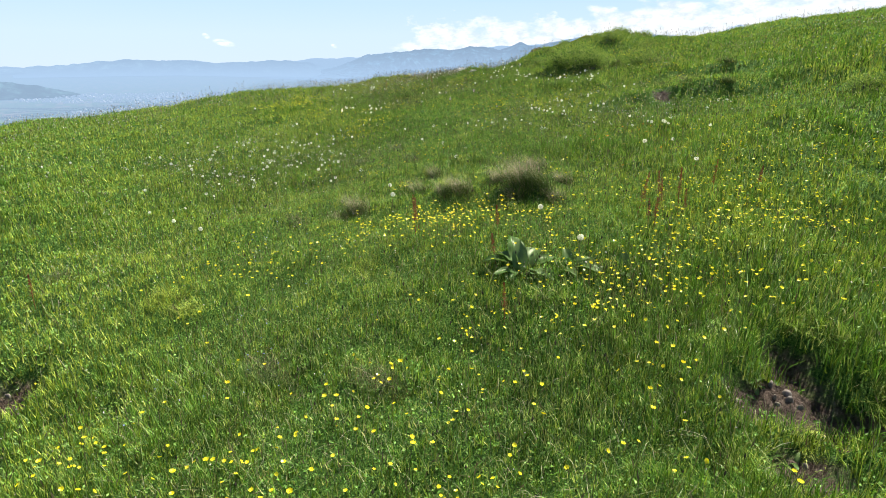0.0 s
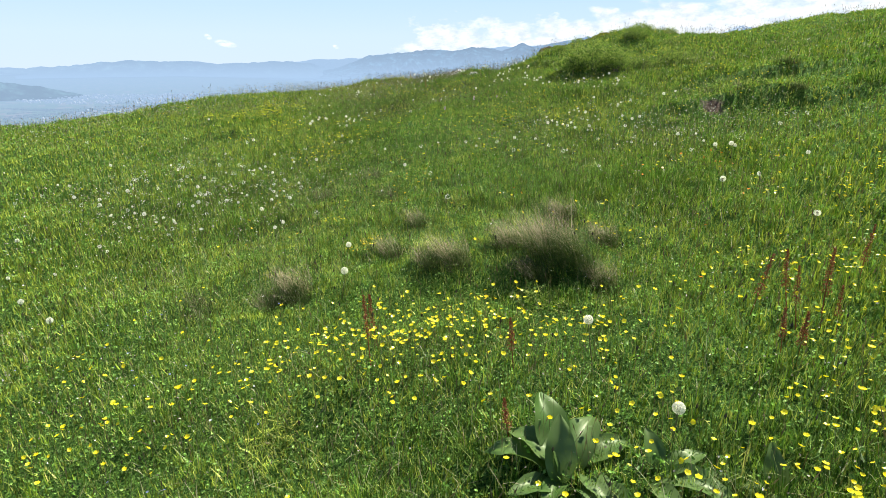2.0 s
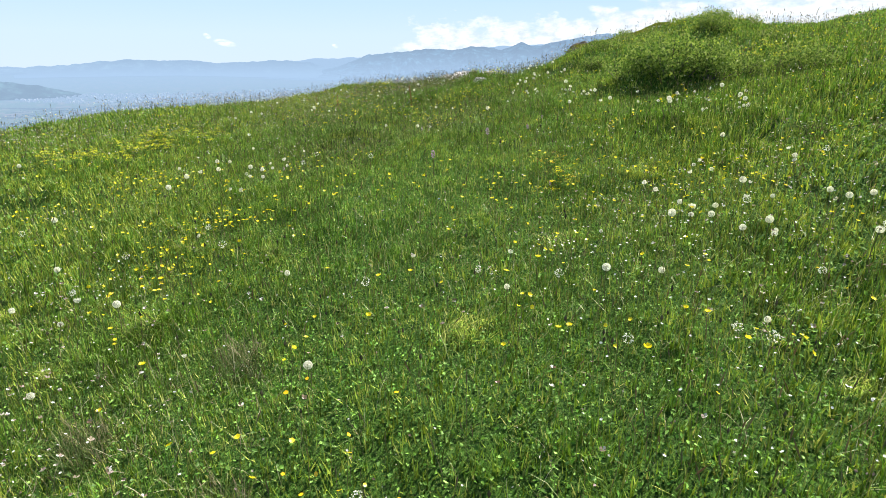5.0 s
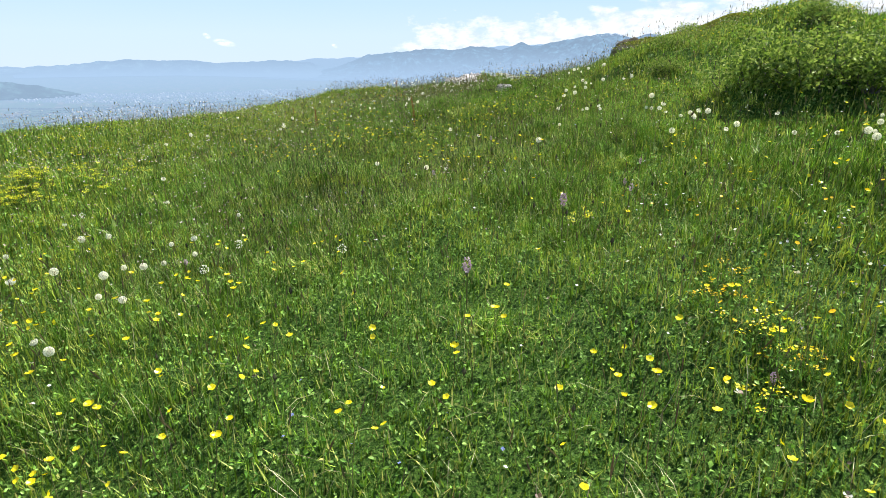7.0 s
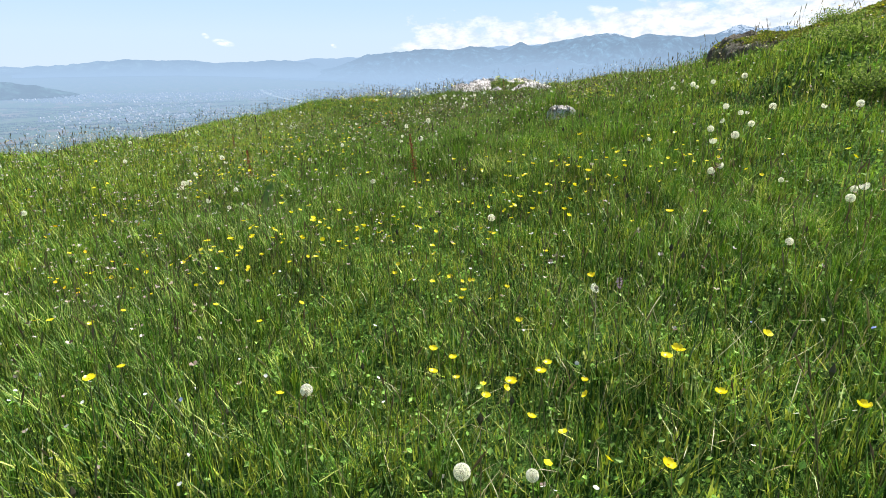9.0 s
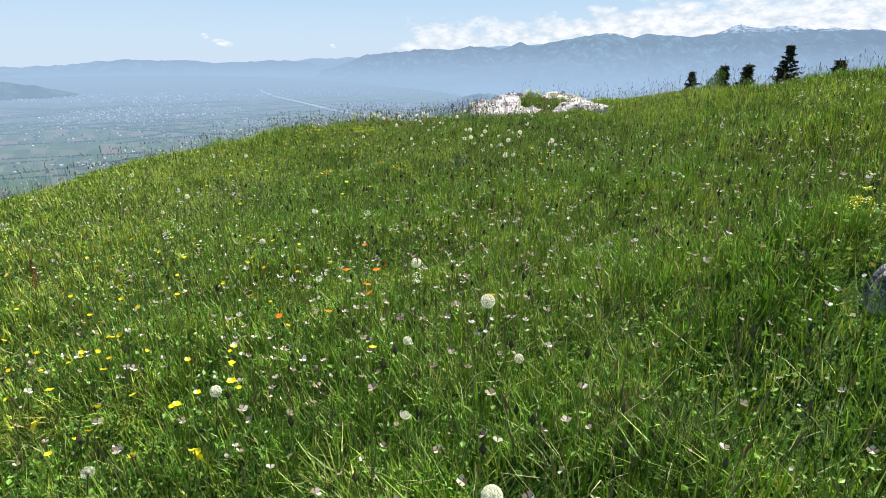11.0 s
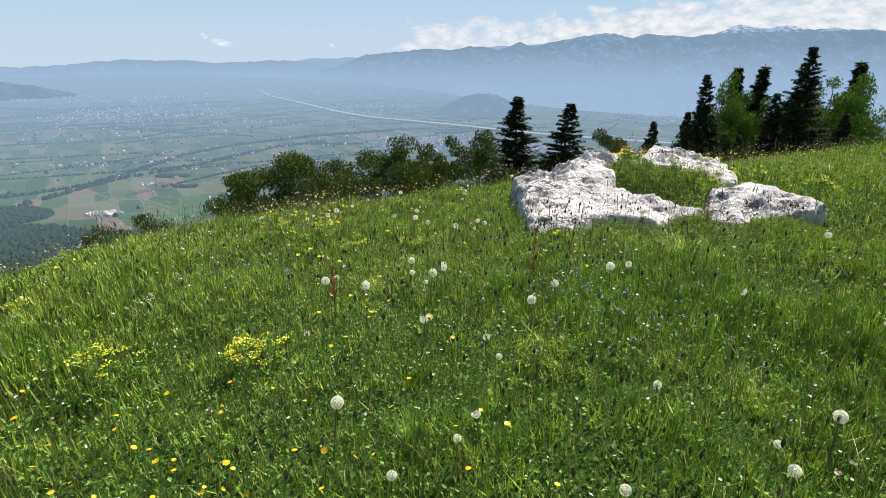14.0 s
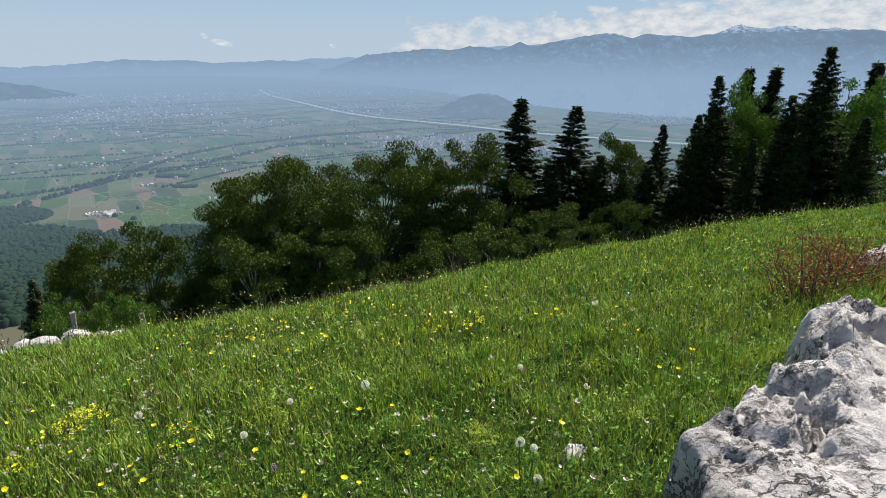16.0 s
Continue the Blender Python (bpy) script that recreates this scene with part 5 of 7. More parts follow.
YELLOW = petal("buttercup_yellow", (0.88, 0.76, 0.012), (0.86, 0.70, 0.008), 0.3, 0.05)
GOLD = petal("vetch_gold", (0.86, 0.60, 0.012), (0.80, 0.46, 0.01), 0.3, 0.04)
LIME = petal("spurge_lime", (0.74, 0.72, 0.035), (0.50, 0.57, 0.035), 0.3, 0.04)
FLUFF = petal("seed_fluff", (0.95, 0.94, 0.92), (0.88, 0.87, 0.85), 0.55, 0.0)
STEM = leafy("flower_stems", [(0.09, 0.15, 0.04), (0.14, 0.17, 0.06), (0.17, 0.13, 0.07)], translucent=0.25, gloss=0.02)
SEED = leafy("seed_core", [(0.30, 0.25, 0.17), (0.42, 0.38, 0.28)], translucent=0.1, gloss=0.02)
RUST = leafy("sorrel_rust", [(0.22, 0.055, 0.025), (0.32, 0.10, 0.045), (0.16, 0.07, 0.03)], translucent=0.3, gloss=0.03)
BLUE = petal("speedwell_blue", (0.25, 0.30, 0.62), (0.32, 0.36, 0.68), 0.3, 0.02)
PINK = petal("orchid_pink", (0.58, 0.42, 0.54), (0.42, 0.27, 0.40), 0.3, 0.03)
WHITE = petal("small_white", (0.80, 0.80, 0.76), (0.72, 0.72, 0.66), 0.35, 0.03)
ORANGE = petal("hawkweed_orange", (0.75, 0.20, 0.012), (0.80, 0.30, 0.01), 0.3, 0.04)
HEAD = leafy("plantain_heads", [(0.035, 0.03, 0.02), (0.06, 0.05, 0.03), (0.10, 0.085, 0.05)], translucent=0.1, gloss=0.03)
BIG_LEAF = leafy("coarse_leaves", [(0.05, 0.12, 0.02), (0.075, 0.155, 0.03), (0.09, 0.17, 0.035)], patch=(0.13, 0.19, 0.06), patch_scale=9.0, translucent=0.35, gloss=0.025, rough=0.4)
PLEATED = leafy("pleated_leaves", [(0.12, 0.24, 0.045), (0.16, 0.29, 0.06), (0.20, 0.33, 0.08)], patch=(0.26, 0.34, 0.10), patch_scale=14.0, translucent=0.42, gloss=0.02)
MOSS_TOP = leafy("ledge_cushion", [(0.10, 0.16, 0.022), (0.22, 0.28, 0.04), (0.42, 0.42, 0.06), (0.15, 0.12, 0.05)], translucent=0.3, gloss=0.01)
SPECK = leafy("withered_heads", [(0.66, 0.62, 0.54), (0.46, 0.38, 0.27), (0.07, 0.05, 0.03), (0.56, 0.44, 0.38), (0.20, 0.13, 0.08), (0.80, 0.78, 0.72)], translucent=0.3, gloss=0.0)
CUSHION = leafy("cushion_leaves", [(0.09, 0.18, 0.03), (0.16, 0.28, 0.05), (0.26, 0.35, 0.07), (0.30, 0.26, 0.10)], translucent=0.3, gloss=0.015)

# places on the meadow, x and y
CLOCKS_A = [
    (-0.39, 4.06), (0.62, 3.34), (0.72, 2.90), (1.91, 4.26), (1.70, 4.76), (1.97, 4.96), (2.19, 5.80), (2.29, 5.90),
    (2.09, 5.77), (1.81, 6.23), (1.71, 6.74), (1.44, 7.23), (1.18, 5.62), (-2.51, 6.94), (-2.40, 6.81), (-1.96, 6.22),
    (-1.91, 6.28), (-2.14, 5.75), (-2.03, 5.76), (-1.88, 5.61), (-1.26, 5.63), (-1.05, 5.47), (-1.55, 5.99), (-1.60, 6.29),
    (-2.24, 5.22), (-2.10, 5.08), (-2.20, 4.69), (-2.11, 4.31), (-1.83, 4.10), (-1.99, 6.30), (-1.29, 6.05), (-1.76, 9.17),
    (2.41, 5.19), (1.40, 6.85), (1.24, 7.19), (1.61, 7.19), (1.28, 6.85), (1.28, 7.04), (1.46, 7.23), (1.48, 7.58),
    (0.78, 6.99), (0.71, 6.55), (0.88, 6.56), (1.45, 6.89), (1.45, 6.94), (0.02, 6.94),
]
CLOCKS_B = [
    (0.38, 6.58), (-1.01, 7.41), (-0.97, 7.93), (-1.70, 8.73), (-1.07, 8.82), (-1.42, 9.00), (1.60, 7.46), (1.85, 7.55),
    (1.88, 7.52), (2.28, 9.02), (2.18, 8.78), (2.18, 9.02), (1.79, 8.99), (1.23, 9.87), (1.31, 9.67), (1.98, 8.86),
    (-1.06, 8.31), (-1.04, 8.52), (1.15, 7.51), (1.22, 7.52), (1.51, 7.75), (0.52, 9.55), (0.23, 10.01), (-0.36, 9.86),
    (-2.03, 10.87), (-1.87, 11.26), (-1.45, 9.56), (-1.52, 9.72), (-0.90, 9.15), (-0.95, 8.82), (-0.92, 8.67), (1.25, 9.95),
    (1.34, 9.63), (1.17, 9.48), (1.06, 10.36), (1.20, 10.00), (1.38, 9.71), (0.05, 9.57), (-0.03, 9.60), (-0.34, 12.47),
    (0.87, 10.94), (-1.46, 12.43), (-1.92, 11.06), (-1.47, 12.04), (-1.42, 11.78), (-1.39, 11.81),
]
CLOCKS_C = [
    (-1.38, 11.71), (-1.13, 11.71), (-1.11, 11.51), (-1.14, 11.39), (-0.32, 12.20), (-0.21, 11.97), (-0.34, 12.95), (-0.20, 12.48),
    (-0.13, 12.36), (-0.39, 11.44), (-0.71, 12.34), (-0.88, 12.20), (1.11, 12.68), (1.16, 12.44), (1.22, 12.27), (-0.72, 13.09),
    (-0.64, 13.03), (-1.57, 14.28), (0.08, 14.64), (0.51, 14.28), (-0.81, 16.98), (-0.67, 16.18), (-0.52, 16.06), (-0.32, 16.13),
    (-0.27, 16.39), (0.59, 16.75), (0.43, 16.10), (0.26, 15.95), (-0.07, 15.91), (-0.05, 15.84), (-0.51, 15.75), (-0.56, 15.66),
    (-0.53, 15.61), (0.02, 15.57), (0.06, 15.63), (0.12, 15.55), (0.14, 15.49), (-0.02, 15.47), (-0.10, 15.34), (0.12, 15.36),
    (0.27, 15.37), (0.15, 15.22), (-0.38, 16.10), (-1.04, 15.90), (-0.97, 15.90), (-0.86, 15.81),
]
CLOCKS_D = [
    (0.88, 16.41), (-0.55, 17.12), (-0.40, 16.99), (-0.46, 16.94), (1.18, 17.33), (1.32, 17.07), (-1.19, 15.80), (-0.82, 16.98),
    (-0.55, 17.15), (-0.40, 17.11), (-0.47, 17.00), (-0.47, 16.72), (-0.28, 16.53), (-0.68, 16.84), (-0.85, 16.64), (0.24, 16.99),
    (0.20, 16.99), (-0.06, 16.69), (-0.14, 16.69), (-0.36, 17.96), (-0.22, 17.98), (-0.28, 18.87), (-0.59, 18.27), (-1.03, 18.36),
    (-1.27, 18.75), (-0.75, 19.34), (-1.48, 19.30), (-0.27, 18.84), (-0.28, 18.76), (-0.20, 19.38), (-0.01, 19.34), (-1.08, 19.17),
    (-0.97, 19.32), (0.22, 19.98), (-1.57, 20.14),
]
CUPS_A = [
    (-0.01, 3.49), (0.24, 3.37), (-0.15, 3.65), (0.43, 3.27), (-0.27, 3.30), (1.29, 3.06), (1.56, 3.18), (1.79, 3.21),
    (1.04, 2.74), (1.14, 2.55), (1.20, 2.44), (0.81, 2.41), (0.82, 2.92), (-0.47, 3.35), (0.32, 2.95), (0.48, 2.72),
    (0.54, 2.50), (-0.87, 3.20), (-0.74, 3.26), (-1.27, 3.07), (-1.29, 2.67), (-1.09, 2.60), (-0.99, 3.06), (1.23, 2.83),
    (1.85, 3.55), (1.99, 3.49), (1.32, 3.66), (0.80, 2.61), (-1.31, 1.58), (-0.97, 1.49), (-0.76, 1.59), (-0.39, 1.83),
    (-0.48, 1.88), (-1.31, 1.76), (-0.31, 1.60), (-0.12, 1.56), (-0.47, 1.40), (0.79, 1.94), (0.85, 1.82), (0.67, 1.59),
    (1.61, 2.11), (0.94, 1.26), (-0.90, 2.06), (-1.14, 1.84), (-0.10, 1.99), (0.80, 2.52), (0.50, 2.88), (1.15, 2.62),
]
CUPS_B = [
    (0.53, 6.69), (0.48, 7.23), (-0.09, 6.51), (-0.94, 6.61), (-1.13, 6.80), (-1.00, 6.94), (-1.05, 7.69), (-0.75, 7.63),
    (0.90, 6.22), (0.44, 6.26), (0.63, 6.12), (-0.75, 6.28), (-0.03, 6.72), (1.49, 7.41), (1.42, 7.70), (1.78, 7.58),
    (-0.68, 7.65), (-0.88, 7.78), (-0.83, 8.26), (-0.60, 8.04), (-0.80, 8.06), (0.16, 7.77), (0.07, 7.79), (-0.72, 7.54),
    (-0.35, 7.50), (0.35, 7.54), (0.71, 7.46), (0.41, 7.52), (0.27, 7.90), (-0.57, 8.12), (0.00, 10.11), (0.04, 10.15),
    (-0.09, 9.95), (-0.13, 9.88), (-0.98, 10.13), (-0.63, 10.62), (-0.40, 10.54), (-0.76, 10.57), (0.28, 9.81), (0.20, 9.65),
    (0.27, 9.64), (0.49, 9.63), (0.52, 9.59), (0.10, 9.68), (0.01, 9.70), (-0.72, 9.75), (0.28, 10.17), (0.52, 10.32),
]
CUPS_C = [
    (-0.88, 11.67), (-1.31, 11.66), (0.07, 11.45), (0.10, 11.30), (-0.04, 11.49), (-0.36, 11.25), (0.19, 11.12), (0.49, 11.11),
    (-0.71, 10.93), (0.19, 10.90), (0.27, 10.82), (-0.11, 11.08), (0.38, 10.74), (-0.18, 10.95), (0.23, 14.68), (0.30, 14.62),
    (0.33, 14.53), (0.37, 14.49), (0.23, 14.52), (-0.14, 14.50), (-0.98, 14.46), (-0.86, 14.36), (-1.34, 14.85), (-1.53, 14.66),
    (-0.93, 14.15), (-0.66, 14.16), (-0.95, 17.29), (-0.52, 16.54), (-0.92, 17.71), (-0.89, 17.30), (0.06, 17.24), (0.15, 17.31),
    (-1.22, 17.96), (-0.59, 17.57), (-0.24, 17.56), (-0.74, 18.83), (-1.27, 18.84), (-1.23, 19.09), (-1.20, 19.93), (-1.01, 19.85),
    (-0.74, 19.09), (-1.00, 18.99), (-0.46, 19.81), (-0.07, 19.79), (0.32, 19.28), (1.31, 21.82), (0.36, 21.36), (-0.27, 20.67),
]
TUSSOCKS_AND_SHADE_TUFTS = [(0.66, 4.10, 0), (0.46, 4.36, 1), (0.16, 4.24, 1), (0.84, 4.90, 1), (1.00, 4.56, 1), (0.82, 3.96, 1), (-0.05, 5.05, 2), (-0.18, 4.60, 2), (0.03, 4.26, 2), (0.55, 4.02, 2), (-0.62, 4.16, 1), (-0.74, 4.10, 2),
    (0.66, 4.58, 2), (-1.12, 4.14, 3), (-0.49, 6.49, 3), (-0.85, 6.17, 3), (-0.31, 5.79, 3), (-2.62, 3.63, 3), (-0.76, 2.25, 3), (-0.23, 2.08, 3), (0.08, 12.14, 3),
    # dark tufts added in place of the shade below the ledges by the knoll
    (2.7, 7.9, 3), (3.1, 7.5, 2), (3.5, 7.3, 3), (2.4, 8.2, 3), (3.3, 8.6, 3), (2.9, 7.7, 3), (3.9, 8.2, 3)]
SORREL = [
    (-0.15, 3.52), (2.21, 3.92), (1.85, 3.82), (1.41, 3.57), (1.24, 3.30), (1.49, 3.49), (0.29, 2.44), (0.29, 2.95),
    (1.39, 3.47), (1.52, 3.44), (1.25, 3.23), (-0.17, 3.42), (-1.14, 12.03), (-1.69, 13.25), (-0.21, 11.57), (-2.52, 3.21),
    (0.34, 3.32), (1.26, 3.57), (0.83, 17.62), (-0.80, 16.94), (-0.10, 17.03),
]
SPURGE = [
    (-2.60, 9.23), (-2.45, 9.94), (-2.63, 9.03), (-2.71, 9.36), (-2.43, 9.92), (-2.50, 9.59), (-2.44, 9.86), (-0.93, 16.65),
    (-1.03, 16.61), (-1.05, 17.93), (-0.83, 17.73), (-1.33, 18.00), (-1.78, 19.48), (-1.76, 19.37), (-1.76, 19.10), (-1.78, 19.33),
    (-0.26, 20.19), (-1.36, 16.51), (-1.01, 16.58), (-2.16, 17.21), (-2.25, 17.88), (-2.53, 9.12), (0.53, 8.57),
]
VETCH = [
    (0.79, 8.04), (0.74, 7.83), (0.69, 7.87), (0.80, 7.83), (0.81, 7.73), (0.70, 7.66), (-0.18, 20.01), (-0.23, 19.95),
    (-0.55, 20.66), (-1.37, 19.28), (-1.11, 12.00), (-0.98, 11.93), (-0.64, 15.10), (-0.54, 15.05), (-1.00, 15.04), (-1.00, 15.57),
    (-1.03, 15.28), (-0.63, 5.14), (-0.39, 4.74), (-0.32, 4.72),
]


def stand(thing, x, y, yaw, size, lean=0.0, sink=0.01):
    m = pose(x, y, float(ground_at(x, y)) - sink, lean * math.cos(yaw * 0.7), lean * math.sin(yaw * 1.3), yaw)
    return copy_thing(thing, m @ Matrix.Scale(size, 4))


def stalk(top, bow, r0, r1, sides=4, n=5):
    t = np.linspace(0, 1, n)
    P = np.stack([bow * np.sin(t * 1.6) * top, 0.3 * bow * t ** 2 * top, t * top], 1)
    return tubes([P], [np.linspace(r0, r1, n)], sides), P[-1]


# dandelion clock: hollow stalk and a globe of seed parasols
def clock(seed, height, radius, part_gone=0.0):
    g = np.random.RandomState(seed)
    thing = new("dandelion_clock")
    (v, q), top = stalk(height, 0.10 + 0.1 * g.uniform(), 0.0024, 0.0019)
    part_of("stalk", mesh_of("stalk", v, q, [STEM], True), thing)
    n = 84
    k = np.arange(n) + 0.5
    ph, th = np.arccos(1 - 2 * k / n), np.pi * (1 + 5 ** 0.5) * k
    D = np.stack([np.cos(th) * np.sin(ph), np.sin(th) * np.sin(ph), np.cos(ph)], 1)
    gone = g.normal(size=3)
    gone /= np.linalg.norm(gone)
    D = D[(D @ gone) < 1 - 2 * part_gone]
    D = D[D[:, 2] > -0.86]
    n = len(D)
    c = top + np.array([0, 0, 0.003])
    A = np.cross(D, g.normal(size=(n, 3)))
    A /= np.linalg.norm(A, axis=1, keepdims=True)
    B = np.cross(D, A)
    V, F, base = [], [], 0
    hub = c + D * radius * 0.80
    w = 0.00035
    V.append(np.stack([c + D * 0.006 - A * w, c + D * 0.006 + A * w, hub], 1).reshape(-1, 3))
    F.append(np.arange(3 * n).reshape(n, 3))
    base = 3 * n
    for s in range(6):
        a = s * 2 * np.pi / 6
        o = A * math.cos(a) + B * math.sin(a)
        side = -A * math.sin(a) + B * math.cos(a)
        tip = hub + o * 0.0068 * radius / 0.023 + D * radius * 0.21
        V.append(np.stack([hub, tip + side * 0.0011, tip - side * 0.0011], 1).reshape(-1, 3))
        F.append(np.arange(3 * n).reshape(n, 3) + base)
        base += 3 * n
    part_of("seed_globe", mesh_of("seed_globe", np.concatenate(V), np.concatenate(F), [FLUFF]), thing, "white fluffy seed globe")
    a, b = np.meshgrid(np.linspace(0, np.pi, 5), np.linspace(0, 2 * np.pi, 6, endpoint=False), indexing="ij")
    S = np.stack([np.sin(a) * np.cos(b), np.sin(a) * np.sin(b), np.cos(a)], -1).reshape(-1, 3) * 0.0065 + c
    part_of("core", mesh_of("core", S, grid_faces(5, 6, True), [SEED], True), thing)
    return tagged(thing, "white dandelion seed head on a thin stalk in the grass" if part_gone < 0.1 else "half-blown white dandelion seed head on a stalk", "dandelion", "dandelion seed heads")


def settle(makers, places, spread, sizes, seed, lean=7.0, sink=0.01):
    """One of the made things at each place; the made ones take the first places."""
    g = np.random.RandomState(seed)
    for i, (px, py) in enumerate(places):
        x, y = px + g.normal() * spread, py + g.normal() * spread
        size, yaw, ln = g.uniform(*sizes), g.uniform(0, 360), g.uniform(-lean, lean)
        thing = makers[i % len(makers)]
        if i < len(makers):
            m = pose(x, y, float(ground_at(x, y)) - sink, ln, ln * 0.5, yaw)
            thing.matrix_basis = m
        else:
            stand(thing, x, y, yaw, size, ln, sink)


CLOCKS = [clock(1, 0.16, 0.0165), clock(2, 0.19, 0.0158), clock(3, 0.14, 0.0170), clock(4, 0.17, 0.0152, 0.35), clock(5, 0.20, 0.0163, 0.12), clock(6, 0.16, 0.0145, 0.55), clock(7, 0.18, 0.0160)]
CLOCKS_F = [(-0.08, 15.38), (0.06, 15.23), (-0.0, 15.09), (0.13, 15.01), (0.16, 15.01), (0.14, 14.85), (-0.32, 14.88), (0.51, 15.31), (0.41, 15.07), (0.91, 15.75), (0.94, 15.64), (0.89, 15.45), (-1.05, 18.12), (-0.65, 18.1), (-0.58, 18.05), (-0.2, 18.01), (-0.23, 18.01), (-0.28, 19.0), (-1.47, 18.33), (-0.51, 17.99), (-0.36, 17.99), (-1.27, 18.49)]
CLOCKS_E = [(2.26, 9.15), (2.23, 8.89), (2.18, 8.75), (2.09, 8.54), (2.15, 8.6), (2.05, 8.96), (1.83, 9.03), (1.75, 9.16), (1.43, 9.63), (1.33, 9.82), (1.26, 10.02), (1.48, 9.5), (1.77, 9.6), (2.11, 9.37), (2.36, 9.11), (1.75, 8.02), (1.91, 8.69), (1.87, 9.08), (1.4, 9.75), (1.3, 9.9), (2.2, 8.8), (2.1, 9.1)]
CLOCKS_G = [(-1.45, 8.26), (-0.98, 8.57), (-1.2, 8.7), (-1.35, 8.35), (-1.28, 8.45), (-1.05, 8.0), (-1.02, 8.25), (-0.95, 8.2), (-1.4, 7.9), (-1.5, 8.9), (1.28, 7.24), (1.2, 7.2), (1.15, 7.0), (1.3, 7.1), (1.05, 6.95), (1.65, 9.3), (1.75, 8.87), (1.4, 9.44), (1.25, 9.98), (0.92, 10.9)]
CLOCKS_H = [(1.48, 12.94), (1.36, 12.03), (1.44, 11.94), (1.19, 11.54), (1.22, 11.43), (1.15, 11.35), (1.1, 11.31), (1.12, 11.17), (1.05, 11.09), (1.01, 11.23), (1.31, 11.37), (1.4, 11.24), (1.44, 11.03), (0.76, 11.25), (1.02, 10.71), (1.07, 10.47), (0.95, 10.28), (0.75, 10.2), (0.96, 11.07), (1.23, 11.95), (1.35, 12.42), (1.3, 12.14)]
settle(CLOCKS, CLOCKS_A + CLOCKS_B + CLOCKS_C + CLOCKS_D + CLOCKS_E + CLOCKS_F + CLOCKS_G + CLOCKS_H, 0.0, (0.50, 0.92), 5)
g = np.random.RandomState(17)
more = [(-2.0 + 0.7 * g.normal(), 6.3 + 0.5 * g.normal()) for _ in range(90)] + [(-2.4 + 1.3 * g.normal(), 7.2 + 1.1 * g.normal()) for _ in range(25)]
more += [(1.8 + 0.7 * g.normal(), 6.9 + 0.6 * g.normal()) for _ in range(30)]
more += [(-1.6 + 1.2 * g.normal(), 13.8 + 1.4 * g.normal()) for _ in range(26)]
more += [(g.uniform(-2, 3.5), g.uniform(14.5, 18)) for _ in range(22)]
far_heads = np.array(more[::2])
n = len(far_heads)
foot = np.stack([far_heads[:, 0], far_heads[:, 1], ground_at(far_heads[:, 0], far_heads[:, 1])], 1)
V, F = blades(foot[:, 0], foot[:, 1], foot[:, 2], g.uniform(0.12, 0.18, n), np.full(n, 0.004), g.uniform(0, 6.3, n), np.abs(g.normal(size=n)) * 0.1, np.full(n, 0.1), 0.6)
D = g.normal(size=(n, 44, 3))
D /= np.linalg.norm(D, axis=2, keepdims=True)
C = (V.reshape(-1, 4, 3)[:, 3][:, None] + D * 0.016 * g.uniform(0.7, 1.05, (n, 1, 1))).reshape(-1, 3)
tagged(new("far_clock_stalks", mesh_of("far_clock_stalks", V, F, [STEM])), "thin stalks of far dandelion seed heads", "stalks", kind="stuff")
V, F = leaves_at(C, np.full(len(C), 0.0055), g, 0.1, 0.7)
tagged(new("far_dandelion_clocks", mesh_of("far_dandelion_clocks", V, F, [FLUFF])), "crowd of white dandelion seed heads farther off", "dandelions", kind="stuff")
for x, y in more[1::2]:
    stand(CLOCKS[int(g.randint(7))], x, y, g.uniform(0, 360), g.uniform(0.5, 0.9), g.uniform(-8, 8))


# buttercup: branching stem and cupped yellow petals
def buttercup(seed, height, open_=0.9):
    g = np.random.RandomState(seed)
    thing = new("buttercup")
    (v, q), top = stalk(height, 0.16 + 0.1 * g.uniform(), 0.0011, 0.0008, 3)
    part_of("stem", mesh_of("stem", v, q, [STEM], True), thing)
    V, F, base = [], [], 0
    R = 0.0080
    for k in range(5):
        a = k * 2 * np.pi / 5 + g.uniform(-0.1, 0.1)
        d, s = np.array([math.cos(a), math.sin(a), 0]), np.array([-math.sin(a), math.cos(a), 0])
        prof = [(0.12, 0.0, 0.16), (0.62, 0.16, 0.46), (1.0, 0.42 * open_ + 0.1, 0.40), (1.10, 0.56 * open_ + 0.1, 0.16)]
        for r, h, w in prof:
            for e in (-1, 0, 1):
                V.append(top + R * (d * r + s * w * e * 1.25) + np.array([0, 0, R * (h + 0.10 * abs(e))]))
        for i in range(3):
            for j in range(2):
                p = base + i * 3 + j
                F.append((p, p + 1, p + 4, p + 3))
        base += 12
    part_of("petals", mesh_of("petals", np.array(V), np.array(F), [YELLOW], True), thing, "glossy yellow petals")
    a, b = np.meshgrid(np.linspace(0, np.pi / 2, 3), np.linspace(0, 2 * np.pi, 6, endpoint=False), indexing="ij")
    S = np.stack([np.sin(a) * np.cos(b), np.sin(a) * np.sin(b), np.cos(a)], -1).reshape(-1, 3) * 0.0025 + top
    part_of("centre", mesh_of("centre", S, grid_faces(3, 6, True), [GOLD], True), thing)
    return tagged(thing, "yellow buttercup with glossy cupped petals on a thin stem", "buttercup", "buttercups")


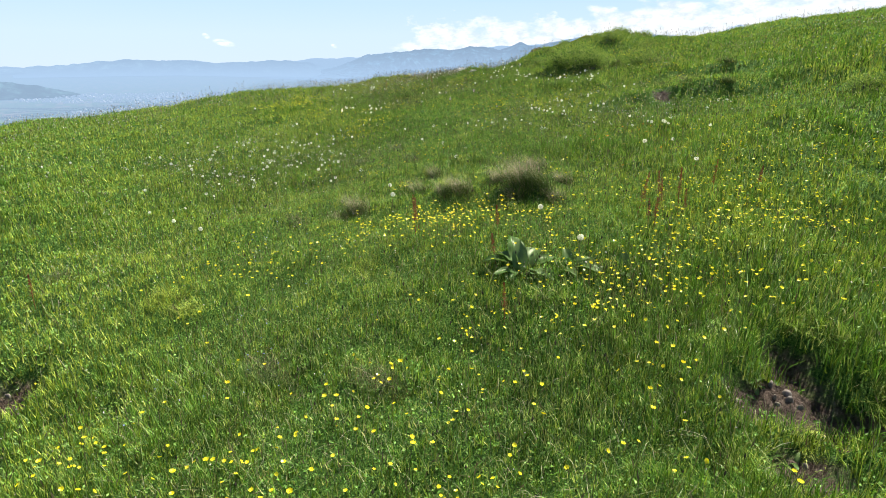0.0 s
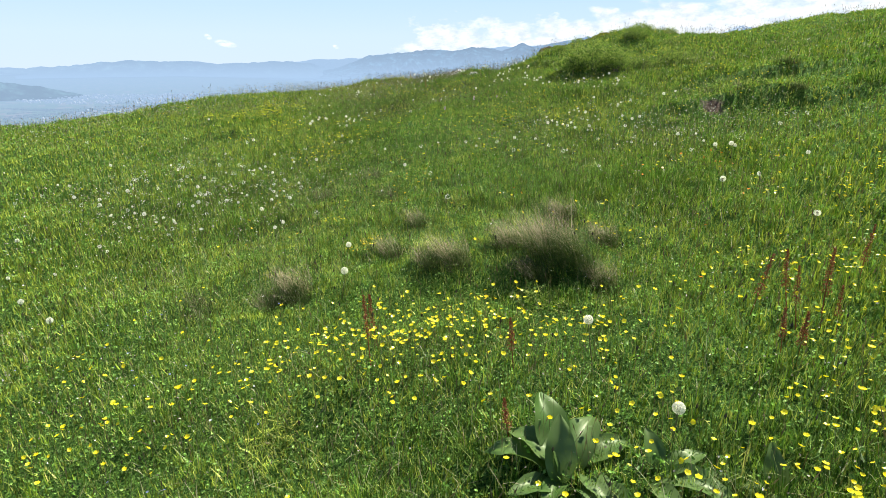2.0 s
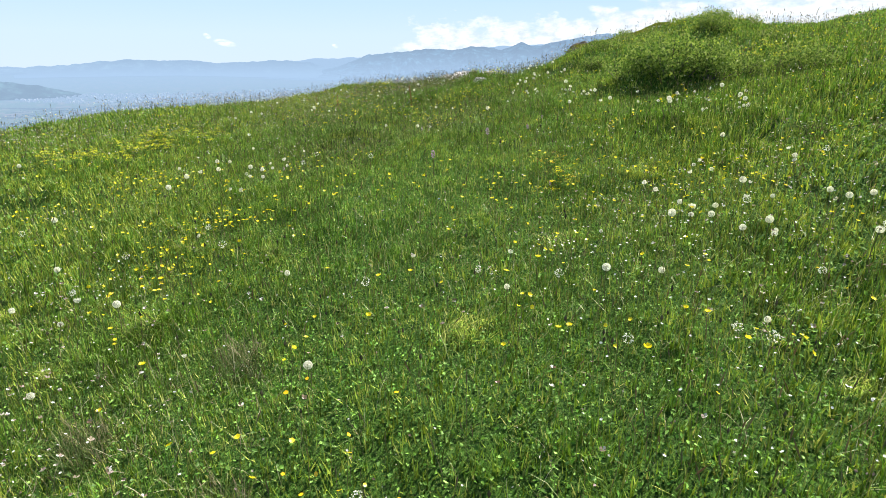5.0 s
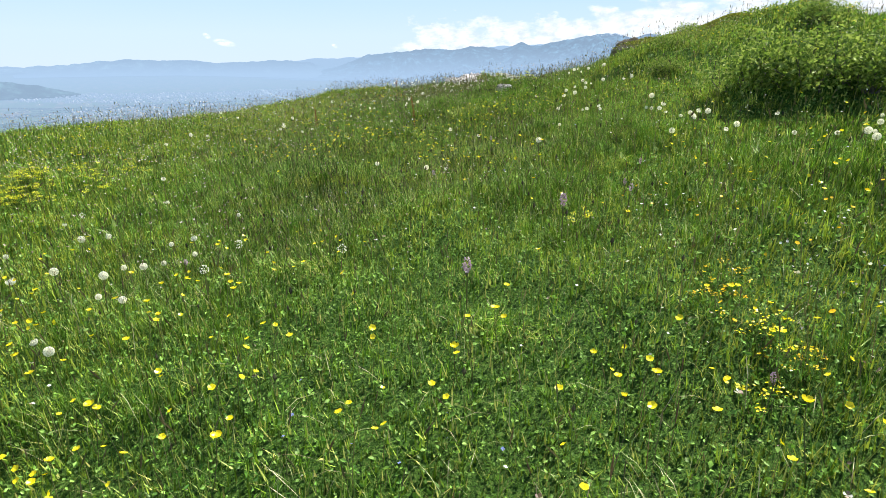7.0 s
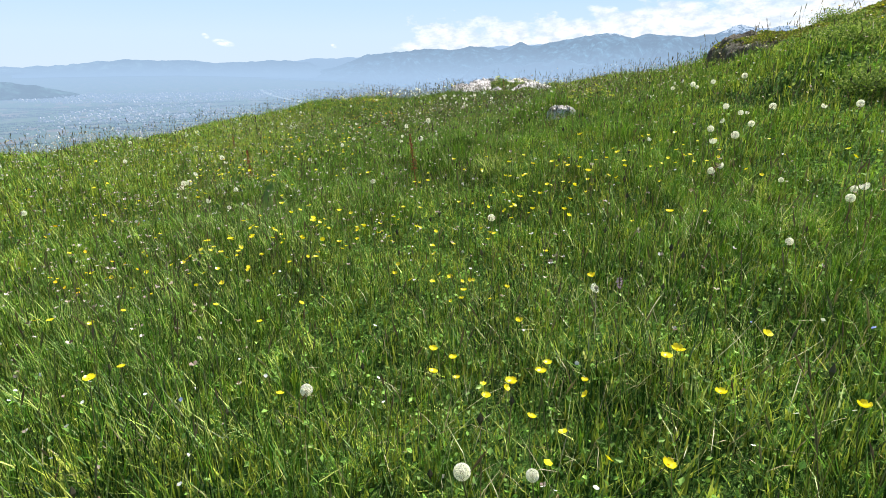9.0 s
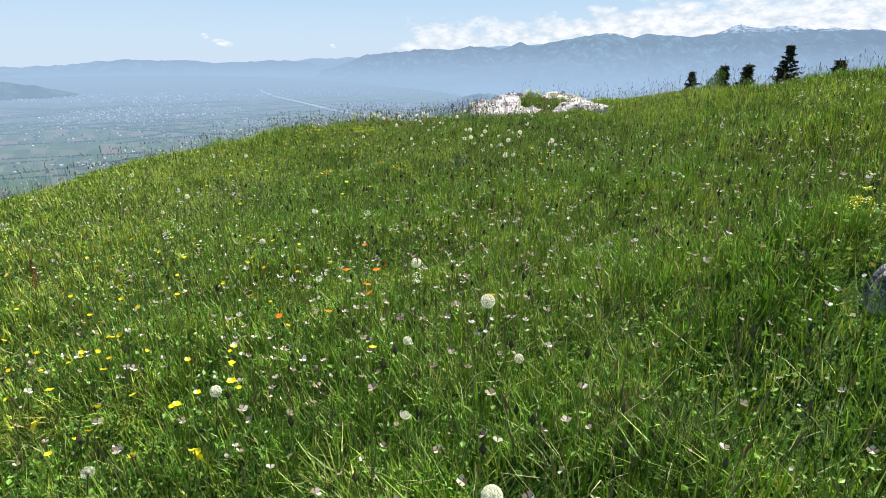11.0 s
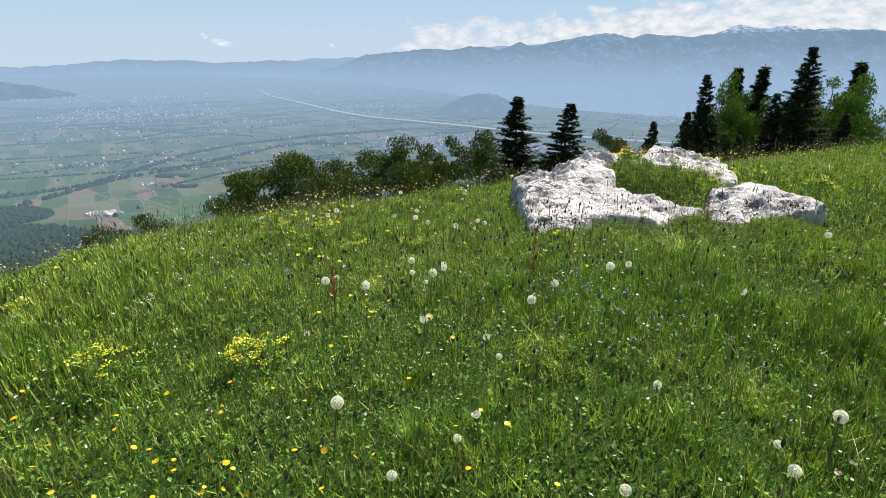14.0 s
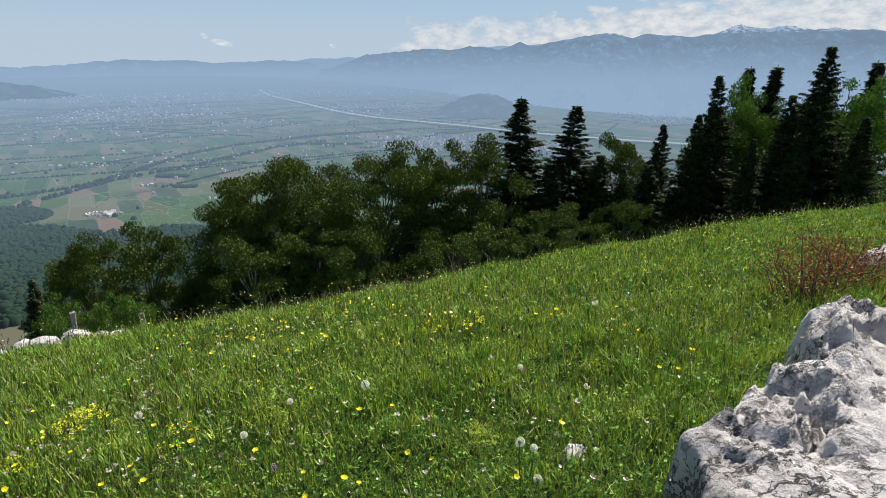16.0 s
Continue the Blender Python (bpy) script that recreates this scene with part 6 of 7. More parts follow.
CUPS = [buttercup(1, 0.15), buttercup(2, 0.175, 0.6), buttercup(3, 0.13, 1.2), buttercup(4, 0.16, 0.8)]
places = CUPS_A + CUPS_B + CUPS_C
settle(CUPS, places, 0.03, (0.9, 1.2), 9, 14)
g = np.random.RandomState(23)
for px, py in places:
    stand(CUPS[int(g.randint(4))], px + g.normal() * 0.09, py + g.normal() * 0.09, g.uniform(0, 360), g.uniform(0.75, 1.0), g.uniform(-14, 14))


# the many other small flowers, past counting
def flower_stuff(name, xy, heights, size, material, label, category, petals=5, cup=0.35, stems=True):
    g = np.random.RandomState(len(name) * 7 + len(xy))
    n = len(xy)
    x, y = xy[:, 0], xy[:, 1]
    z = ground_at(x, y)
    top = np.stack([x + g.normal(size=n) * 0.02, y + g.normal(size=n) * 0.02, z + heights], 1)
    V, F, base = [], [], 0
    tilt = g.normal(size=(n, 3)) * 0.35 + np.array([0, 0, 1.0])
    tilt /= np.linalg.norm(tilt, axis=1, keepdims=True)
    A = np.cross(tilt, g.normal(size=(n, 3)))
    A /= np.linalg.norm(A, axis=1, keepdims=True)
    B = np.cross(tilt, A)
    s = (size * g.uniform(0.75, 1.25, n))[:, None]
    for k in range(petals):
        a = k * 2 * np.pi / petals
        d, e = A * math.cos(a) + B * math.sin(a), -A * math.sin(a) + B * math.cos(a)
        V.append(np.stack([top, top + (d * 0.75 - e * 0.52) * s + tilt * s * cup * 0.7, top + d * s * 1.05 + tilt * s * cup, top + (d * 0.75 + e * 0.52) * s + tilt * s * cup * 0.7], 1).reshape(-1, 3))
        i = np.arange(n)[:, None] * 4 + base
        F.append(np.concatenate([i + [0, 1, 2], i + [0, 2, 3]], 1).reshape(-1, 3))
        base += 4 * n
    me = mesh_of(name, np.concatenate(V), np.concatenate(F), [material])
    tagged(new(name, me), label, category, kind="stuff")
    if stems:
        foot = np.stack([x, y, z - 0.01], 1)
        w = np.stack([np.cos(g.uniform(0, 6.3, n)), np.sin(g.uniform(0, 6.3, n)), np.zeros(n)], 1) * 0.0011
        V = np.stack([foot - w, foot + w, top], 1).reshape(-1, 3)
        tagged(new(name + "_stems", mesh_of(name + "_stems", V, np.arange(3 * n).reshape(n, 3), [STEM])), "thin green flower stems among the grass", "stems", kind="stuff")


def drifts(n, seed, patches, area, even):
    """Places in patches (x, y, rx, ry, share) and some evenly."""
    g = np.random.RandomState(seed)
    share = np.array([p[4] for p in patches], float)
    k = g.choice(len(patches), int(n * (1 - even)), p=share / share.sum())
    P = np.array(patches)[k]
    a = np.stack([P[:, 0] + P[:, 2] * g.normal(size=len(k)), P[:, 1] + P[:, 3] * g.normal(size=len(k))], 1)
    m = n - len(k)
    b = np.stack([g.uniform(area[0], area[1], m), g.uniform(area[2], area[3], m)], 1)
    q = np.concatenate([a, b])
    mates = g.randint(0, len(q), len(q))                       # most stand together in small companies
    near = (g.uniform(size=len(q)) < 0.7)[:, None]
    q = np.where(near, q[mates // 7] + g.normal(size=q.shape) * 0.11, q)
    return q[~bare(q[:, 0], q[:, 1])]


cup_patches = [(0.12, 3.42, 0.30, 0.10, 8), (1.9, 3.45, 0.45, 0.35, 8), (2.6, 4.6, 0.7, 0.7, 6), (1.1, 2.75, 0.30, 0.25, 4), (0.8, 2.35, 0.3, 0.2, 3), (-0.9, 3.2, 0.4, 0.3, 2), (-0.6, 1.6, 0.6, 0.3, 3), (0.5, 6.8, 0.4, 0.4, 0.8), (-0.95, 7.4, 0.3, 0.3, 3), (1.45, 7.35, 0.4, 0.2, 1.5), (0.65, 7.7, 0.2, 0.2, 0.5), (-0.65, 10.6, 0.35, 0.15, 2), (0.65, 10.9, 0.3, 0.15, 1.2)]
cup_patches += [(-1.3, 8.2, 0.5, 0.5, 3), (2.6, 8.5, 0.8, 0.7, 5), (-3.2, 8.8, 1.2, 0.8, 4), (0.3, 10.2, 0.6, 0.5, 0.6), (-1.2, 12.2, 0.4, 0.5, 2), (4.2, 11.3, 0.9, 0.6, 5), (-4.5, 11.5, 1.6, 0.8, 5), (-1.5, 19.3, 1.0, 0.7, 2.2),
               (1.5, 22.0, 1.8, 0.9, 2.5), (3.6, 21.0, 0.9, 0.7, 4), (-3.5, 17.6, 0.7, 1.0, 2), (7, 13, 2.5, 2.0, 6), (5.5, 7.5, 1.4, 1.4, 5)]
q = drifts(4400, 31, cup_patches, (-7, 7, 1.2, 24), 0.26)
flower_stuff("buttercup_drift", q, np.random.RandomState(1).uniform(0.09, 0.17, len(q)), 0.0070, YELLOW, "scattered yellow buttercups all over the meadow", "buttercups", 5, 0.45)
q = drifts(560, 32, [(-0.4, 5.6, 0.5, 0.4, 2), (1.0, 8.1, 0.3, 0.3, 2), (-0.9, 15.8, 0.5, 0.5, 4), (-1.3, 12.5, 0.3, 0.3, 2), (-0.8, 20.3, 0.6, 0.5, 3), (-1.5, 10.6, 0.5, 0.5, 1)], (-4, 4, 2, 22), 0.25)
flower_stuff("hawkweed_drift", q, np.random.RandomState(2).uniform(0.10, 0.22, len(q)), 0.0056, GOLD, "small orange-yellow hawkweeds among the grass", "hawkweed", 6, 0.1)
q = drifts(46, 33, [(1.6, 4.9, 0.5, 0.5, 2), (0.9, 9.0, 0.8, 0.8, 1), (0.3, 11.5, 0.6, 0.6, 1)], (-2, 3, 4, 20), 0.3)
flower_stuff("orange_hawkweed", q, np.random.RandomState(3).uniform(0.14, 0.24, len(q)), 0.0075, ORANGE, "few deep orange hawkweeds in the grass", "hawkweed", 8, 0.05)
q = drifts(520, 34, [(0.15, 16.7, 0.3, 0.2, 10), (0.6, 18.0, 0.3, 0.15, 2), (-1.0, 3.5, 0.3, 0.3, 1), (-0.9, 2.3, 0.3, 0.2, 1), (-0.7, 11.6, 0.3, 0.3, 1), (0.5, 9.5, 1, 1, 1)], (-3, 3, 2, 19), 0.15)
flower_stuff("speedwell_drift", q, np.random.RandomState(4).uniform(0.07, 0.14, len(q)), 0.0034, BLUE, "tiny blue speedwell flowers low in the grass", "speedwell", 4, 0.1)
q = drifts(4800, 35, [(-2.0, 6.1, 0.8, 0.6, 6), (1.7, 6.7, 0.8, 0.5, 5), (-3.0, 10.5, 1.5, 1.2, 4), (0, 16, 1.5, 1.5, 4), (-1.5, 9, 1.5, 2, 2), (1.0, 14.5, 1.5, 1.5, 3), (-2.5, 12.5, 1.5, 1.5, 3), (1.8, 8.0, 0.8, 1.0, 2)], (-7, 6, 2.5, 23), 0.5)
flower_stuff("small_white_flowers", q, np.random.RandomState(5).uniform(0.08, 0.26, len(q)), 0.0034, WHITE, "tiny white flowers and buds dotting the meadow", "flowers", 5, 0.3)


q = drifts(6200, 36, [(-2.6, 11.0, 1.4, 1.2, 5), (-0.7, 12.4, 0.9, 1.0, 4), (-4.5, 9.5, 1.4, 1.2, 3), (0.9, 13.6, 1.0, 0.8, 2), (-2.0, 6.2, 0.7, 0.5, 3), (1.8, 6.9, 0.8, 0.5, 2), (-1.2, 18.6, 0.9, 0.8, 2)], (-6, 3, 5, 20), 0.15)
flower_stuff("withered_drift", q, np.random.RandomState(6).uniform(0.10, 0.24, len(q)), 0.0062, SPECK, "pale and reddish withered heads crowding the brow", "seed heads", 4, 0.6)


# withered heads, buds and seed fluff on thin stems all over the meadow
g = np.random.RandomState(66)
x, y = scatter(24000, g, lambda x, y: grass_weight(x, y) ** 0.75 * np.clip(0.45 + 0.8 * vnoise(x * 0.9, y * 0.9, 0, 67) + 0.35 * (x < -1.2), 0.05, 1))
n = len(x)
V, F = blades(x, y, ground_at(x, y), g.uniform(0.07, 0.21, n), 0.0010 * grown(x, y, 0.5), g.uniform(0, 6.3, n), np.abs(g.normal(size=n)) * 0.15, g.uniform(0, 0.4, n), 0.6)
C = V.reshape(-1, 4, 3)[:, 3]
V2, F2 = leaves_at(C, 0.0058 * grown(x, y, 0.55) * g.uniform(0.6, 1.5, n), g, 0.3, 0.8)
tagged(new("seed_head_stems", mesh_of("seed_head_stems", V, F, [STEM])), "thin stems among the meadow grass", "stems", kind="stuff")
tagged(new("small_seed_heads", mesh_of("small_seed_heads", V2, F2, [SPECK])), "small pale and brown seed heads dotting the meadow", "seed heads", kind="stuff")


# tall grass culms and plantain heads
def culms(count, seed, weight, lo, hi, name, label):
    g = np.random.RandomState(seed)
    x, y = scatter(count, g, weight)
    n = len(x)
    far = (seen_from(x, y) / 1.25) ** 0.45
    L = g.uniform(lo, hi, n)
    yaw, lean = g.uniform(0, 6.3, n), np.abs(g.normal(size=n)) * 0.16
    z = ground_at(x, y)
    V, F = blades(x, y, z, L, 0.0011 * far, yaw, lean, g.uniform(0, 0.5, n), 0.7)
    tips = V.reshape(-1, 4, 3)[:, 3]
    d = tips - V.reshape(-1, 4, 3)[:, 1]
    d /= np.linalg.norm(d, axis=1, keepdims=True)
    s = np.cross(d, g.normal(size=(n, 3)))
    s /= np.linalg.norm(s, axis=1, keepdims=True)
    h, w = (L * 0.17)[:, None], (0.0019 * far)[:, None]
    E = []
    for sd in (s, np.cross(d, s)):
        E.append(np.stack([tips - d * h, tips - d * h * 0.45 + sd * w, tips + d * h * 0.12, tips - d * h * 0.45 - sd * w], 1).reshape(-1, 3))
    V2 = np.concatenate(E)
    i = np.arange(2 * n)[:, None] * 4
    F2 = np.concatenate([i + [0, 1, 2], i + [0, 2, 3]], 1).reshape(-1, 3) + len(V)
    tagged(new(name, mesh_of(name, np.concatenate([V, V2]), np.concatenate([F, F2]), [CULM])), label, "grass", kind="stuff")


culms(15000, 61, lambda x, y: grass_weight(x, y) * np.clip(0.25 + 0.9 * lushness(x, y), 0, 1), 0.14, 0.27, "seeding_grass", "thin brownish seeding grass stalks above the meadow")

g = np.random.RandomState(63)
x, y = scatter(3000, g, lambda x, y: grass_weight(x, y) * (0.15 + 0.85 * np.exp(-((x - 0.1) / 2.2) ** 2 - ((y - 15.6) / 3.2) ** 2)))
n = len(x)
H_ = g.uniform(0.11, 0.22, n)
z = ground_at(x, y)
V, F = blades(x, y, z, H_, np.full(n, 0.0016), g.uniform(0, 6.3, n), np.abs(g.normal(size=n)) * 0.12, g.uniform(0, 0.3, n), 0.6)
tips = V.reshape(-1, 4, 3)[:, 3]
octa = np.array([(0, 0, -1), (1, 0, 0), (0, 1, 0), (-1, 0, 0), (0, -1, 0), (0, 0, 1.0)]) * np.array([0.0036, 0.0036, 0.0085])
O = (tips[:, None] + octa[None] * g.uniform(0.8, 1.5, n)[:, None, None]).reshape(-1, 3)
f8 = np.array([(0, 2, 1), (0, 3, 2), (0, 4, 3), (0, 1, 4), (5, 1, 2), (5, 2, 3), (5, 3, 4), (5, 4, 1)])
F2 = (np.arange(n)[:, None, None] * 6 + f8[None]).reshape(-1, 3) + len(V)
tagged(new("plantain_stalks", mesh_of("plantain_stalks", V, F, [STEM])), "thin green plantain stalks in the grass", "plantain", kind="stuff")
tagged(new("plantain_heads", mesh_of("plantain_heads", O, F2 - len(V), [HEAD])), "dark brown plantain heads on thin stalks", "plantain", kind="stuff")


# grass tussocks: a green heart and a mop of bleached straw combed over to one side
def tussock(seed, radius, height, n_green, n_dry, lay, green=None, label="shaggy grass tussock with dull dry straw on green turf"):
    g = np.random.RandomState(seed)
    thing = new("grass_tussock")
    for name, n, mat, w, hh in (("green_tuft", n_green, green or SEDGE, 0.0026 if green else 0.0019, 0.8), ("dry_tuft", n_dry, STRAW, 0.0013, 1.0)):
        if not n:
            continue
        r, a = radius * np.sqrt(g.uniform(size=n)), g.uniform(0, 6.3, n)
        u, v = r * np.cos(a), r * np.sin(a) * 0.6
        if mat is STRAW:
            lock = g.randint(0, 16, n)                     # blades hang together in locks
            ca, cr = g.uniform(0, 6.3, 16), radius * 0.75 * np.sqrt(g.uniform(size=16))
            u = cr[lock] * np.cos(ca[lock]) + g.normal(size=n) * radius * 0.07
            v = 0.6 * cr[lock] * np.sin(ca[lock]) + g.normal(size=n) * radius * 0.06
            yaw = lay + g.normal(size=16)[lock] * 0.38 + g.normal(size=n) * 0.22
            lean = 0.30 + 0.28 * g.uniform(size=16)[lock] + np.abs(g.normal(size=n)) * 0.16
            bend = g.uniform(0.1, 0.8, n) + 0.3 * g.uniform(size=16)[lock]
        else:
            yaw = np.where(g.uniform(size=n) < 0.6, lay + g.normal(size=n) * 0.6, a + g.normal(size=n) * 0.6)
            lean, bend = 0.10 + 0.40 * r / radius + np.abs(g.normal(size=n)) * 0.20, g.uniform(0.2, 1.2, n)
        c, s = math.cos(lay), math.sin(lay)
        L = height * hh * g.uniform(0.35, 1.2, n)
        V, F = blades(u * c - v * s, u * s + v * c, np.full(n, -0.02), L, np.full(n, w) * g.uniform(0.6, 1.4, n), yaw, lean, bend, 0.5)
        part_of(name, mesh_of(name, V, F, [mat]), thing, "dull straw-coloured dry blades" if mat is STRAW else "")
    return tagged(thing, label, "tussock", "grass tussocks")


TUFTS = [tussock(1, 0.20, 0.32, 1500, 1000, 2.35), tussock(2, 0.12, 0.23, 800, 420, 2.45), tussock(3, 0.10, 0.17, 700, 220, 2.2), tussock(4, 0.14, 0.15, 900, 110, 2.2)]
first = set()
for px, py, k in TUSSOCKS_AND_SHADE_TUFTS:
    if k in first:
        stand(TUFTS[k], px, py, g.uniform(-25, 25), g.uniform(0.85, 1.1), 0, 0.01)
    else:
        first.add(k)
        TUFTS[k].matrix_basis = pose(px, py, float(ground_at(px, py)) - 0.01)


CLUMPS = [tussock(7, 0.16, 0.20, 420, 0, 2.3, TURF, "thick clump of tall green grass in the meadow"), tussock(8, 0.13, 0.17, 320, 0, 2.0, TURF, "thick clump of tall green grass in the meadow"), tussock(9, 0.19, 0.17, 420, 20, 2.6, TURF, "thick clump of tall green grass in the meadow")]
spots = [(1.72, 1.88), (1.60, 1.62), (1.52, 2.10), (1.62, 1.78), (0.95, 1.55), (1.22, 1.58), (1.2, 2.12), (0.62, 2.55), (-0.7, 2.2), (-1.1, 4.6), (0.2, 5.4), (1.3, 6.1), (-0.6, 7.3), (0.75, 7.2), (-0.2, 9.4), (0.9, 10.4), (-0.9, 12.6), (0.3, 13.4), (0.8, 15.2), (0.4, 16.4), (-0.6, 17.6), (-1.1, 18.7), (0.35, 20.1), (0.1, 19.6), (0.9, 20.6), (-0.05, 18.2)]
g = np.random.RandomState(77)
for _ in range(70):
    y = g.uniform(2.0, 20.5)
    x = g.uniform(-1, 1) * (1.2 + 0.25 * abs(y - 9) ** 0.7) * 1.6
    if not bare(np.array([x]), np.array([y]))[0]:
        spots.append((x, y))
settle(CLUMPS, spots, 0.02, (0.5, 1.0), 12, 4, 0.015)


# sorrel: rusty seed spikes
def sorrel(seed, height):
    g = np.random.RandomState(seed)
    thing = new("sorrel")
    (v, q), top = stalk(height, 0.08, 0.0022, 0.0012, 4, 6)
    part_of("stem", mesh_of("stem", v, q, [RUST], True), thing)
    n = 260
    t = g.uniform(0.42, 1.0, n)
    a = g.uniform(0, 6.3, n)
    r = 0.016 * (1.15 - t) * 2.2 * g.uniform(0.3, 1.0, n) * 0.75
    C = np.stack([0.08 * np.sin(t * 1.6) * height + r * np.cos(a), 0.3 * 0.08 * t ** 2 * height + r * np.sin(a), t * height], 1)
    V, F = leaves_at(C, np.full(n, 0.006), g, 0.2, 0.8)
    part_of("seed_spike", mesh_of("seed_spike", V, F, [RUST]), thing)
    return tagged(thing, "rusty red sorrel spike standing in the grass", "sorrel", "sorrel spikes")


settle([sorrel(1, 0.25), sorrel(2, 0.20), sorrel(3, 0.29)], SORREL, 0.0, (0.8, 1.15), 3, 6)


# orchids and bistort: short pink spikes
def orchid(seed):
    g = np.random.RandomState(seed)
    thing = new("orchid")
    (v, q), top = stalk(0.17, 0.05, 0.0024, 0.002, 4)
    part_of("stem", mesh_of("stem", v, q, [STEM], True), thing)
    n = 90
    t, a = g.uniform(0, 1, n), g.uniform(0, 6.3, n)
    r = 0.011 * np.sin(np.pi * (0.12 + 0.8 * (1 - t)))
    C = top + np.stack([r * np.cos(a), r * np.sin(a), (t - 0.5) * 0.045 + 0.012], 1)
    V, F = leaves_at(C, np.full(n, 0.0075), g, 0.25, 0.8)
    part_of("flower_spike", mesh_of("flower_spike", V, F, [PINK]), thing)
    return tagged(thing, "pale pink orchid spike in the short grass", "orchid", "orchids")


settle([orchid(1), orchid(2)], [(0.45, 8.52), (0.07, 8.12), (0.70, 7.64), (0.72, 8.68), (0.01, 9.52), (0.74, 8.79), (0.84, 9.07), (-0.95, 8.6), (0.35, 10.1), (1.48, 20.9), (-1.0, 17.1), (-0.9, 19.0)], 0.02, (0.5, 0.65), 4, 6)


# spurge and vetch: domed clumps of tiny flowers over fine leaves
def clump(name, seed, material, leaf, label, category, group, spread=0.08, height=0.13, heads=9, florets=20, floret=0.0062):
    g = np.random.RandomState(seed)
    thing = new(name)
    LC = []
    for k in range(heads):
        r, a = spread * math.sqrt(g.uniform()), g.uniform(0, 6.3)
        h = height * (1 - 0.35 * (r / spread) ** 2) * g.uniform(0.8, 1.1)
        top = np.array([r * math.cos(a), r * math.sin(a), h])
        foot = top * np.array([0.35, 0.35, 0])
        v, q = tubes([np.stack([foot, (foot + top) / 2 + np.array([0, 0, 0.1 * h]), top])], [[0.0014, 0.0012, 0.0009]], 3)
        part_of("stem", mesh_of("stem", v, q, [STEM], True), thing)
        C = top + g.normal(size=(florets, 3)) * np.array([0.010, 0.010, 0.003])
        V, F = leaves_at(C, floret * 1.1 * g.uniform(0.7, 1.3, len(C)), g, 0.75, 0.9)
        part_of("flower_head", mesh_of("flower_head", V, F, [material]), thing)
        LC.append(foot + (top - foot) * g.uniform(0.15, 0.9, (18, 1)) + g.normal(size=(18, 3)) * 0.010)
    LC = np.concatenate(LC)
    V, F = leaves_at(LC, 0.018 * g.uniform(0.7, 1.3, len(LC)), g, 0.45, 0.25)
    part_of("foliage", mesh_of("foliage", V, F, [leaf]), thing)
    return tagged(thing, label, category, group)


SPURGES = [clump("spurge", 1, LIME, HERB, "lime yellow spurge in flower over fine green leaves", "spurge", "spurges"), clump("spurge", 2, LIME, HERB, "lime yellow spurge in flower over fine green leaves", "spurge", "spurges", 0.11, 0.14, 13)]
spots = list(SPURGE)
for px, py in SPURGE[:7]:
    spots += [(px + 0.22 * g.normal(), py + 0.2 * g.normal()) for _ in range(4)]
spots += [(0.86, 19.02), (0.90, 19.10), (1.0, 19.0), (1.45, 18.8), (1.25, 18.65), (1.4, 18.4), (1.75, 18.35), (0.85, 19.4), (1.5, 19.15), (1.65, 18.7), (1.2, 18.45), (1.15, 18.85), (0.90, 12.95), (0.95, 12.70), (0.88, 12.45), (0.80, 12.85), (2.7, 13.6), (3.1, 13.2), (2.3, 13.9), (3.6, 13.0), (3.3, 12.3), (3.35, 10.95), (3.5, 11.1), (3.6, 10.9), (3.7, 11.2), (3.45, 10.8), (3.8, 11.0), (3.1, 11.2), (3.0, 11.4), (1.0, 18.3)]
settle(SPURGES, spots, 0.03, (0.75, 1.1), 6, 5)
VETCHES = [clump("vetch", 5, GOLD, HERB, "golden vetch in flower low in the grass", "vetch", "vetches", 0.08, 0.09, 8, 9, 0.006), clump("vetch", 6, YELLOW, HERB, "yellow vetch in flower low in the grass", "vetch", "vetches", 0.07, 0.10, 7, 8, 0.007)]
settle(VETCHES, VETCH, 0.03, (0.8, 1.1), 8, 5)


# broad-leaved plants
def big_leaf(length, width, curl, seed, pleat=0):
    """A veined leaf rising from its base and arching over."""
    g = np.random.RandomState(seed)
    n, k = 14, 9
    t, s = np.meshgrid(np.linspace(0, 1, n), np.linspace(-1, 1, k), indexing="ij")
    w = width * np.sin(np.pi * np.clip(t * 0.93 + 0.05, 0, 1)) ** 0.75 * (1 - 0.25 * t)
    ang = curl[0] + curl[1] * t
    step = length / (n - 1)
    run, rise = np.cumsum(np.cos(ang[:, 0])) * step, np.cumsum(np.sin(ang[:, 0])) * step
    wav = 0.05 * length * vnoise(t * 5, s * 2, seed, seed) * np.abs(s) + 0.16 * w * np.abs(s) ** 1.5
    if pleat:
        wav = wav + 0.10 * width * np.abs(np.sin(s * pleat))
    else:
        wav = wav - 0.012 * length * np.abs(np.sin(t * 24 - np.abs(s) * 5)) * (1 - np.abs(s) * 0.4)
    V = np.stack([run[:, None] - np.sin(ang) * wav, s * w * 0.5, rise[:, None] + np.cos(ang) * wav], -1)
    return V.reshape(-1, 3), grid_faces(n, k)


def rosette(name, leaves, seed, label, category, x, y, pleat=0, material=None):
    g = np.random.RandomState(seed)
    thing = new(name)
    for yaw, length, width, up, bend in leaves:
        v, q = big_leaf(length, width, (radians(up), radians(bend)), g.randint(99), pleat)
        c, s = math.cos(radians(yaw)), math.sin(radians(yaw))
        v = np.stack([v[:, 0] * c - v[:, 1] * s, v[:, 0] * s + v[:, 1] * c, v[:, 2]], 1) + g.normal(size=3) * np.array([0.03, 0.03, 0])
        part_of("leaf", mesh_of("leaf", v * 0.85, q, [material or BIG_LEAF], True), thing)
    thing.matrix_basis = pose(x, y, float(ground_at(x, y)) - 0.02)
    return tagged(thing, label, category, "broad-leaved plants")


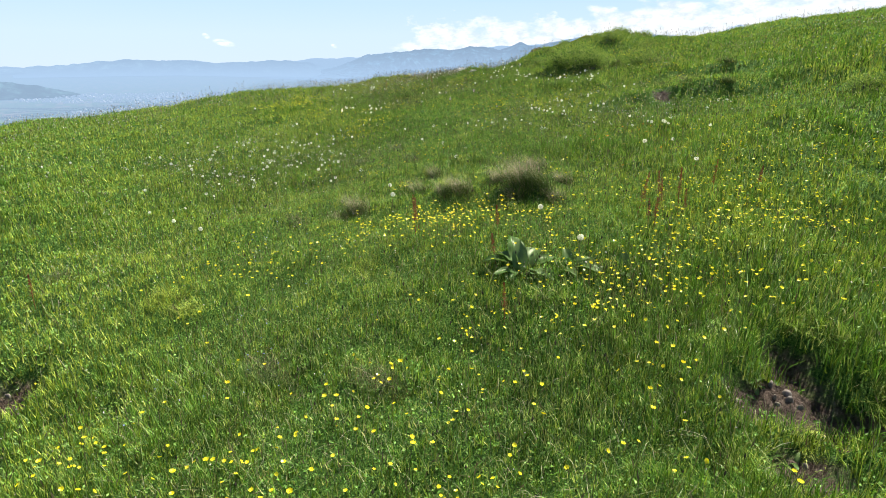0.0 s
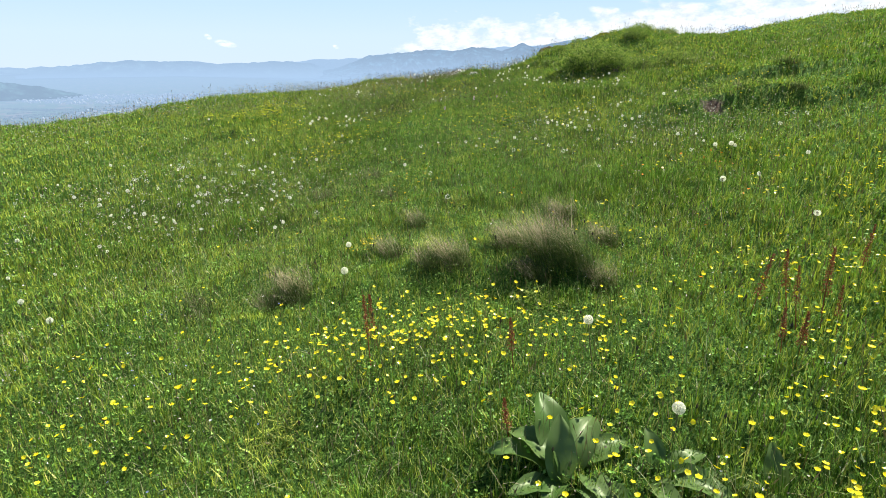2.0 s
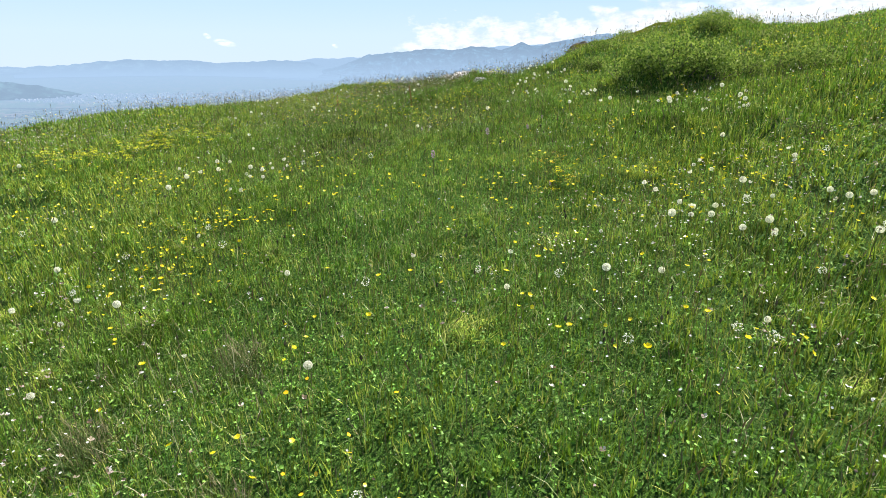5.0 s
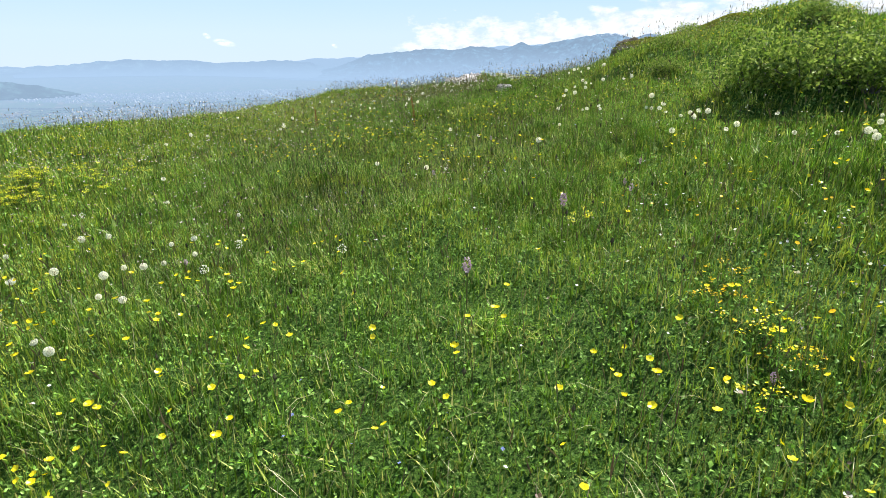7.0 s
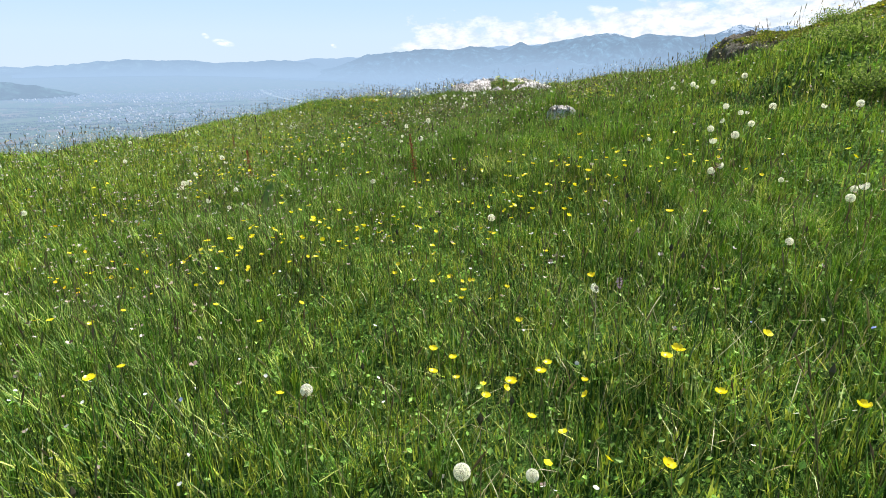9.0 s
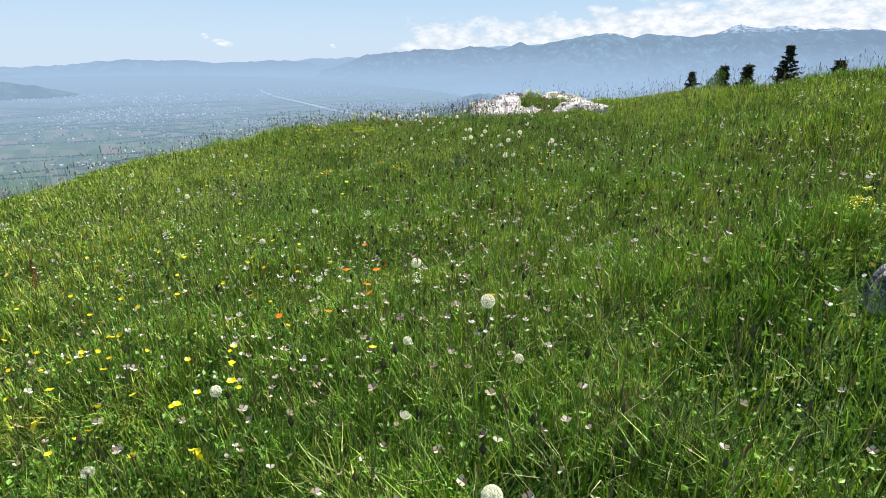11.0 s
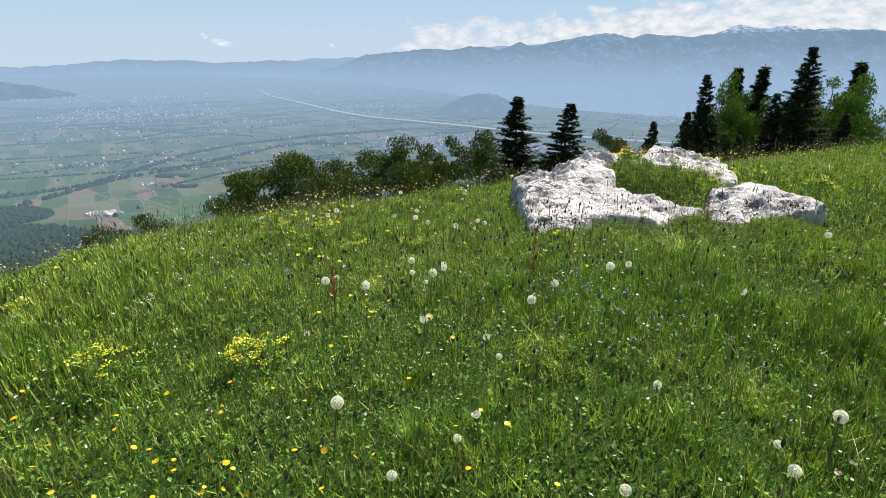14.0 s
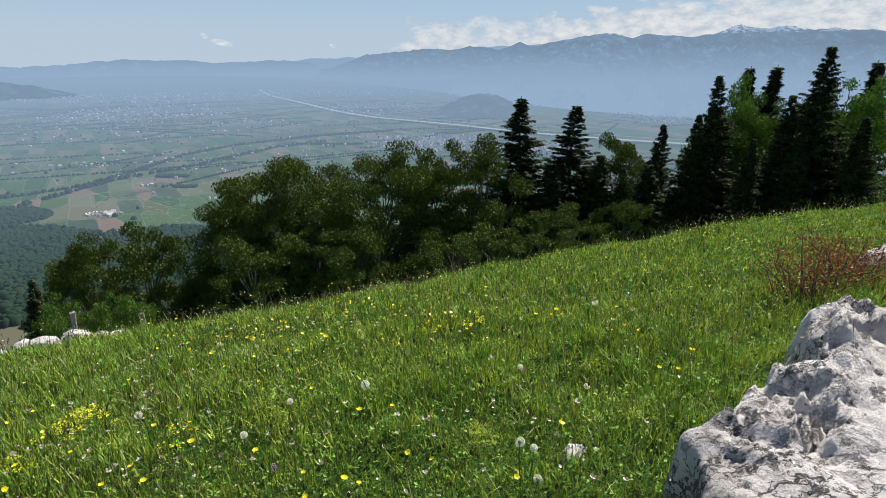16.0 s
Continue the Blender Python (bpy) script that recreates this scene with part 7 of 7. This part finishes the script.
rosette("dock_plant", [(100, 0.26, 0.14, 72, -60), (60, 0.25, 0.13, 62, -75), (140, 0.26, 0.15, 58, -80), (20, 0.22, 0.11, 50, -70), (170, 0.24, 0.12, 60, -90), (-40, 0.24, 0.12, 36, -60), (-80, 0.19, 0.10, 50, -80), (-120, 0.17, 0.08, 40, -70), (85, 0.22, 0.11, 82, -40), (120, 0.18, 0.10, 85, -50), (40, 0.17, 0.09, 70, -60), (200, 0.18, 0.09, 35, -50)], 3, "coarse dock with large grey-green leaves in the grass", "dock", 0.44, 2.86)
rosette("dock_plant", [(-30, 0.24, 0.12, 35, -55), (20, 0.18, 0.09, 50, -60), (100, 0.15, 0.08, 65, -40), (-70, 0.16, 0.08, 40, -60)], 5, "coarse dock with broad yellow-green leaves", "dock", 0.64, 2.80)
rosette("dock_plant", [(-60, 0.16, 0.08, 50, -60), (80, 0.17, 0.08, 75, -30), (10, 0.14, 0.07, 40, -50), (150, 0.13, 0.06, 60, -60)], 6, "small dock with dark green leaves", "dock", 0.88, 2.78)
rosette("hellebore_plant", [(80, 0.24, 0.09, 84, -20), (30, 0.20, 0.075, 66, -45), (165, 0.26, 0.06, 45, -40), (150, 0.30, 0.055, 38, -55), (-10, 0.20, 0.06, 40, -70), (250, 0.16, 0.06, 50, -60)], 7, "pleated green hellebore leaves standing in tall grass", "hellebore", -0.90, 11.55, 9, PLEATED)
rosette("hellebore_plant", [(120, 0.16, 0.05, 70, -30), (190, 0.17, 0.05, 60, -40), (60, 0.14, 0.05, 65, -40)], 9, "pleated green hellebore leaves standing in tall grass", "hellebore", -1.5, 9.3, 9, PLEATED)


rosette("dock_plant", [(70, 0.20, 0.09, 70, -50), (20, 0.18, 0.08, 55, -60), (130, 0.19, 0.08, 60, -60), (200, 0.15, 0.07, 45, -50), (-50, 0.16, 0.07, 45, -60), (100, 0.17, 0.08, 80, -30)], 11, "coarse dock with large dull green leaves in the grass", "dock", -0.15, 15.10)


# shrubs on the knoll
def shrub(seed, radius, height, count, material, leaf, label):
    g = np.random.RandomState(seed)
    thing = new("shrub")
    paths, radii, tips = [], [], []
    for k in range(26):
        a, r = g.uniform(0, 6.3), radius * math.sqrt(g.uniform())
        top = np.array([r * math.cos(a), r * math.sin(a), height * (1 - 0.55 * (r / radius) ** 2) * g.uniform(0.7, 1.15)])
        foot = top * np.array([0.35, 0.35, 0]) - np.array([0, 0, 0.03])
        mid = (foot + top) / 2 + g.normal(size=3) * 0.04
        paths.append(np.stack([foot, mid, top]))
        radii.append([0.006, 0.004, 0.0015])
        tips += [top, (mid + top) / 2, mid]
    v, q = tubes(paths, radii, 4)
    part_of("branchwork", mesh_of("branchwork", v, q, [BARK_GREY], True), thing)
    tips = np.array(tips)
    C = tips[g.randint(len(tips), size=count)] + g.normal(size=(count, 3)) * np.array([0.085, 0.085, 0.06]) * radius / 0.5
    C[:, 2] = np.abs(C[:, 2])
    V, F = leaves_at(C, leaf * g.uniform(0.6, 1.3, count), g, 0.45, 0.6)
    part_of("foliage", mesh_of("foliage", V, F, [material]), thing)
    return tagged(thing, label, "shrub", "shrubs on the knoll")


BUSH = [shrub(1, 0.40, 0.34, 3600, SHRUB_LEAF, 0.030, "leafy green shrub growing on the grassy knoll"), shrub(2, 0.34, 0.22, 2700, SHRUB_LEAF, 0.027, "low leafy shrub growing on the grassy knoll")]
bushes = [(2.25, 10.2, 0), (2.0, 10.4, 1), (2.55, 10.1, 0), (2.5, 12.7, 1), (3.4, 12.1, 0), (2.7, 13.2, 1), (2.95, 10.3, 1), (3.5, 10.3, 0), (2.1, 12.2, 1), (4.0, 11.8, 1), (3.8, 13.0, 1), (2.8, 11.4, 1), (4.3, 6.0, 1), (4.4, 13.3, 1), (1.9, 11.6, 1), (5.0, 12.4, 1), (5.2, 10.6, 1)]
seen = set()
for px, py, k in bushes:
    if k in seen:
        stand(BUSH[k], px, py, g.uniform(0, 360), g.uniform(0.5, 0.78), 0, 0.02)
    else:
        seen.add(k)
        BUSH[k].matrix_basis = pose(px, py, float(ground_at(px, py)) - 0.02)
red = shrub(9, 0.24, 0.30, 1700, RUST, 0.015, "sparse reddish-leaved bush beside the limestone")
red.matrix_basis = pose(1.26, 20.15, float(ground_at(1.26, 20.15)) - 0.02)
stand(red, 1.55, 20.35, 70, 0.9, 0, 0.02)
stand(BUSH[1], 1.40, 20.20, 200, 0.55, 0, 0.02)


# low cushions of heath over the knoll and round the rocks
def heath(count, patches, seed, name, material, size, thick, label):
    g = np.random.RandomState(seed)
    q = drifts(count, seed, patches, (2, 5, 10, 14), 0.0)
    lump = np.clip(0.45 + 0.65 * vnoise(q[:, 0] * 4.2, q[:, 1] * 4.2, 0, seed) + 0.25 * vnoise(q[:, 0] * 11, q[:, 1] * 11, 0, seed + 1), 0.08, 1.2)
    C = np.stack([q[:, 0], q[:, 1], ground_at(q[:, 0], q[:, 1]) + thick * lump * g.uniform(0.1, 1.0, len(q)) ** 0.5], 1)
    V, F = leaves_at(C, size * g.uniform(0.6, 1.4, len(q)), g, 0.4, 0.6)
    tagged(new(name, mesh_of(name, V, F, [material])), label, "heath", kind="stuff")


heath(26000, [(2.8, 12.0, 0.6, 0.8, 5), (3.0, 10.3, 0.6, 0.40, 4), (4.0, 12.2, 0.9, 0.8, 4), (2.3, 13.1, 0.3, 0.4, 3), (3.0, 13.4, 0.6, 0.3, 3), (3.3, 7.4, 0.5, 0.22, 1), (2.6, 8.1, 0.4, 0.2, 1)], 81, "knoll_heath", SHRUB_LEAF, 0.022, 0.10, "low leafy heath covering the rounded knoll")
heath(16000, [(1.10, 18.72, 0.18, 0.18, 1.2), (1.25, 18.5, 0.14, 0.10, 0.8), (0.42, 17.74, 0.20, 0.05, 1.5), (0.95, 18.35, 0.10, 0.2, 1.5), (2.85, 13.4, 0.3, 0.15, 2.0), (0.66, 19.36, 0.10, 0.06, 0.7), (0.86, 18.8, 0.10, 0.16, 1.6), (1.0, 17.75, 0.35, 0.08, 3), (0.7, 17.75, 0.2, 0.05, 1), (1.7, 17.7, 0.25, 0.08, 1), (0.6, 12.5, 0.12, 0.06, 1), (0.95, 19.2, 0.12, 0.06, 1), (2.3, 13.85, 0.4, 0.15, 1.5), (0.3, 19.5, 0.08, 0.08, 0.6)], 83, "rock_cushions", CUSHION, 0.013, 0.065, "cushions of moss and small leaves round the rocks")


# turf and yellow-green cushions that cap the ledge of the knoll and hang over its edge
n = 26000
x, y = g.uniform(1.8, 3.4, n), g.uniform(12.5, 14.05, n)
d = rock_depth(LEDGE, x, y, 15)
lump = vnoise(x * 6, y * 6, 0, 19)
k = (d > 0.035 + 0.05 * lump)
x, y, d, lump = x[k], y[k], d[k], lump[k]
n = len(x)
z = np.maximum(0.275 + 0.14 * (x - 2.5) - 0.02 * (y - 13.26), ground_at(x, y) + 0.03) + 0.05 * np.clip(lump, -0.5, 1) * g.uniform(0.4, 1, n) - np.clip(0.09 - d, 0, 1) * g.uniform(0, 0.9, n)
V, F = leaves_at(np.stack([x, y, z], 1), 0.020 * g.uniform(0.6, 1.4, n), g, 0.4, 0.6)
tagged(new("ledge_cushion", mesh_of("ledge_cushion", V, F, [MOSS_TOP])), "yellow-green cushion plants hanging over a rock ledge", "cushion plants", kind="stuff")


# dry stone wall and fence posts at the meadow's lower edge
def fence_post(seed, height):
    g = np.random.RandomState(seed)
    n, k = 9, 10
    z = np.linspace(-0.25, height, n)
    a = np.linspace(0, 2 * np.pi, k, endpoint=False)
    r = 0.030 * (1 + 0.08 * g.normal(size=(n, k)))
    P = np.stack([r * np.cos(a) + 0.02 * z[:, None], r * np.sin(a), np.repeat(z[:, None], k, 1) + 0.01 * g.normal(size=(n, k))], -1).reshape(-1, 3)
    cap = np.array([[0.02 * height, 0, height + 0.012]])
    q = grid_faces(n, k, True)
    t = np.array([((n - 1) * k + i, (n - 1) * k + (i + 1) % k, n * k, n * k) for i in range(k)])
    me = bpy.data.meshes.new("fence_post")
    me.from_pydata(np.concatenate([P, cap]).tolist(), [], [tuple(f) for f in q.tolist()] + [tuple(f[:3]) for f in t.tolist()])
    me.materials.append(OLD_WOOD)
    return tagged(new("fence_post", me), "weathered grey wooden fence post by the stone wall", "fence post", "fence posts")


for k, (px, py, h) in enumerate(((-5.16, 24.19, 0.74), (-5.9, 23.65, 0.72), (-4.45, 24.6, 0.60), (-6.5, 23.2, 0.70))):
    fence_post(k, h).matrix_basis = pose(px, py, float(ground_at(px, py)), g.uniform(-4, 4), g.uniform(-4, 4), g.uniform(0, 360))

wall = new("stone_wall")
tagged(wall, "low tumbled dry stone wall of pale limestone", "wall")
for k in range(64):
    t = g.uniform()
    px, py = -6.4 + 1.75 * t + g.normal() * 0.09, 23.3 + 1.2 * t + g.normal() * 0.09
    r = g.uniform(0.07, 0.15)
    n, m = 7, 10
    a, b = np.meshgrid(np.linspace(0, np.pi, n), np.linspace(0, 2 * np.pi, m, endpoint=False), indexing="ij")
    D = np.stack([np.sin(a) * np.cos(b), np.sin(a) * np.sin(b), np.cos(a)], -1)
    D = D * (1 + 0.22 * vnoise(D[..., 0] * 2 + k, D[..., 1] * 2, D[..., 2] * 2, k))[..., None]
    D = np.sign(D) * np.abs(D) ** 0.8 * np.array([1.2, 0.9, 0.7]) * r
    up = g.uniform(0, 0.40) * (1 - 0.3 * abs(t - 0.6))
    ob = part_of("stone", mesh_of("stone", D.reshape(-1, 3), grid_faces(n, m, True), [LIMESTONE]), wall)
    ob.matrix_basis = pose(px, py, float(ground_at(px, py)) + up, g.uniform(-20, 20), g.uniform(-20, 20), g.uniform(0, 360))


# crumbs of stone and small leaves on the bare earth
def make_pebble():
    m = Nodes("earthy_stone")
    m.put(m.bsdf.inputs["Base Color"], m.ramp(m.noise(m.position(), 40.0, 5.0, 0.7), [(0.35, (0.13, 0.10, 0.075)), (0.65, (0.30, 0.25, 0.20))]))
    m.put(m.bsdf.inputs["Roughness"], 0.95)
    return m.mat


PEBBLE = make_pebble()
for a, b_, r, k in HOLLOWS:
    for _ in range(15):
        t, u = g.uniform(0, 6.3), r * 0.8 * math.sqrt(g.uniform())
        x, y = a + u * math.cos(t), b_ + u * math.sin(t)
        rock("pebble", x, y, (0.005 + 0.016 * g.uniform() ** 2, 0.004 + 0.011 * g.uniform() ** 2), g.uniform(0, 180), 0.010, int(g.randint(90)), "small earthy stone lying on bare soil", (0, 0), (7, 14), 0.012, 0.1, 4, material=PEBBLE, level=float(ground_at(x, y)) + 0.011)
for x, y, n in ((1.10, 1.86, 7), (1.17, 1.76, 9), (1.12, 1.55, 9), (1.33, 1.72, 5), (1.26, 1.93, 5), (1.22, 1.48, 7), (1.42, 1.92, 4), (-2.1, 2.35, 5)):
    rosette("plantain_rosette", [(360 * k / n + g.uniform(-20, 20), g.uniform(0.05, 0.09), g.uniform(0.016, 0.026), g.uniform(25, 65), -60) for k in range(n)], int(g.randint(90)), "small rosette of green plantain leaves on bare earth", "plantain", x, y)
